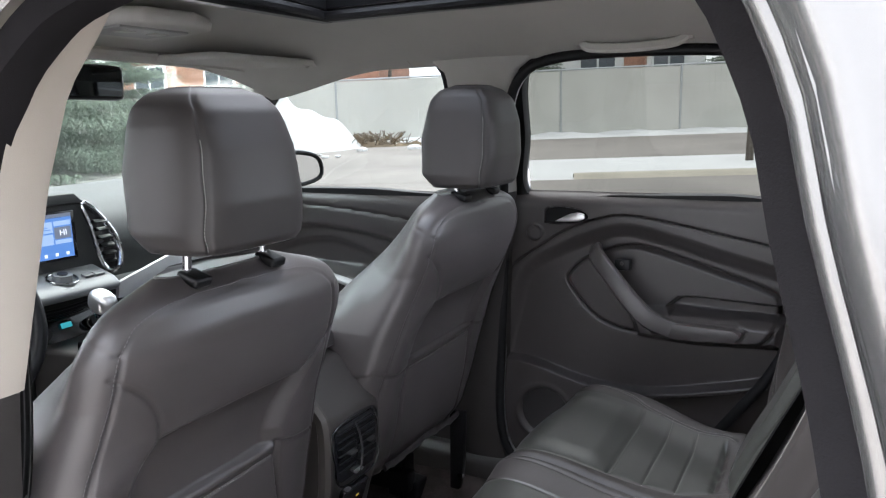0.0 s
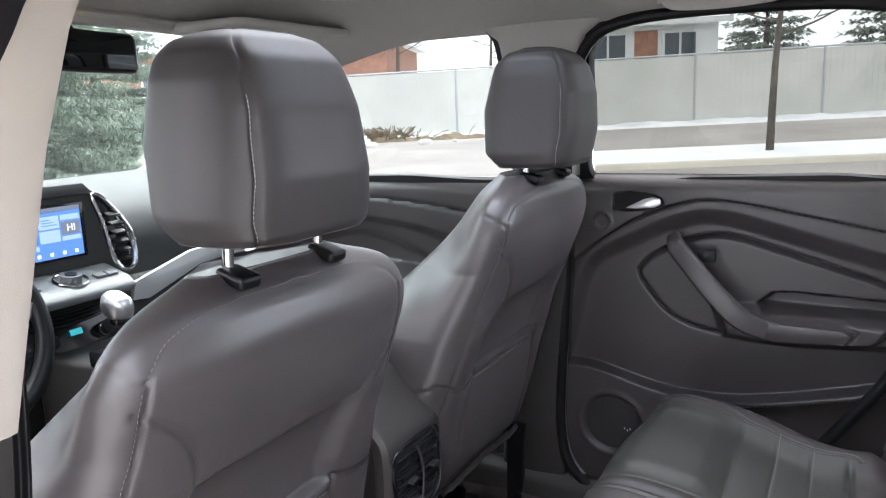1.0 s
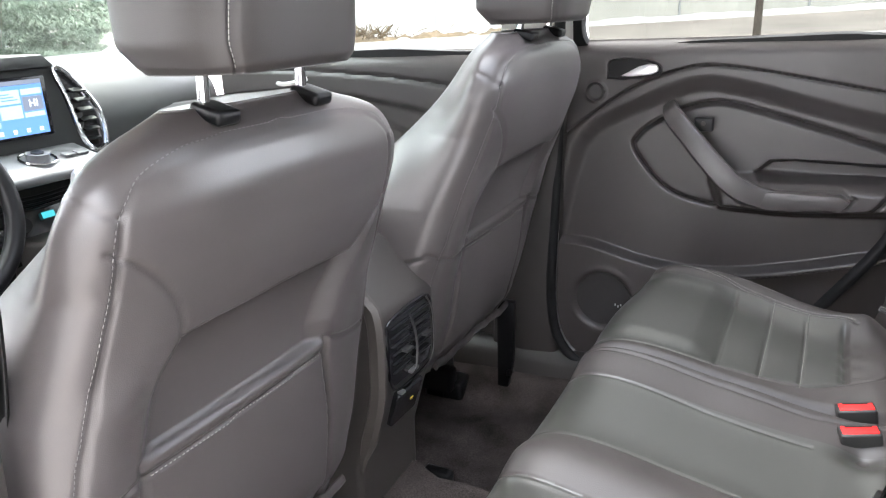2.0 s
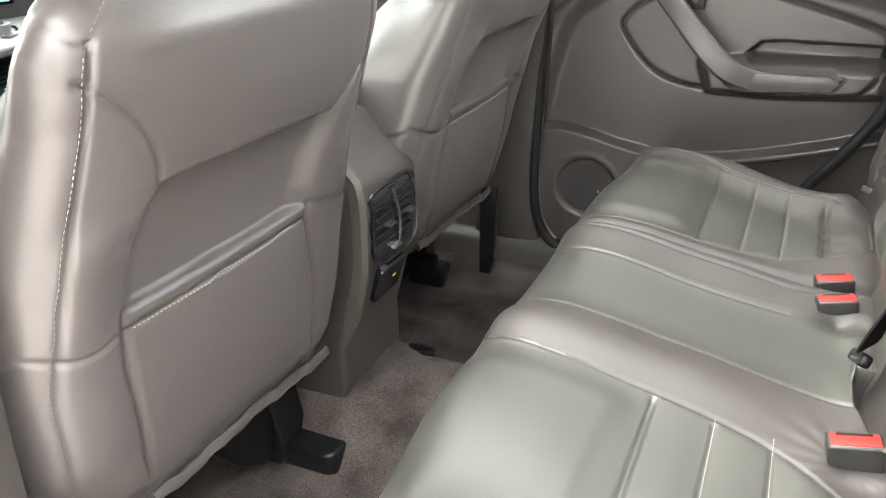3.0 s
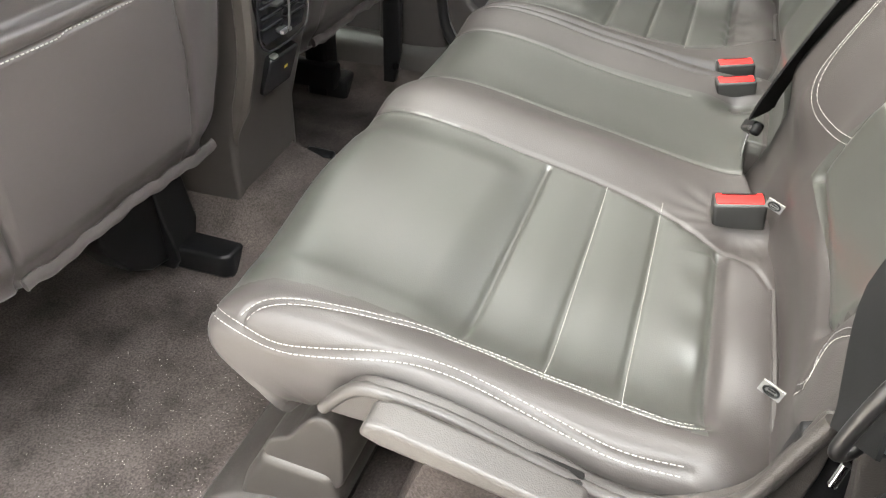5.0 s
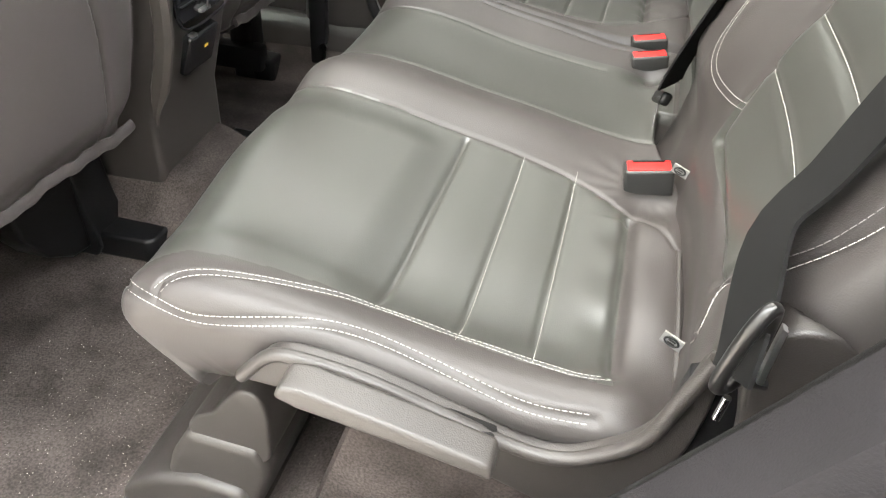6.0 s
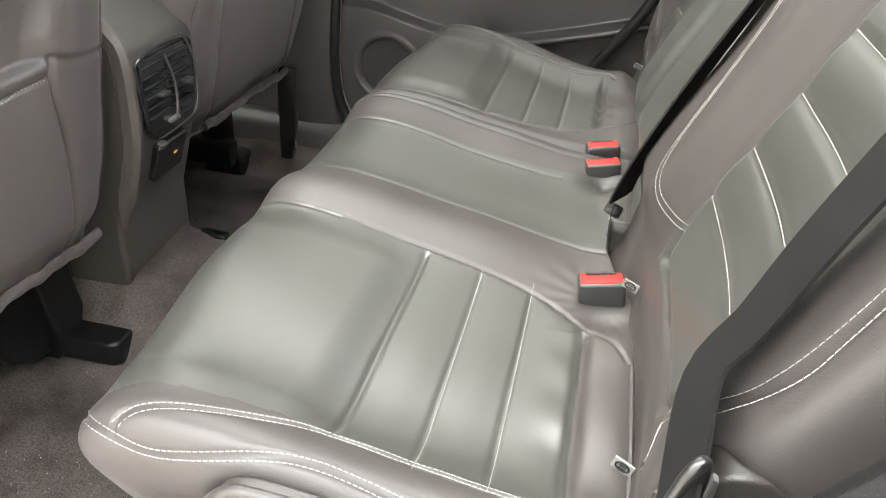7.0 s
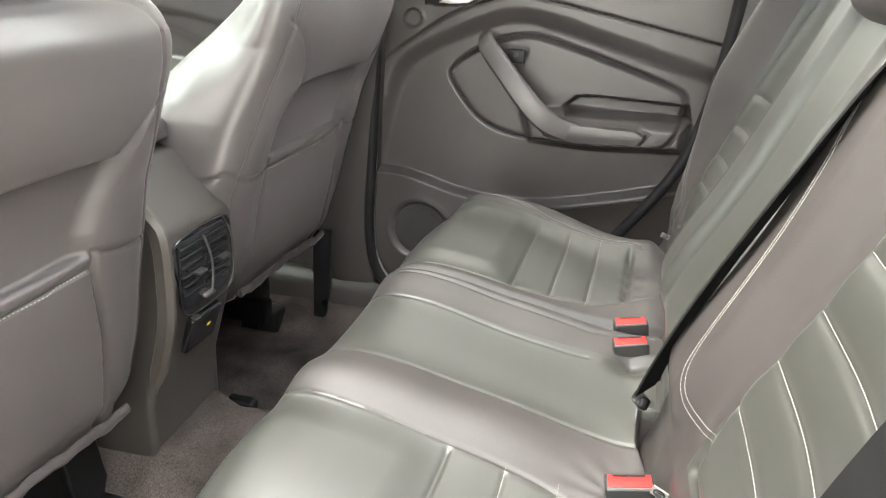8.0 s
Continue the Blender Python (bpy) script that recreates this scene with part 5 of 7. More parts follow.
    for q in (left, right):
        d -= 0.006 * np.exp(-((y - q) / 0.0035) ** 2) * smooth((lip + 0.004 - Z) / 0.01)
    # sewn lines: edge seam, yoke lines to the recess, cross seams on the wings
    SEAM = [(0.60, 0.242), (0.68, 0.255), (0.774, 0.264), (0.864, 0.268), (0.924, 0.263), (0.977, 0.253), (1.05, 0.235), (1.108, 0.222), (1.165, 0.216), (1.200, 0.211), (1.213, 0.204), (1.229, 0.188), (1.241, 0.163), (1.250, 0.115), (1.254, 0.0)]
    for sg in (-1, 1):
        cut = [(q, sg * (yy if sg < 0 else yy - np.interp(q, [0.68, 0.92, 1.08], [0.052, 0.050, 0.012]))) for q, yy in SEAM]
        d += groove(Z, y, cut[:10], 0.0036, 0.0028) + groove(Z, y, cut[9:], 0.0012, 0.0030)
    d += groove(Z, y, bez([(1.165, -0.226), (1.137, -0.192), (1.107, -0.166), (1.073, -0.151), (1.050, -0.149)], 24), 0.004, 0.0032)
    d += groove(Z, y, bez([(0.921, -0.288), (0.906, -0.256), (0.904, -0.230), (0.909, -0.200)], 20), 0.004, 0.0030)
    d += groove(Z, y, bez([(0.935, 0.108), (0.925, 0.14), (0.915, 0.20), (0.910, 0.26)], 20), 0.004, 0.0030)
    for sg in (-1, 1):
        d += groove(Z, y, [(1.200, sg * 0.213), (1.212, sg * 0.235), (1.224, sg * 0.262)], 0.0022, 0.0024)
    # soft creases and puckers of the cover
    d += 0.0012 * np.sin(23 * y + 31 * Z) * np.sin(17 * Z - 9 * y) + 0.0012 * np.sin(60 * y + 8 * Z) * smooth((0.70 - Z) / 0.05)
    front = smooth(-(x - cx) / hx * 2.2 - 0.9)
    side = 1 - np.maximum(rear, front)
    # seams that run on round the side of the backrest
    line = 1.203 + 0.45 * np.clip(xr[:, None] - x, 0, 0.07)
    dy = 0.0022 * np.exp(-((Z - line) / 0.0026) ** 2) + 0.003 * np.exp(-((Z - 0.915 + 0.25 * (xr[:, None] - x - 0.03)) / 0.004) ** 2)
    y = y - np.sign(y) * dy * side
    x = x + d * rear - front * 0.05 * np.exp(-((np.abs(y) - 0.20) / 0.05) ** 2) * smooth((1.20 - Z) / 0.2)
    y = y * (1 - 0.42 * smooth((Z - 1.02) / 0.22) * smooth((cx + 0.4 * hx - x) / (1.2 * hx)))
    Z = Z + (0.016 if y_mid < 0 else 0.0) * smooth((-y - 0.21) / 0.05) * smooth((0.76 - Z) / 0.13)
    P = np.stack([x + recline * (Z - 0.90), y, Z - crown * smooth((Z - 1.12) / 0.14)], -1) + off
    Q = np.concatenate([P, P[:, :1]], 1)
    v, f = sheet(Q[..., 0], Q[..., 1], Q[..., 2])
    base = len(v)
    v = np.vstack([v, P[-1].mean(0) + (0, 0, 0.002), P[0].mean(0)])
    f = [tuple(q) for q in f]
    row = k + 1
    f += [((len(zs) - 1) * row + j, (len(zs) - 1) * row + j + 1, base) for j in range(k)]
    f += [(j + 1, j, base + 1) for j in range(k)]
    back = part("backrest", (v, f), VINYL, seat, angle=180)

    # thread along the edge seam and the pocket hem
    def rear_line(ys, zz2, lift=0.0012):
        out = []
        for yy, z in zip(ys, zz2):
            i = int(np.argmin(np.abs(zs - z)))
            cand = P[i][(P[i][:, 0] - off[0] - recline * (z - 0.90)) > (xr[i] + xf[i]) / 2]
            j = int(np.argmin(np.abs(cand[:, 1] - off[1] - yy)))
            out.append(cand[j] + np.array((lift, 0, 0)))
        return soft_line(np.array(out))

    def soft_line(p):
        return np.stack([soften(p[:, i], 5) for i in range(3)], 1)

    sp = spline(SEAM[1:], 150)
    for sg in (-1, 1):
        for o in (0.005,):
            yy = sp[:, 1] + o * (sp[:, 0] < 1.20) if sg < 0 else sp[:, 1] + o - np.interp(sp[:, 0], [0.68, 0.92, 1.08], [0.052, 0.050, 0.012])
            l = rear_line(sg * yy, sp[:, 0] + np.where(sp[:, 0] > 1.215, 0.005, 0.0), 0.0006)
            l[:, 1] += sg * 0.0005
            part("edge_stitching", stitches(l, np.tile(np.array((1.0, sg * 0.5, 0.3)), (len(l), 1)), 0.0042, 0.0020, 0.0006), DARK_THREAD, back, "grey stitching round the back cover")
    yy3 = np.linspace(-0.188, 0.104, 90)
    l = rear_line(yy3, 0.9085 + 0.003 * np.sin(9 * yy3), 0.0030)
    part("pocket_stitching", stitches(l, np.tile(np.array((1.0, 0, 0.2)), (90, 1)), 0.0040, 0.0018, 0.0007), THREAD, back, "pale stitched hem of the map pocket")
    # cloth edging that hangs under the backrest
    hem = [(-0.876 + 0.003 * math.sin(9 * q) + dx + recline * -0.27, y_mid + q, 0.638 + 0.003 * math.sin(23 * q + 1) + 0.0018 * math.sin(71 * q) + 0.0012 * math.sin(160 * q) + (0.016 * float(smooth(np.array((-q - 0.21) / 0.05))) if y_mid < 0 else 0.0) + dz) for q in np.linspace(-0.165, 0.195, 60)]
    part("hem", sweep(hem, circle(0.0048, 10, 0.0095)), VINYL, seat, "gathered hem under the backrest")
    # headrest: flat rear face with seams, flaring sides
    hz = np.linspace(1.293, 1.512, 100)
    hw = np.interp(hz, [1.290, 1.297, 1.32, 1.40, 1.46, 1.49, 1.505, 1.512], [0.096, 0.108, 0.115, 0.109, 0.100, 0.090, 0.075, 0.046])
    hb = np.interp(hz, [1.286, 1.300, 1.36, 1.43, 1.48, 1.505, 1.512], [-0.722, -0.705, -0.697, -0.704, -0.722, -0.748, -0.775])
    hf = np.interp(hz, [1.292, 1.32, 1.40, 1.48, 1.505, 1.512], [-0.845, -0.875, -0.885, -0.872, -0.850, -0.820])
    hw, hb, hf = (soften(q, 5) for q in (hw, hb, hf))
    kk = 260
    th2 = np.linspace(0, 2 * math.pi, kk, endpoint=False)
    H = np.zeros((100, kk, 3))
    for i in range(100):
        cx, hx = (hb[i] + hf[i]) / 2, (hb[i] - hf[i]) / 2
        c, s = np.cos(th2), np.sin(th2)
        x = cx + hx * np.sign(c) * np.abs(c) ** (2 / 4.2)
        y = hw[i] * np.sign(s) * np.abs(s) ** (2 / 4.2)
        nar = 1 - 0.05 * smooth((x - cx) / hx)
        seam = np.exp(-((np.abs(y) - hw[i] * 0.865) / 0.0028) ** 2) * (x > cx + 0.3 * hx)
        H[i, :, 0], H[i, :, 1], H[i, :, 2] = x - 0.0045 * seam, y * nar, hz[i]
    H[..., 0] += recline * (H[..., 2] - 0.90) + 0.006
    H = H + off + np.array((0, -0.005 if y_mid < 0 else 0.0, 0))
    Q = np.concatenate([H, H[:, :1]], 1)
    v, f = sheet(Q[..., 0], Q[..., 1], Q[..., 2])
    base = len(v)
    v = np.vstack([v, H[-1].mean(0) + (0, 0, 0.001), H[0].mean(0)])
    f = [tuple(q) for q in f] + [(99 * (kk + 1) + j, 99 * (kk + 1) + j + 1, base) for j in range(kk)] + [(j + 1, j, base + 1) for j in range(kk)]
    head = part("headrest", (v, f), LEATHER, seat, angle=180)
    for sg in (-1, 1):
        for o in (0.88,):
            l = []
            for i in range(2, 70):
                rear = H[i][(H[i][:, 0] - off[0] - recline * (hz[i] - 0.90)) > (hb[i] + hf[i]) / 2 + 0.02]
                j = int(np.argmin(np.abs(rear[:, 1] - off[1] - sg * hw[i] * o)))
                l.append(rear[j] + np.array((0.0022, sg * 0.0012, 0)))
            l = soft_line(np.array(l))
            part("headrest_stitching", stitches(l, np.tile(np.array((1.0, sg * 0.6, 0.1)), (len(l), 1)), 0.0044, 0.0007, 0.00055), THREAD, head, "pale stitching")
    for sg in (-1, 1):
        yy = y_mid + sg * 0.075
        post = part("headrest_post", sweep([(-0.783 + dx + recline * 0.36, yy, 1.245 + dz), (-0.777 + dx + recline * 0.40, yy, 1.315 + dz)], circle(0.0065, 12)), CHROME, seat, "chrome headrest post")
        part("post_guide", rbox(-0.768 + dx + recline * 0.37, yy, 1.274 - crown + dz, 0.040, 0.032, 0.015, 0.006, 3, Matrix.Rotation(radians(16), 4, "Y")), BLACK, post, "black plastic post guide")
    # cushion, side trim and base
    part("seat_cushion", pillow(-1.20 + dx, y_mid, 0.66 + dz, 0.27, 0.25, 0.10, 3.6), LEATHER, seat)
    part("seat_base", rbox(-1.26 + dx, y_mid, 0.59 + dz, 0.40, 0.44, 0.07, 0.02), BLACK, seat)
    for sg in (-1, 1):
        if sg < 0 and y_mid < 0:
            part("recliner_cover", prism([(-1.22 + dx, 0.52), (-0.935 + dx, 0.54), (-0.900 + dx, 0.60), (-0.908 + dx, 0.66), (-0.955 + dx, 0.72), (-1.05 + dx, 0.70), (-1.22 + dx, 0.66)], "y", y_mid + sg * 0.215, y_mid + sg * 0.262, 0.020, 4), PLASTIC, seat)
        part("seat_rail", rbox(-1.27 + dx, y_mid + sg * 0.19, 0.42, 0.44, 0.045, 0.06, 0.006), BLACK, seat)
        part("rail_leg", rbox(-1.20 + dx, y_mid + sg * 0.19, 0.51, 0.07, 0.04, 0.14, 0.01), BLACK, seat)
    return seat


front_seat(-0.320, 0.0, 0.0, 0.0, "charcoal leather driver seat with headrest and empty map pocket", 0.021, 0.018)
pseat = front_seat(0.402, 0.006, 0.020, 0.088, "charcoal leather passenger seat with headrest and empty map pocket", 0.014)

# black seat rail cap on the carpet behind the driver seat
cap = thing("seat_rail_cover", (-0.93, -0.12, 0.40), "black plastic cover over the seat rail end", "seat rail cover", "seat rail covers")
part("tread", prism([(-0.985, -0.148), (-0.890, -0.144), (-0.876, -0.134), (-0.874, -0.080), (-0.885, -0.070), (-0.985, -0.071)], "z", 0.380, 0.427, 0.007, 3), BLACK, cap)
part("riser", prism([(-0.990, 0.37), (-0.970, 0.40), (-0.970, 0.425), (-0.980, 0.47), (-0.995, 0.58), (-1.06, 0.58), (-1.06, 0.37)], "y", -0.152, -0.078, 0.006, 3), BLACK, cap)
part("shoe", prism([(-0.146, 0.395), (-0.146, 0.57), (-0.285, 0.57), (-0.268, 0.49), (-0.235, 0.435), (-0.19, 0.403)], "x", -1.06, -0.992, 0.008, 3), BLACK, cap)
cap2 = thing("seat_rail_cover", (-1.08, 0.66, 0.36), "black plastic cover over the passenger seat rail end", "seat rail cover", "seat rail covers")
part("tread", rbox(-1.055, 0.63, 0.375, 0.06, 0.07, 0.07, 0.012, 3), BLACK, cap2)
part("riser", rbox(-1.105, 0.63, 0.43, 0.06, 0.07, 0.18, 0.012, 3), BLACK, cap2)
leg2 = part("rear_leg", prism([(-0.922, 0.425), (-0.893, 0.425), (-0.880, 0.50), (-0.874, 0.66), (-0.918, 0.66)], "y", 0.600, 0.622, 0.004), BLACK, pseat, "black steel leg with a bright bolt")
part("bolt", sweep([(-0.885, 0.603, 0.468), (-0.885, 0.590, 0.474)], circle(0.009, 8)), CHROME, leg2)

# ---- centre console with rear vents ----
SILVER_GREY = material("grey_brown_trim_band", (0.038, 0.0335, 0.030), 0.42, vary=0.08, scale=6, bump=0.15, bump_scale=1200, grain="pebble")
CY = 0.040
con = thing("centre_console", (-1.2, CY, 0.48), "charcoal centre console with rear air vents and power outlet", "console")
side_line = [(-0.905, 0.38), (-0.893, 0.50), (-0.890, 0.60), (-0.872, 0.66), (-0.850, 0.735), (-0.838, 0.79), (-0.838, 0.885), (-0.860, 0.915), (-0.915, 0.975), (-0.965, 0.985), (-1.60, 0.93), (-1.75, 0.92), (-1.75, 0.38)]
part("body", prism(side_line, "y", CY - 0.095, CY + 0.100, 0.012, 3), PLASTIC, con)
yy = CY - 0.088
edge = spline([(-0.890, yy, 0.590), (-0.886, yy, 0.620), (-0.866, yy, 0.675), (-0.848, yy, 0.74), (-0.842, yy, 0.80), (-0.842, yy, 0.885), (-0.860, yy, 0.914), (-0.915, yy, 0.970)], 30)
part("side_rail", sweep(edge, strip(0.030, 0.021), up=(0, 1, 0), scale=np.interp(np.arange(30), [0, 5, 29], [0.15, 1.0, 1.0])), SILVER_GREY, con, "paler grey-brown edge band")
part("armrest_lid", prism([(-0.925, 0.990), (-0.935, 1.022), (-1.25, 1.030), (-1.27, 0.99)], "y", CY - 0.082, CY + 0.088, 0.012, 3), LEATHER, con, "padded leather armrest lid")
vent = part("vent_frame", prism([(CY - 0.062, 0.765), (CY - 0.060, 0.868), (CY + 0.070, 0.868), (CY + 0.076, 0.85), (CY + 0.076, 0.775), (CY + 0.060, 0.752), (CY - 0.050, 0.752)], "x", -0.842, -0.834, 0.003), GLOSS_BLACK, con, "black air vent pair")
for c in (CY - 0.028, CY + 0.040):
    for j in range(6):
        part("slat", rbox(-0.833, c, 0.778 + 0.0155 * j, 0.008, 0.058, 0.0022, 0.0008, 1, Matrix.Rotation(radians(-8), 4, "Y")), BLACK, vent)
    part("vent_tab", rbox(-0.824, c + 0.006, 0.8095, 0.012, 0.022, 0.005, 0.002), BUCKLE_GREY, vent, "small vent thumb tab")
part("divider", sweep(spline([(-0.829, CY + 0.000, 0.862), (-0.828, CY + 0.010, 0.835), (-0.828, CY + 0.016, 0.800), (-0.828, CY + 0.010, 0.765), (-0.829, CY + 0.000, 0.755)], 20), circle(0.0022, 8), up=(1, 0, 0)), BUCKLE_GREY, vent, "curved grey bar between the vents")
part("rim_trim", sweep(spline([(-0.832, CY + 0.062, 0.872), (-0.832, CY + 0.080, 0.842), (-0.832, CY + 0.083, 0.800), (-0.832, CY + 0.080, 0.765), (-0.832, CY + 0.064, 0.745)], 20), circle(0.0016, 8), up=(1, 0, 0)), BUCKLE_GREY, vent, "thin grey edge of the vents")
part("vent_wheel", rbox(-0.832, CY + 0.004, 0.7585, 0.010, 0.026, 0.006, 0.002), SATIN, vent)
part("vent_rim", sweep(spline([(-0.834, CY - 0.066, 0.800), (-0.834, CY - 0.066, 0.866), (-0.834, CY + 0.060, 0.874), (-0.834, CY + 0.082, 0.840), (-0.834, CY + 0.084, 0.775), (-0.834, CY + 0.062, 0.744), (-0.834, CY - 0.050, 0.744)], 40, True), circle(0.0022, 8), True, up=(1, 0, 0)), GLOSS_BLACK, vent, "gloss rim round the vents")
outlet = part("outlet_door", rbox(-0.864, CY + 0.012, 0.690, 0.026, 0.084, 0.070, 0.006, 3, Matrix.Rotation(radians(20), 4, "Y")), GLOSS_BLACK, con, "black hinged power outlet door")
part("outlet_mark", rbox(-0.8502, CY + 0.022, 0.690, 0.0015, 0.009, 0.005, 0, 1, Matrix.Rotation(radians(20), 4, "Y")), YELLOW, outlet, "small yellow printed mark")
part("outlet_clip", rbox(-0.845, CY - 0.018, 0.722, 0.010, 0.014, 0.006, 0.002), SATIN, outlet)
# loose carpet corner standing proud of the tunnel's far edge
U, V = np.meshgrid(np.linspace(0, 1, 40), np.linspace(0, 1, 24), indexing="ij")
mx = -0.893 + 0.30 * U
far_edge = 0.126 - 0.50 * np.clip(U * 0.30, 0, 0.2)
my = -0.110 + (far_edge + 0.110) * V
mz = height_floor(mx, np.minimum(my, 0.10)) - 0.002 + 0.006 * smooth(V / 0.4) * smooth((1 - U) / 0.15) + 0.014 * smooth((V - 0.4) / 0.6) * (1 - 0.7 * U)
lip = sheet(mx, my, mz)
mat_ob = tagged(part("floor_mat", joined([lip, (lip[0] - np.array((0, 0, 0.005)), lip[1])]), CARPET), "brown-black carpet flap with a loose corner on the tunnel", "carpet")
clipt = thing("carpet_clip", (-0.855, 0.15, 0.45), "small black plastic clip beside the carpet flap", "clip")
part("stem", rbox(-0.855, 0.150, 0.468, 0.06, 0.028, 0.03, 0.008, 3), BLACK, clipt)

# ---- dashboard ----
dash = thing("dashboard", (-1.95, 0.03, 0.6), "charcoal dashboard with pale reflections, screen and vents", "dashboard")
U, V = np.meshgrid(np.linspace(0, 1, 60), np.linspace(-0.70, 0.76, 60), indexing="ij")
pr = spline([(-1.86, 0.62), (-1.80, 0.80), (-1.78, 0.95), (-1.82, 1.05), (-1.80, 1.12), (-1.815, 1.175), (-1.86, 1.215), (-1.95, 1.245), (-2.10, 1.262), (-2.30, 1.262), (-2.42, 1.20)], 60)
bow = 0.10 * (V / 0.75) ** 2
hump = 0.05 * np.exp(-((V + 0.335) / 0.16) ** 2) * np.exp(-((pr[:, 0][:, None] + 1.88) / 0.12) ** 2)
part("top_pad", sheet(np.broadcast_to(pr[:, 0][:, None], V.shape) - bow, V, np.broadcast_to(pr[:, 1][:, None], V.shape) + hump), DASH_MAT, dash)
part("glovebox", prism([(0.20, 0.80), (0.66, 0.80), (0.66, 1.02), (0.60, 1.045), (0.24, 1.045), (0.20, 1.02)], "x", -1.80, -1.755, 0.012), DASH_MAT, dash)
# pale silver here carries the sky that the glossy panel reflects
part("decor_panel", prism([(0.205, 0.990), (0.215, 1.035), (0.40, 1.082), (0.66, 1.092), (0.66, 1.050), (0.43, 1.040), (0.255, 0.985)], "x", -1.756, -1.742, 0.004), SILVER_TRIM, dash, "glossy panel across the dash, pale to stand for reflected sky")
# centre stack
stack = part("centre_fascia", prism([(-0.115, 1.01), (0.195, 1.01), (0.225, 1.06), (0.215, 1.16), (0.150, 1.272), (-0.080, 1.272), (-0.140, 1.16), (-0.145, 1.06)], "x", -1.90, -1.775, 0.02, 3), DASH_MAT, dash)
part("hood", prism([(-0.085, 1.262), (0.155, 1.262), (0.125, 1.292), (-0.055, 1.292)], "x", -1.93, -1.765, 0.01), DASH_MAT, stack)
part("top_vent", rbox(-1.83, 0.0, 1.296, 0.018, 0.06, 0.004, 0.001), BLACK, stack, "narrow dark slot on the dash top")
scr = part("touchscreen", rbox(-1.770, 0.030, 1.185, 0.016, 0.172, 0.128, 0.006), GLOSS_BLACK, stack, "lit touchscreen with blue menu tiles")
SCREEN = glowing("screen_blue", (0.10, 0.24, 0.58), 0.112)
TILE = glowing("screen_tile", (0.36, 0.50, 0.74), 0.112)
DEEP = glowing("screen_deep_blue", (0.03, 0.17, 0.55), 0.112)
DARK_TILE = glowing("screen_dark_tile", (0.06, 0.07, 0.09), 0.279)
GLYPH = glowing("screen_white", (0.85, 0.9, 0.95), 0.134)


def on_screen(name, y0, y1, z0, z1, mat, depth):
    part(name, rbox(-1.7622 + depth, (y0 + y1) / 2, (z0 + z1) / 2, 0.0012, y1 - y0, z1 - z0, 0.0004, 1), mat, scr)


on_screen("display", -0.050, 0.104, 1.128, 1.233, SCREEN, 0.0)
on_screen("status_bar", -0.050, 0.104, 1.2335, 1.2425, DARK_TILE, 0.0)
for y0, y1, z0, z1, mt in ((-0.046, -0.002, 1.165, 1.222, DEEP), (0.002, 0.050, 1.196, 1.224, TILE), (0.002, 0.050, 1.165, 1.192, TILE), (0.054, 0.100, 1.212, 1.224, TILE), (0.054, 0.100, 1.178, 1.208, DARK_TILE), (0.054, 0.100, 1.165, 1.175, TILE), (-0.046, -0.002, 1.151, 1.161, TILE)):
    on_screen("tile", y0, y1, z0, z1, mt, 0.0012)
for y in (-0.035, -0.005, 0.025, 0.055, 0.085):
    on_screen("icon", y - 0.004, y + 0.004, 1.134, 1.142, GLYPH, 0.0012)
for j in range(3):
    on_screen("text_bar", 0.008, 0.044 - 0.008 * j, 1.203 + 0.006 * j, 1.2055 + 0.006 * j, SCREEN, 0.0024)
    on_screen("figure", -0.040 + 0.012 * j, -0.032 + 0.012 * j, 1.175 + 0.008 * (j % 2), 1.205, GLYPH if j == 1 else SCREEN, 0.0024)
txt = bpy.data.curves.new("temperature_text", "FONT")
txt.body, txt.size, txt.align_x, txt.align_y, txt.extrude = "HI", 0.022, "CENTER", "CENTER", 0.0003
tob = new("temperature_text", txt)
tob.data.materials.append(GLYPH)
deps = bpy.context.evaluated_depsgraph_get()
tmesh = bpy.data.meshes.new_from_object(tob.evaluated_get(deps))
bpy.data.objects.remove(tob)
tmesh.transform(pose(-1.7590, 0.077, 1.193, 90, 0, 90))
tbm = bmesh.new()
tbm.from_mesh(tmesh)
part("temperature_text", tbm, GLYPH, scr, "white letters HI", smooth=False)
bpy.data.meshes.remove(tmesh)
# control shelf with dial
shelf = part("control_shelf", prism([(-1.78, 1.095), (-1.69, 1.070), (-1.665, 1.050), (-1.675, 1.035), (-1.78, 1.020)], "y", -0.105, 0.165, 0.010, 3), SHELF_GREY, stack, "satin grey control shelf")
part("dial", sweep([(-1.722, 0.035, 1.075), (-1.719, 0.035, 1.094)], circle(0.023, 28), up=(1, 0, 0)), SHELF_GREY, shelf, "large satin volume dial")
part("dial_cap", sweep([(-1.7190, 0.035, 1.0945), (-1.7186, 0.035, 1.0965)], circle(0.013, 20), up=(1, 0, 0)), BLACK, shelf)
part("dial_ring", sweep([(-1.722 + 0.036 * math.cos(t) * 0.97, 0.035 + 0.036 * math.sin(t), 1.082 - 0.25 * 0.036 * math.cos(t)) for t in np.linspace(0, 2 * math.pi, 30, endpoint=False)], circle(0.003, 6), True), CHROME, shelf)
for y in (-0.06, 0.10, 0.13):
    part("key", rbox(-1.712, y, 1.080, 0.022, 0.026, 0.006, 0.002, 2, Matrix.Rotation(radians(14), 4, "Y")), SHELF_GREY, shelf)
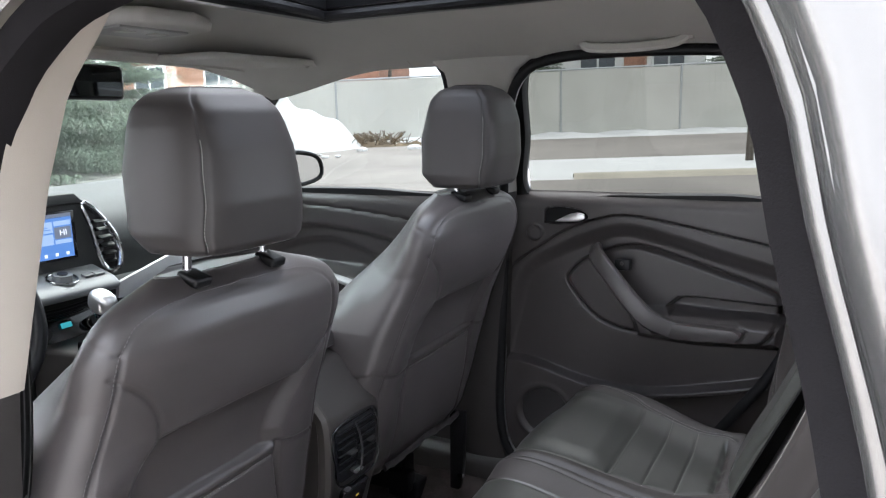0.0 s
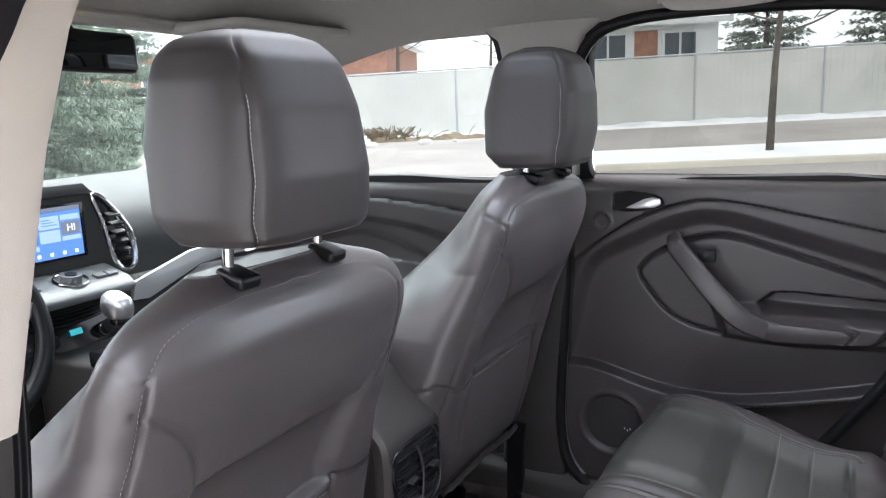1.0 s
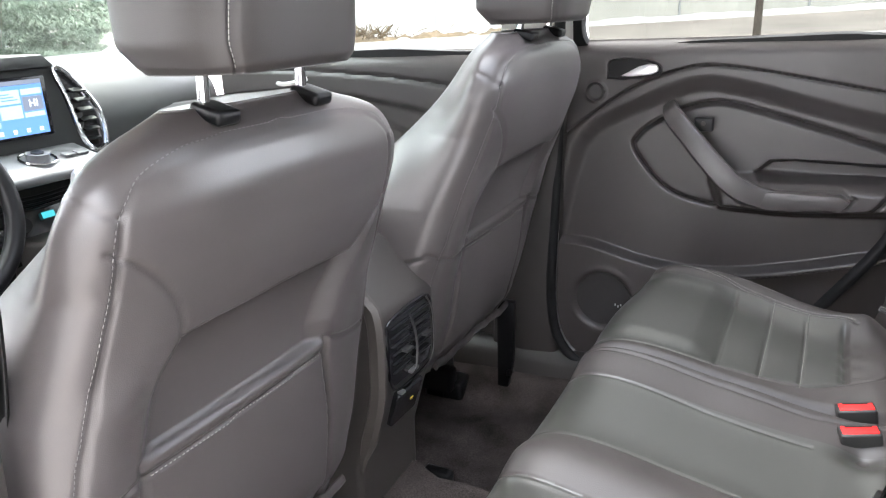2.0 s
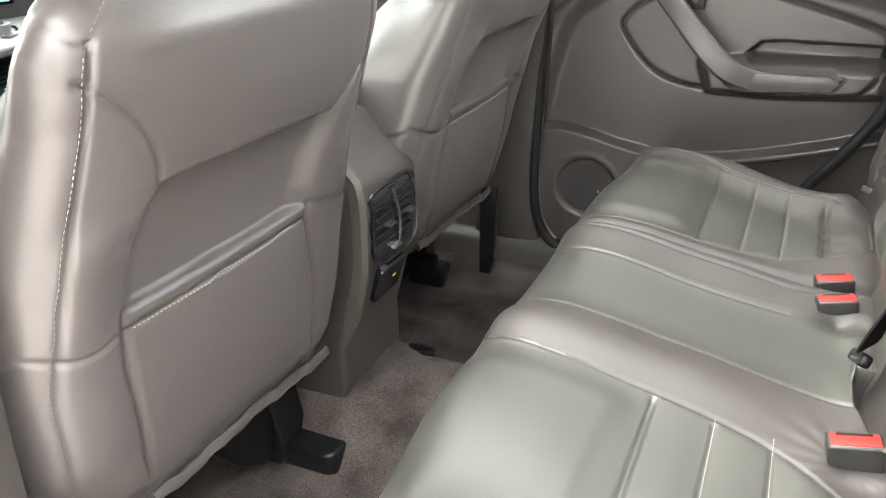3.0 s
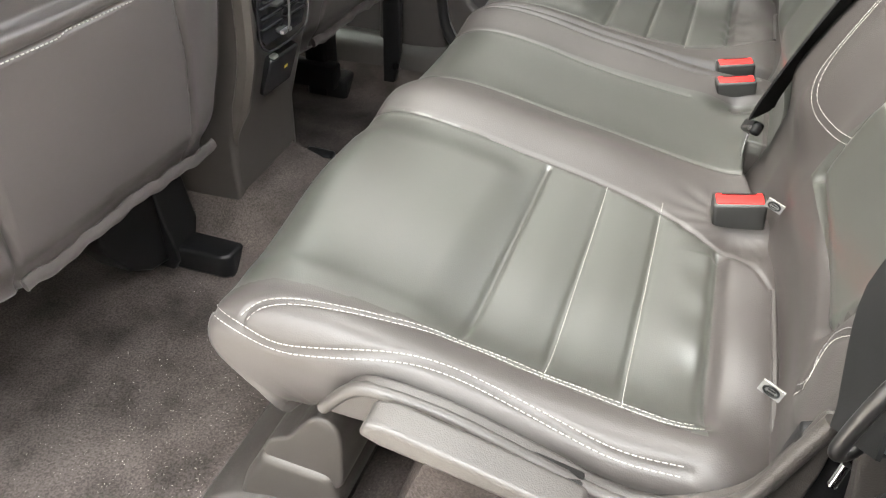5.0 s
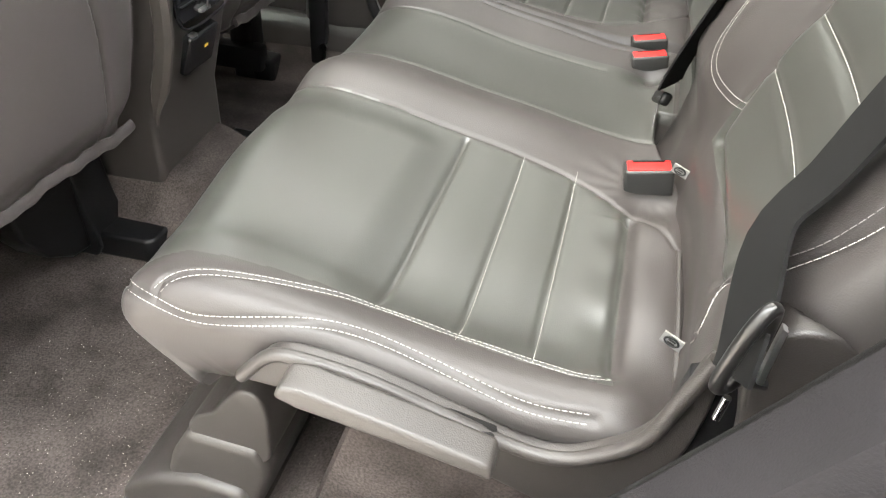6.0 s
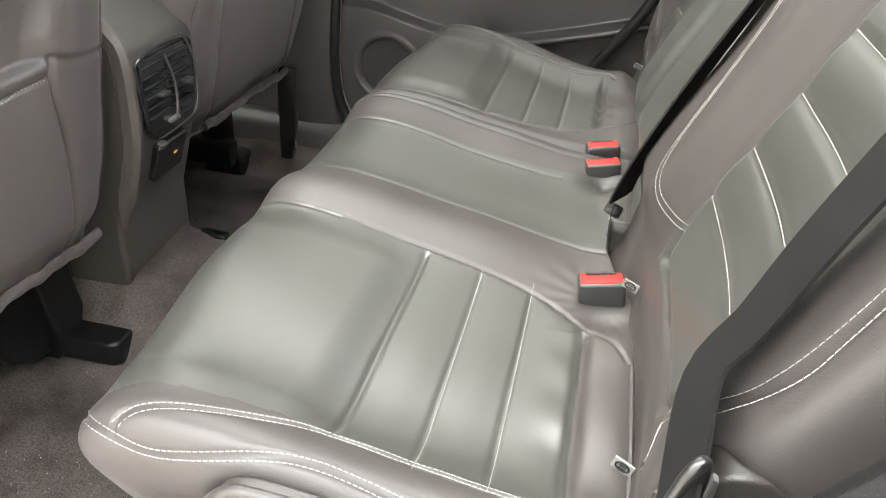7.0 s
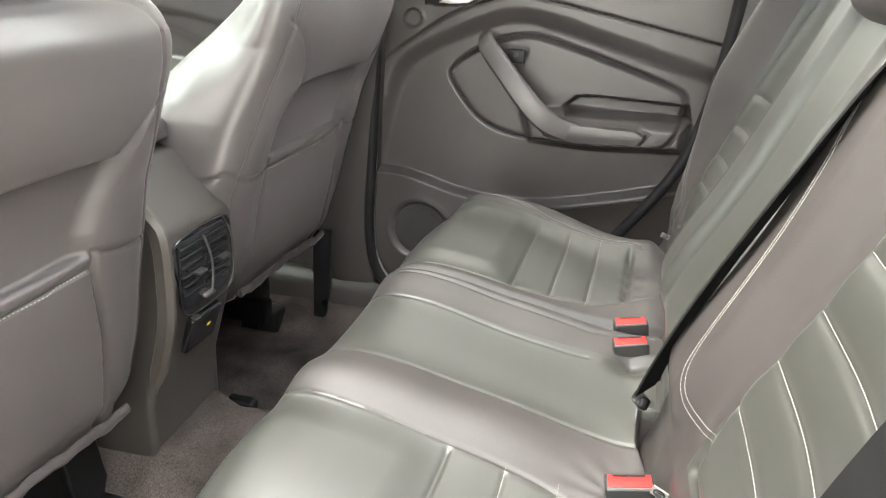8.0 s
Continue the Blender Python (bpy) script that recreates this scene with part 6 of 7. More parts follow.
for sg, yc in ((1, 0.190), (-1, -0.130)):
    ring = spline([(-1.772, yc - sg * 0.045, 1.262), (-1.760, yc - sg * 0.01, 1.235), (-1.745, yc + sg * 0.032, 1.16), (-1.735, yc + sg * 0.030, 1.09), (-1.735, yc + sg * 0.002, 1.072), (-1.748, yc - sg * 0.018, 1.10), (-1.762, yc - sg * 0.03, 1.19)], 40, True)
    ventf = part("side_vent", (ring + np.array((-0.012, 0, 0)), [tuple(range(40))]), GLOSS_BLACK, stack, "tall curved air vent", smooth=False)
    part("vent_rim", sweep(ring, circle(0.006, 8), True, up=(1, 0, 0)), CHROME, ventf, "bright rim")
    for j in range(6):
        zc = 1.10 + 0.022 * j
        yy = yc + sg * np.interp(zc, [1.07, 1.12, 1.20, 1.25], [0.006, 0.010, -0.004, -0.028])
        part("slat", rbox(-1.75, yy, zc, 0.016, 0.036, 0.004, 0.001, 1, Matrix.Rotation(radians(25), 4, "Y")), BLACK, ventf)
part("stack_ribs", joined([sweep(spline([(-1.765, -0.10, 1.005 - 0.008 * j), (-1.745, 0.03, 1.000 - 0.008 * j), (-1.765, 0.18, 1.005 - 0.008 * j)], 14), circle(0.003, 6)) for j in range(4)]), BLACK, stack)
clim = part("climate_panel", prism([(-1.79, 0.86), (-1.79, 0.985), (-1.755, 0.985), (-1.71, 0.87)], "y", -0.125, 0.185, 0.008), GLOSS_BLACK, stack, "glossy black climate panel")
CYAN = glowing("cyan_display", (0.05, 0.45, 0.50), 0.0744)
REDLIT = glowing("red_display", (0.6, 0.06, 0.04), 0.248)
rotp = Matrix.Rotation(radians(-21), 4, "Y")
for y in (-0.03, 0.115):
    part("climate_knob", sweep([(-1.742, y, 0.945), (-1.715, y, 0.955)], circle(0.017, 22), up=(0, 1, 0)), BLACK, clim)
    part("knob_ring", sweep([(-1.728 + 0.003 * math.cos(t), y + 0.0185 * math.sin(t), 0.950 + 0.0185 * math.cos(t)) for t in np.linspace(0, 2 * math.pi, 24, endpoint=False)], circle(0.0022, 6), True, up=(1, 0, 0)), CHROME, clim)
part("climate_display", rbox(-1.738, 0.042, 0.957, 0.002, 0.030, 0.014, 0.0005, 1, rotp), CYAN, clim, "cyan lit display")
for j in range(5):
    part("climate_key", rbox(-1.724, -0.02 + 0.03 * j, 0.915, 0.006, 0.022, 0.010, 0.002, 1, rotp), BLACK, clim)
part("hazard_mark", rbox(-1.719, 0.02, 0.893, 0.003, 0.05, 0.006, 0.0005, 1, rotp), REDLIT, clim)
shift = thing("gear_lever", (-1.50, 0.0, 0.93), "satin silver and black automatic gear lever", "gear lever")
part("gaiter", prism([(-1.56, -0.055), (-1.42, -0.055), (-1.42, 0.065), (-1.56, 0.065)], "z", 0.925, 0.965, 0.01), GLOSS_BLACK, shift)
part("stalk", sweep([(-1.49, 0.0, 0.95), (-1.505, -0.005, 1.03)], circle(0.010, 12)), CHROME, shift)
part("knob", pillow(-1.512, -0.008, 1.052, 0.038, 0.024, 0.030, 2.6, 18, 24, radians(20)), SATIN, shift)
part("knob_grip", pillow(-1.505, -0.008, 1.030, 0.024, 0.020, 0.022, 2.6, 14, 20), GLOSS_BLACK, shift)

# steering wheel and column
wheel = thing("steering_wheel", (-1.60, -0.335, 1.05), "black leather steering wheel with silver spokes", "steering wheel")
WM = Matrix.Translation((-1.545, -0.335, 1.075)) @ Matrix.Rotation(radians(-24), 4, "Y")
def on_wheel(p):
    return tuple(WM @ Vector(p))
ringp = [on_wheel((0, 0.183 * math.cos(t), 0.183 * math.sin(t))) for t in np.linspace(0, 2 * math.pi, 64, endpoint=False)]
part("rim", sweep(ringp, circle(0.0165, 12), True, up=(1, 0, 0.4)), BLACK, wheel)
hub = bmesh.new()
add_into(hub, rbox(0, 0, 0, 0.05, 0.16, 0.13, 0.03, 3))
bmesh.ops.transform(hub, matrix=WM @ Matrix.Translation((-0.02, 0, 0)), verts=hub.verts)
part("hub", hub, PLASTIC, wheel)
for t in (0.05, math.pi - 0.05, -math.pi / 2):
    a, b = (0.06 * math.cos(t), 0.06 * math.sin(t)), (0.176 * math.cos(t), 0.176 * math.sin(t))
    part("spoke", sweep([on_wheel((-0.008, *a)), on_wheel((0.0, *b))], strip(0.035, 0.016), up=(1, 0, 0)), SATIN, wheel, "satin silver spoke")
part("column", sweep([on_wheel((-0.04, 0, 0)), (-1.86, -0.335, 0.98)], circle(0.055, 16)), PLASTIC, wheel)

# ---- windscreen, mirror, visors, overhead console ----
tagged(part("windscreen", prism([(-1.50, 1.640), (-2.42, 1.245), (-2.42, 1.24), (-1.50, 1.635)], "y", -0.72, 0.76, 0), SCREEN_GLASS, smooth=False), "clear raked windscreen", "windscreen", kind="structure").visible_shadow = False
for sg, yo in ((-1, -0.70), (1, 0.735)):
    ap = spline([(-1.05, yo - sg * 0.055, 1.690), (-1.30, yo - sg * 0.045, 1.678), (-1.52, yo - sg * 0.03, 1.632), (-1.80, yo, 1.492), (-2.15, yo + sg * 0.01, 1.31), (-2.40, yo + sg * 0.015, 1.22)], 30)
    tagged(part("windscreen_pillar", sweep(ap, [(-0.045, -0.025), (0.035, -0.03), (0.05, 0.0), (0.03, 0.03), (-0.04, 0.03), (-0.05, 0.0)], scale=np.linspace(1.15, 0.8, 30)), HEADLINER), "light grey windscreen pillar trim", "pillar trim", kind="structure")
tagged(part("windscreen_header", sweep([(-1.52, y, 1.628 - 0.02 * (y / 0.7) ** 2) for y in np.linspace(-0.68, 0.72, 14)], strip(0.06, 0.03)), HEADLINER), "light grey header trim above the windscreen", "trim", kind="structure")
tagged(part("bonnet", prism([(-2.42, 1.10), (-2.42, 1.16), (-2.9, 1.10), (-3.3, 1.0), (-3.42, 0.75), (-3.42, 0.4), (-2.42, 0.4)], "y", -0.78, 0.82, 0.04, 3), CAR_PAINT), "silver car bonnet ahead of the windscreen", "bonnet", kind="structure")
rv = thing("rear_view_mirror", (-1.50, -0.01, 1.60), "black rear-view mirror under the headliner", "mirror")
part("housing", rbox(-1.505, -0.020, 1.560, 0.036, 0.250, 0.080, 0.024, 4, Matrix.Rotation(radians(6), 4, "Z")), BLACK, rv)
part("glass", rbox(-1.486, -0.022, 1.560, 0.003, 0.228, 0.064, 0.0012, 2, Matrix.Rotation(radians(6), 4, "Z")), DARK_MIRROR, rv, "mirror glass coloured dark to stand for a dark reflection")
part("stem", sweep([(-1.52, -0.01, 1.57), (-1.56, -0.01, 1.61)], circle(0.012, 10)), BLACK, rv)
ohc = thing("overhead_console", (-1.36, -0.03, 1.61), "light grey overhead console with buttons and map lights", "overhead console")
part("pod", prism([(-1.52, -0.16), (-1.49, -0.185), (-1.24, -0.15), (-1.17, -0.10), (-1.16, 0.02), (-1.20, 0.10), (-1.49, 0.155), (-1.52, 0.13)], "z", 1.653, 1.684, 0.015, 4), HEADLINER, ohc)
part("button_plate", rbox(-1.30, -0.02, 1.652, 0.13, 0.17, 0.008, 0.003), material("grey_button_plate", (0.22, 0.215, 0.205), 0.6, vary=0.05), ohc)
for y in (-0.06, 0.02):
    part("button", rbox(-1.28, y, 1.6475, 0.03, 0.035, 0.004, 0.0015), HEADLINER, ohc)
part("map_light", rbox(-1.46, -0.07, 1.651, 0.03, 0.035, 0.006, 0.002), glowing("amber_lamp", (1.0, 0.55, 0.08), 1.6), ohc, "small amber lit lamp")
for sg, yc in ((1, 0.40), (-1, -0.36)):
    vis = thing("sun_visor", (-1.40, yc, 1.60), "folded light grey sun visor", "sun visor", "sun visors")
    part("flap", prism([(-1.50, yc - 0.205), (-1.335, yc - 0.19), (-1.315, yc - 0.16), (-1.305, yc + 0.17), (-1.33, yc + 0.205), (-1.50, yc + 0.205)], "z", 1.612, 1.630, 0.008, 3), HEADLINER, vis)
    part("hinge", sweep([(-1.33, yc + sg * 0.17, 1.617), (-1.33, yc + sg * 0.235, 1.625)], circle(0.010, 10)), HEADLINER, vis)
gh = thing("grab_handle", (-0.44, 0.64, 1.64), "folded grey grab handle on the headliner edge", "grab handle")
part("bar", sweep(spline([(-0.56, 0.640, 1.634), (-0.535, 0.618, 1.616), (-0.44, 0.612, 1.610), (-0.345, 0.618, 1.616), (-0.32, 0.640, 1.634)], 24), strip(0.022, 0.014), up=(0, -1, 0.3)), HEADLINER, gh)
for x in (-0.56, -0.32):
    part("hinge_cap", rbox(x, 0.642, 1.630, 0.03, 0.03, 0.018, 0.006), HEADLINER, gh)
dome = thing("reading_lamp", (-0.19, 0.60, 1.655), "small lit round reading lamp in the headliner", "lamp")
part("lens", pillow(-0.190, 0.60, 1.648, 0.020, 0.020, 0.008, 2.2, 12, 24), glowing("lamp_lens", (1.0, 0.93, 0.75), 5.0), dome)
part("bezel", sweep([(-0.190 + 0.024 * math.cos(t), 0.60 + 0.024 * math.sin(t), 1.648) for t in np.linspace(0, 2 * math.pi, 28, endpoint=False)], circle(0.004, 6), True), HEADLINER, dome)
# driver belt hanging by the near pillar
dbelt = thing("seat_belt", (-0.86, -0.62, 0.60), "black front seat belt hanging beside the near pillar", "seat belt", "front seat belts")
part("webbing", ribbon([(-0.835, -0.600, 1.30), (-0.86, -0.600, 1.10), (-0.90, -0.610, 0.90), (-0.93, -0.62, 0.62)], 0.046, 0.0016, ((1, 0, 0), (1, 0, 0))), WEBBING, dbelt)


# ---- outdoors ----
SNOW = material("old_snow", (0.73, 0.73, 0.72), 0.85, vary=0.06, scale=1.5, bump=0.8, bump_scale=14, spec=0.2, fine_vary=0.05)
ROAD = material("salt_stained_asphalt", (0.29, 0.265, 0.24), 0.8, vary=0.25, scale=0.5, bump=0.6, bump_scale=60, fine_vary=0.15)
DIRT = material("winter_grass_and_dirt", (0.16, 0.12, 0.075), 0.95, vary=0.4, scale=3, bump=1.0, bump_scale=30, fine_vary=0.3)
KERB = material("pale_concrete", (0.48, 0.44, 0.36), 0.85, vary=0.12, scale=2, bump=0.5, bump_scale=80)
FENCE = material("white_privacy_slat_mesh", (0.60, 0.59, 0.54), 0.6, vary=0.08, scale=1.2, bump=0.4, bump_scale=40)
GALV = material("galvanised_steel", (0.45, 0.46, 0.47), 0.45, metal=0.6, vary=0.1, scale=10)
BARK = material("grey_bark", (0.10, 0.085, 0.07), 0.9, vary=0.35, scale=14, bump=1.0, bump_scale=60)
NEEDLES = material("blue_spruce_needles", (0.060, 0.085, 0.055), 0.75, vary=0.5, scale=2.0, tint=(0.20, 0.235, 0.175))
BRICK = material("orange_brick", (0.30, 0.155, 0.105), 0.85, vary=0.2, scale=3, bump=0.6, bump_scale=30, fine_vary=0.2)
SIDING = material("pale_siding", (0.62, 0.62, 0.60), 0.7, vary=0.05, scale=2)
PANE_DARK = material("dark_house_pane", (0.05, 0.06, 0.07), 0.1, vary=0.2)
SLOPE = 0.046


def ground_z(x, y):
    return SLOPE * np.maximum(y, 0)


xs = np.concatenate([np.linspace(-400, -60, 12), np.linspace(-50, 40, 70), np.linspace(60, 400, 12)])
ys = np.concatenate([np.linspace(-400, -30, 10), np.linspace(-20, 50, 90), np.linspace(60, 400, 12)])
X, Y = np.meshgrid(xs, ys, indexing="ij")
Z = np.where(Y < 50, ground_z(X, Y), ground_z(X, 50 + 0 * Y))
tagged(part("ground", sheet(X, Y, Z - 0.03), SNOW), "snow-covered ground reaching to the horizon", "ground", kind="structure")
F0, FD = np.array((-0.9, 21.4)), np.array((-0.937, -0.349))


def fpt(u, v, h=0.0):
    """A point u along the fence (towards the car's front) and v in front of it, on the ground."""
    p = F0 + FD * u + np.array((FD[1], -FD[0])) * -v
    return np.array((p[0], p[1], SLOPE * max(p[1], 0) + h))


def strip_on_ground(name, u0, u1, v0, v1, h, mat, label, category, n=60, k=60, rough=0.0):
    U, V = np.meshgrid(np.linspace(u0, u1, n), np.linspace(0, 1, k), indexing="ij")
    v0a = v0 + 0 * U if np.isscalar(v0) else np.interp(U, *v0)
    v1a = v1 + 0 * U if np.isscalar(v1) else np.interp(U, *v1)
    VV = v0a + (v1a - v0a) * V
    px = F0[0] + FD[0] * U + FD[1] * -VV
    py = F0[1] + FD[1] * U + FD[0] * VV
    wob = rough * (np.sin(3.1 * U + 1.7 * VV) + np.sin(7.3 * U - 2.1 * VV + 1) + np.sin(13.7 * U + 5 * VV)) / 3
    span = np.abs(v1a - v0a)
    edge = smooth(V * span / 0.3) * smooth((1 - V) * span / 0.3)
    return tagged(part(name, sheet(px, py, SLOPE * np.maximum(py, 0) + (h + wob) * edge - 0.05 * (1 - edge)), mat), label, category, kind="structure")


strip_on_ground("road", -60, 70, 1.0, 6.5, 0.0, ROAD, "damp brown-grey asphalt road along the fence", "road")
strip_on_ground("snow_verge", -60, 60, -0.4, ([-60, 6, 9, 12, 60], [1.25, 1.25, 1.0, 0.7, 0.7]), 0.06, SNOW, "lumpy ploughed snow along the fence foot", "snow", 200, 14, 0.07)
strip_on_ground("lot", -60, 80, 9.4, 32, 0.0, ROAD, "damp asphalt car park with melting snow", "car park")
strip_on_ground("lot_entry", 7.5, 60, 5.4, 9.8, 0.004, ROAD, "damp asphalt entry joining road and car park", "car park")
strip_on_ground("kerb", -60, 6.6, 9.2, 9.9, 0.07, KERB, "pale concrete kerb edging the snow strip", "kerb")
strip_on_ground("dirt_verge", 8, 22, 0.9, 2.2, 0.05, DIRT, "brown dead grass and dirt by the road", "verge", 80, 12, 0.12)

# fence: posts, top rail and slatted mesh bays
fence = thing("fence", tuple(fpt(0, 0)), "tall white slatted chain-link fence on grey posts", "fence")
H_F = 1.85
for i in range(-7, 14):
    u = 0.05 + 3.3 * i
    a = fpt(u, 0.0)
    part("post", sweep([a, a + np.array((0, 0, H_F))], circle(0.035, 8)), GALV, fence)
    b = fpt(u + 3.3, 0.0)
    bm = bmesh.new()
    n2 = 44
    for j in range(n2):
        s0, s1 = (j + 0.005) / n2, (j + 0.995) / n2
        p, q = a + (b - a) * s0, a + (b - a) * s1
        out = np.array((FD[1], -FD[0], 0)) * (0.006 if j % 2 else 0.0) * -1
        vs = [bm.verts.new(tuple(c)) for c in (p + out + (0, 0, -0.02), q + out + (0, 0, -0.02), q + out + (0, 0, H_F - 0.06), p + out + (0, 0, H_F - 0.06))]
        bm.faces.new(vs)
    part("slat_bay", bm, FENCE, fence, smooth=False)
    part("rail", sweep([a + np.array((0, 0, H_F - 0.02)), b + np.array((0, 0, H_F - 0.02))], circle(0.03, 6)), GALV, fence)


def limb(path, r0, r1, k=7):
    p = spline(path, 10)
    return sweep(p, circle(1.0, k), scale=np.linspace(r0, r1, 10))


def spruce(at, h, r, seed, label):
    rng = random.Random(seed)
    e = thing("spruce_tree", at, label, "tree", "spruce trees")
    part("trunk", limb([(at[0], at[1], at[2] - 0.1), (at[0] + 0.05, at[1], at[2] + h * 0.5), (at[0], at[1], at[2] + h)], 0.16, 0.02), BARK, e)
    v, f = [], []
    def leafy(c, d, L, w):
        """One drooping spray: a kinked, ragged blade."""
        o = len(v)
        s = Vector((-d.y, d.x, 0))
        s = s.normalized() if s.length > 1e-3 else Vector((1, 0, 0))
        tip = c + d * L + Vector((0, 0, -0.18 * L))
        m = c + d * L * 0.5 + Vector((0, 0, rng.uniform(0.0, 0.05)))
        v.extend([tuple(c), tuple(m + s * w), tuple(tip), tuple(m - s * w), tuple(m + Vector((0, 0, w * 0.9)))])
        f.extend([(o, o + 1, o + 4), (o + 1, o + 2, o + 4), (o + 2, o + 3, o + 4), (o + 3, o, o + 4)])
    levels = int(h / 0.20)
    for i in range(levels):
        t = (i + rng.random()) / levels
        z = at[2] + 0.05 + t * h
        rad = r * (1 - t) ** 0.85 * rng.uniform(0.8, 1.12) + 0.1
        nb = max(5, int(15 * (1 - t) + 4))
        for j in range(nb):
            a = rng.uniform(0, 2 * math.pi)
            d = Vector((math.cos(a), math.sin(a), 0))
            L = rad * rng.uniform(0.7, 1.05)
            ns = max(5, int(L / 0.11))
            for q in range(ns):
                s = (q + rng.random()) / ns
                if s < 0.25:
                    continue
                c = Vector((at[0], at[1], z)) + d * L * s + Vector((0, 0, -0.22 * L * s + 0.14 * L * s * s))
                for k2 in (-1, 1, 0):
                    dd = d.copy()
                    dd.rotate(Euler((0, 0, k2 * rng.uniform(0.5, 1.2))))
                    dd.z = rng.uniform(-0.25, 0.3)
                    leafy(c + Vector((rng.uniform(-.04, .04), rng.uniform(-.04, .04), rng.uniform(-.06, .06))), dd, rng.uniform(0.13, 0.30), rng.uniform(0.025, 0.05))
    crown = part("crown", (v, f), NEEDLES, e, smooth=False)
    return e


gz = lambda x, y: float(SLOPE * max(y, 0))
for x, y, h, r, s in ((-15.5, 8.2, 9.0, 3.2, 1), (-17.5, 11.6, 8.0, 2.6, 2), (-14.5, 4.4, 9.0, 3.0, 3)):
    spruce((x, y, gz(x, y)), h, r, s, "dense blue-green spruce growing beside the car park")
for x, y, h, r, s in ((-11.5, 27.0, 5.5, 2.2, 5), (-3.2, 29.0, 6.0, 2.4, 6), (0.6, 28.5, 5.2, 2.2, 7)):
    spruce((x, y, gz(x, y)), h, r, s, "dark spruce behind the fence dusted with snow")


def bare_tree(at, h, seed, label, r0=0.075):
    rng = random.Random(seed)
    e = thing("bare_tree", at, label, "tree", "bare trees")
    base = Vector(at)
    part("trunk", limb([base - Vector((0, 0, 0.1)), base + Vector((0.03, 0, h * 0.3)), base + Vector((0.10, 0.02, h * 0.62)), base + Vector((0.06, 0, h))], r0, 0.015), BARK, e)
    geos = []
    def grow(p, d, L, r, depth):
        q = p + d * L * 0.5 + Vector((rng.uniform(-.08, .08), rng.uniform(-.08, .08), 0)) * L
        t = p + d * L + Vector((0, 0, 0.10 * L))
        geos.append(limb([p, q, t], r, r * 0.45, 5))
        if depth:
            for _ in range(4):
                s = rng.uniform(0.3, 0.95)
                nd = d + Vector((rng.uniform(-.8, .8), rng.uniform(-.8, .8), rng.uniform(-.25, .6)))
                grow(p + (t - p) * s, nd.normalized(), L * rng.uniform(0.4, 0.62), r * 0.5, depth - 1)
    for i in range(11):
        t = 0.42 + 0.05 * i
        a = i * 2.4 + rng.random()
        d = Vector((math.cos(a), math.sin(a), rng.uniform(0.1, 0.5))).normalized()
        grow(base + Vector((0.05, 0, h * t)), d, rng.uniform(0.9, 1.5) * (1.35 - t), 0.028 * (1.3 - t), 2)
    part("branches", joined(geos), BARK, e)
    return e


bare_tree((-1.47, 13.2, gz(0, 13.2)), 4.6, 11, "slim bare street tree standing in the snow strip")
bare_tree((-17.0, 25.5, gz(0, 25.5)), 6.5, 12, "bare tree behind the fence", 0.12)
bare_tree((-22.0, 22.0, gz(0, 22.0)), 7.0, 13, "bare tree behind the fence", 0.12)
bare_tree((-13.2, 26.5, gz(0, 26.5)), 6.0, 14, "bare tree behind the fence", 0.10)
bare_tree((-31.0, 19.0, gz(0, 19.0)), 8.0, 15, "bare tree far behind the spruces", 0.14)


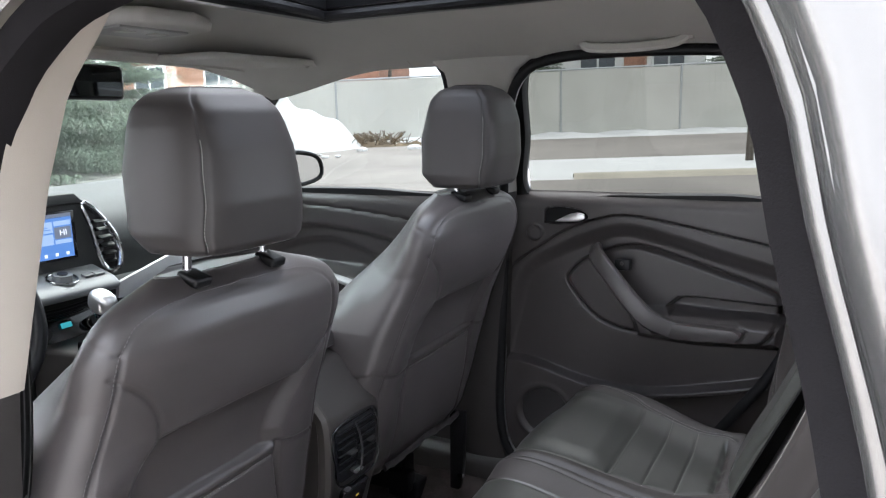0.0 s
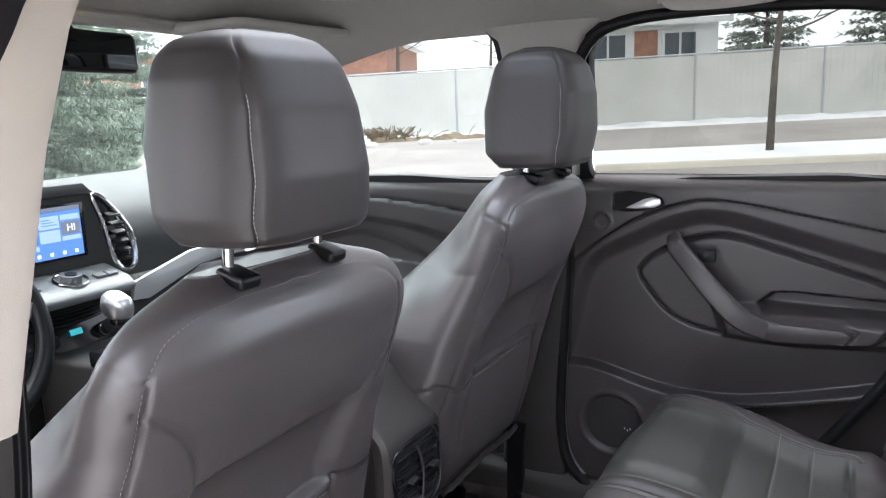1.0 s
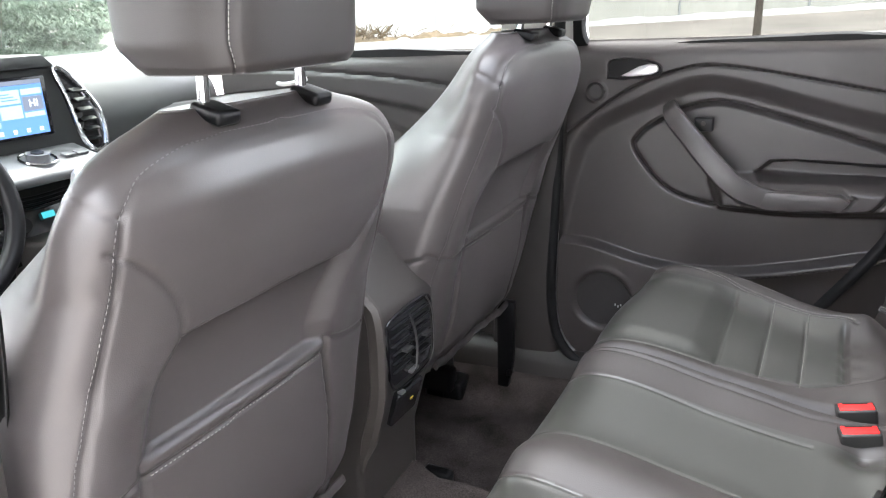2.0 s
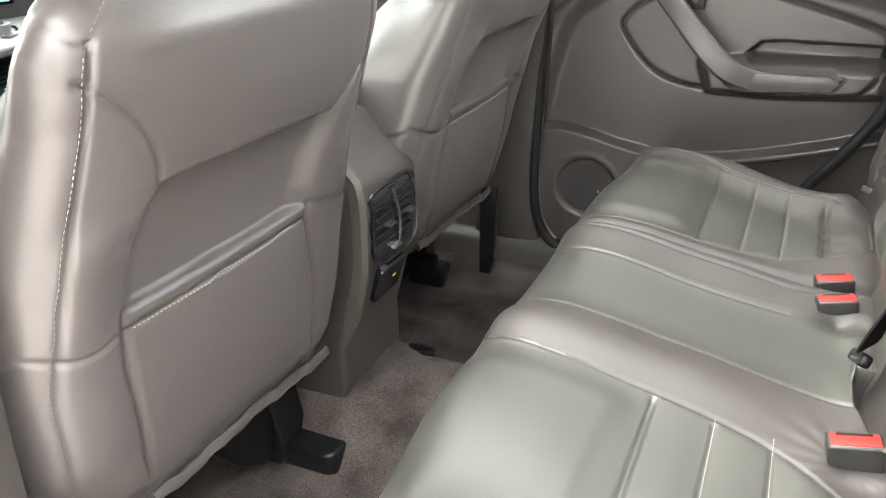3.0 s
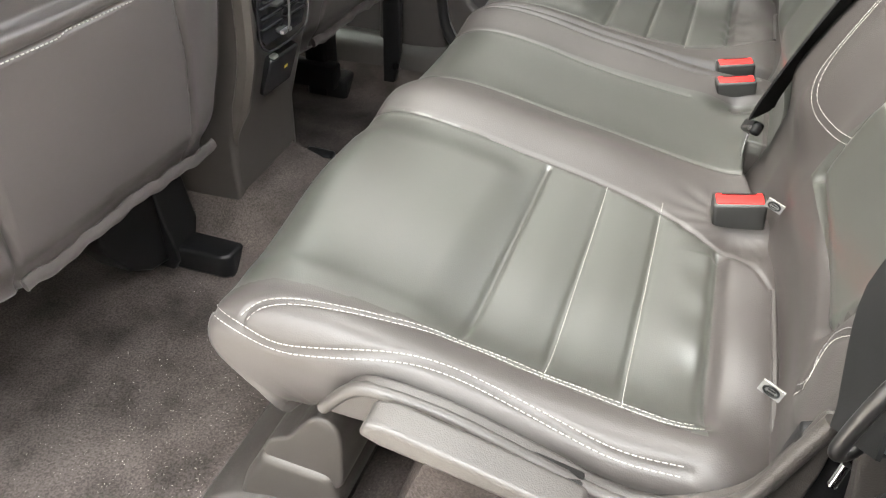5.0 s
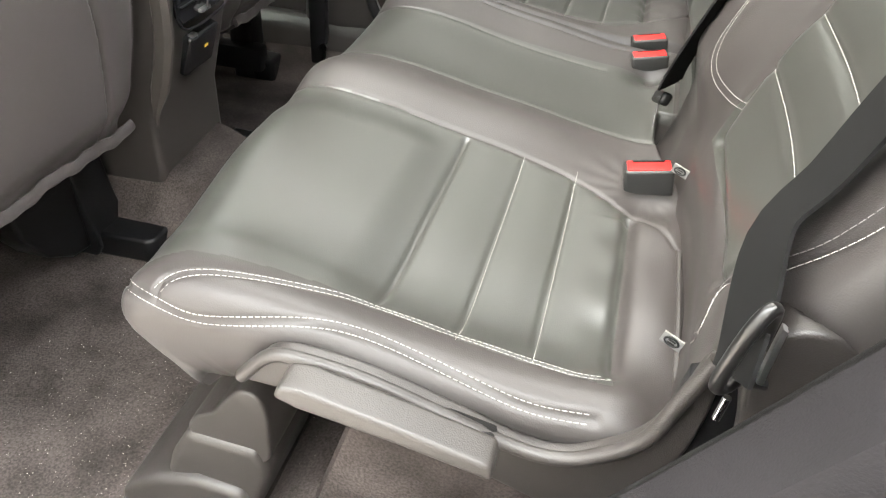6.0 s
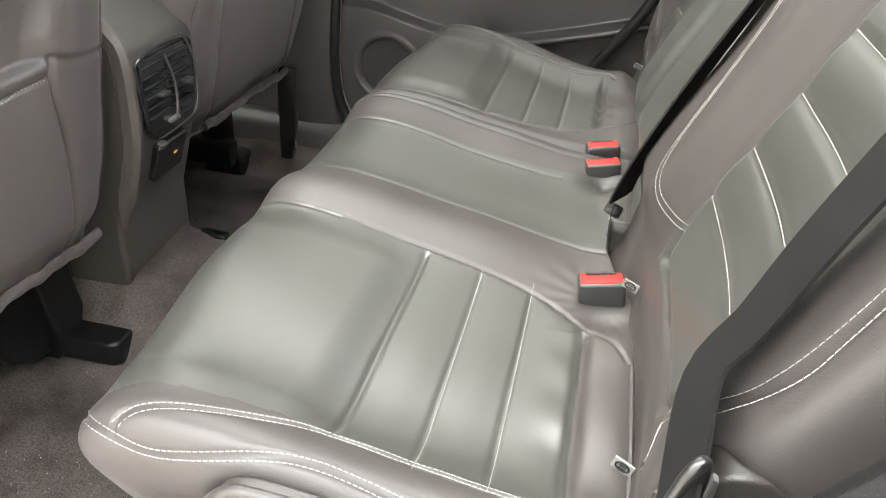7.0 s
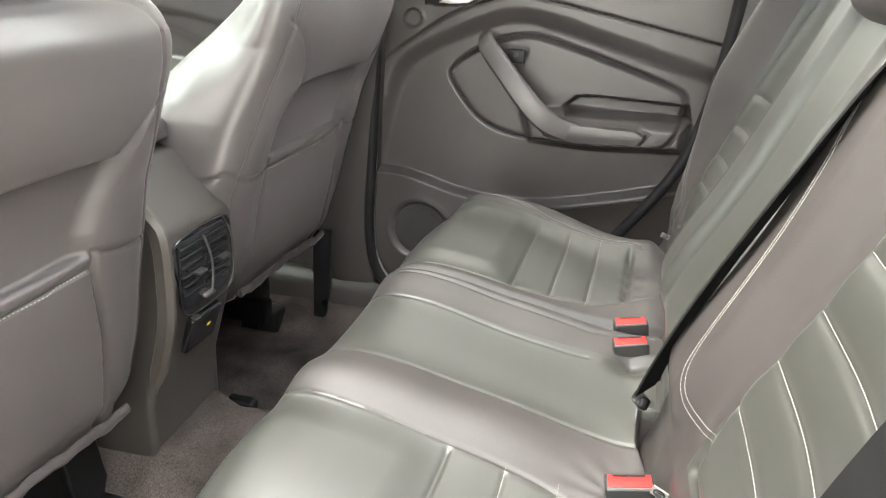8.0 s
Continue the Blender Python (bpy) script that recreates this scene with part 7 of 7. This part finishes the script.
def house(u, v, w, d, hgt, label, mat, openings):
    """A low house behind the fence; openings as rows (kind, centre along the wall, sill height, width, height)."""
    a = fpt(u, -v)
    e = thing("house", tuple(a), label, "house", "houses behind the fence")
    X2, Y2 = np.array((-FD[0], -FD[1], 0)), np.array((FD[1], -FD[0], 0))
    def put(p):
        return tuple(a + X2 * p[0] + Y2 * p[1] + np.array((0, 0, p[2])))
    def block(x0, x1, y0, y1, z0, z1):
        bm = bmesh.new()
        vs = [bm.verts.new(put(p)) for p in ((x0, y0, z0), (x1, y0, z0), (x1, y1, z0), (x0, y1, z0), (x0, y0, z1), (x1, y0, z1), (x1, y1, z1), (x0, y1, z1))]
        for q in ((3, 2, 1, 0), (4, 5, 6, 7), (0, 1, 5, 4), (1, 2, 6, 5), (2, 3, 7, 6), (3, 0, 4, 7)):
            bm.faces.new([vs[i] for i in q])
        return bm
    part("wall", block(-w / 2, w / 2, 0, d, -0.3, hgt), mat, e, smooth=False)
    bm = bmesh.new()
    o = 0.5
    vs = [bm.verts.new(put(p)) for p in ((-w / 2 - o, -o, hgt), (w / 2 + o, -o, hgt), (w / 2 + o, d + o, hgt), (-w / 2 - o, d + o, hgt), (-w / 2 - o, d / 2, hgt + 1.7), (w / 2 + o, d / 2, hgt + 1.7))]
    for q in ((0, 1, 5, 4), (2, 3, 4, 5), (0, 4, 3), (1, 2, 5), (3, 2, 1, 0)):
        bm.faces.new([vs[i] for i in q])
    part("roof", bm, SNOW, e, "snow-covered roof", smooth=False)
    part("fascia", block(-w / 2 - o, w / 2 + o, -o - 0.03, -o, hgt - 0.22, hgt + 0.02), SIDING, e, smooth=False)
    for kind, c, s, ww, hh in openings:
        if kind == "window":
            win = part("window", block(c - ww / 2, c + ww / 2, -0.08, 0.0, s, s + hh), SIDING, e, "white-framed window", smooth=False)
            half = (ww - 0.30) / 2
            for sg in (-1, 1):
                cc = c + sg * (half / 2 + 0.05)
                part("pane", block(cc - half / 2, cc + half / 2, -0.10, -0.081, s + 0.1, s + hh - 0.1), PANE_DARK, win, smooth=False)
        elif kind == "door":
            part("door", block(c - ww / 2, c + ww / 2, -0.06, 0.0, s, s + hh), BRICK, e, "orange-red door", smooth=False)
        else:
            part("siding_panel", block(c - ww / 2, c + ww / 2, -0.04, 0.0, s, s + hh), SIDING if kind == "siding" else BRICK, e, smooth=False)
    return e


house(4.6, 13.0, 9.0, 7.0, 3.6, "pale house with white windows and an orange brick bay", SIDING, [("window", -0.2, 1.9, 1.7, 1.25), ("brick", 1.45, 0.2, 1.0, 3.0), ("window", 2.9, 1.9, 1.5, 1.25), ("window", -3.4, 1.9, 1.5, 1.25)])
house(20.0, 9.0, 12.0, 7.0, 3.4, "orange brick house with white windows behind the fence", BRICK, [("window", -4.2, 1.5, 1.5, 1.4), ("window", -1.0, 1.5, 1.4, 1.4), ("siding", 1.0, 0.2, 1.2, 3.0), ("window", 3.2, 1.5, 1.5, 1.4)])
house(36.0, 10.0, 12.0, 7.0, 3.4, "orange brick house with a snowy roof behind the fence", BRICK, [("window", -3.6, 1.5, 1.5, 1.4), ("window", 0.4, 1.5, 1.5, 1.4), ("siding", 3.2, 0.2, 1.2, 3.0)])

# ploughed snow heap by the entry
rng = np.random.default_rng(3)
hc = fpt(14.2, 1.7)
U, V = np.meshgrid(np.linspace(-1, 1, 70), np.linspace(-1, 1, 70), indexing="ij")
rr = np.hypot(U, V)
bump = np.zeros(U.shape)
for _ in range(60):
    a, b, s = rng.uniform(-1, 1), rng.uniform(-1, 1), rng.uniform(0.05, 0.16)
    bump += rng.uniform(-0.03, 0.16) * np.exp(-((U - a) ** 2 + (V - b) ** 2) / s ** 2)
heap = np.maximum(0, 1 - rr ** 2) * (1.12 + bump * 1.6)
px, py = hc[0] + 2.2 * U, hc[1] + 1.8 * V
tagged(part("snow_heap", sheet(px, py, SLOPE * py - 0.02 + heap), SNOW), "dirty ploughed snow heap with clods", "snow heap")
# dead brush clinging to the heap and the fence foot
tw = []
for _ in range(260):
    u, v = rng.normal(12.2, 0.8), abs(rng.normal(1.2, 0.4))
    p = fpt(u, v, 0.02)
    d = np.array((rng.normal(0, 0.25), rng.normal(0, 0.25), rng.uniform(0.05, 0.35)))
    tw.append(sweep([p, p + d * 0.6 + (0, 0, 0.03), p + d], circle(0.012, 4)))
tagged(part("dead_brush", joined(tw), DIRT), "low tangle of brown dead brush by the fence", "brush", kind="stuff")
ch = []
for _ in range(26):
    u, v = rng.uniform(8, 20), rng.uniform(2.0, 6.0)
    p = fpt(u, v, 0.03)
    s = rng.uniform(0.05, 0.20)
    ch.append(pillow(p[0], p[1], p[2], s, s * rng.uniform(0.6, 1.4), s * 0.5, 2.2, 5, 7))
tagged(part("snow_clods", joined(ch), SNOW), "scattered snow clods on the wet asphalt", "snow", kind="stuff")

# grit trodden into the carpet by the open door
gr = []
for _ in range(1100):
    x, y = rng.normal(-0.70, 0.11), rng.normal(-0.44, 0.10)
    if rng.random() < 0.3:
        x, y = rng.uniform(-0.95, -0.42), rng.uniform(-0.66, -0.15)
    z = float(height_floor(np.array(x), np.array(y))) + 0.001
    s = rng.uniform(0.0002, 0.0007) * (1.5 if rng.random() < 0.06 else 1)
    gr.append(([(x - s, y, z), (x, y - s, z), (x + s, y, z), (x, y + s, z), (x, y, z + s)], [(0, 1, 4), (1, 2, 4), (2, 3, 4), (3, 0, 4)]))
tagged(part("grit", joined(gr), material("pale_grit", (0.30, 0.28, 0.25), 0.8, vary=0.3, scale=90)), "pale specks of grit on the carpet", "grit", kind="stuff")

# unseen wall, added to keep low sky light off the open-door side
tagged(part("light_block_wall", rbox(-10.0, -2.75, 1.7, 30, 0.3, 3.8, 0.02), material("unseen_grey_wall", (0.42, 0.41, 0.395), 0.8, vary=0.1, scale=0.8, bump=0.5, bump_scale=30)), "added unseen grey wall that holds sky light back from the open door", "wall", kind="structure")
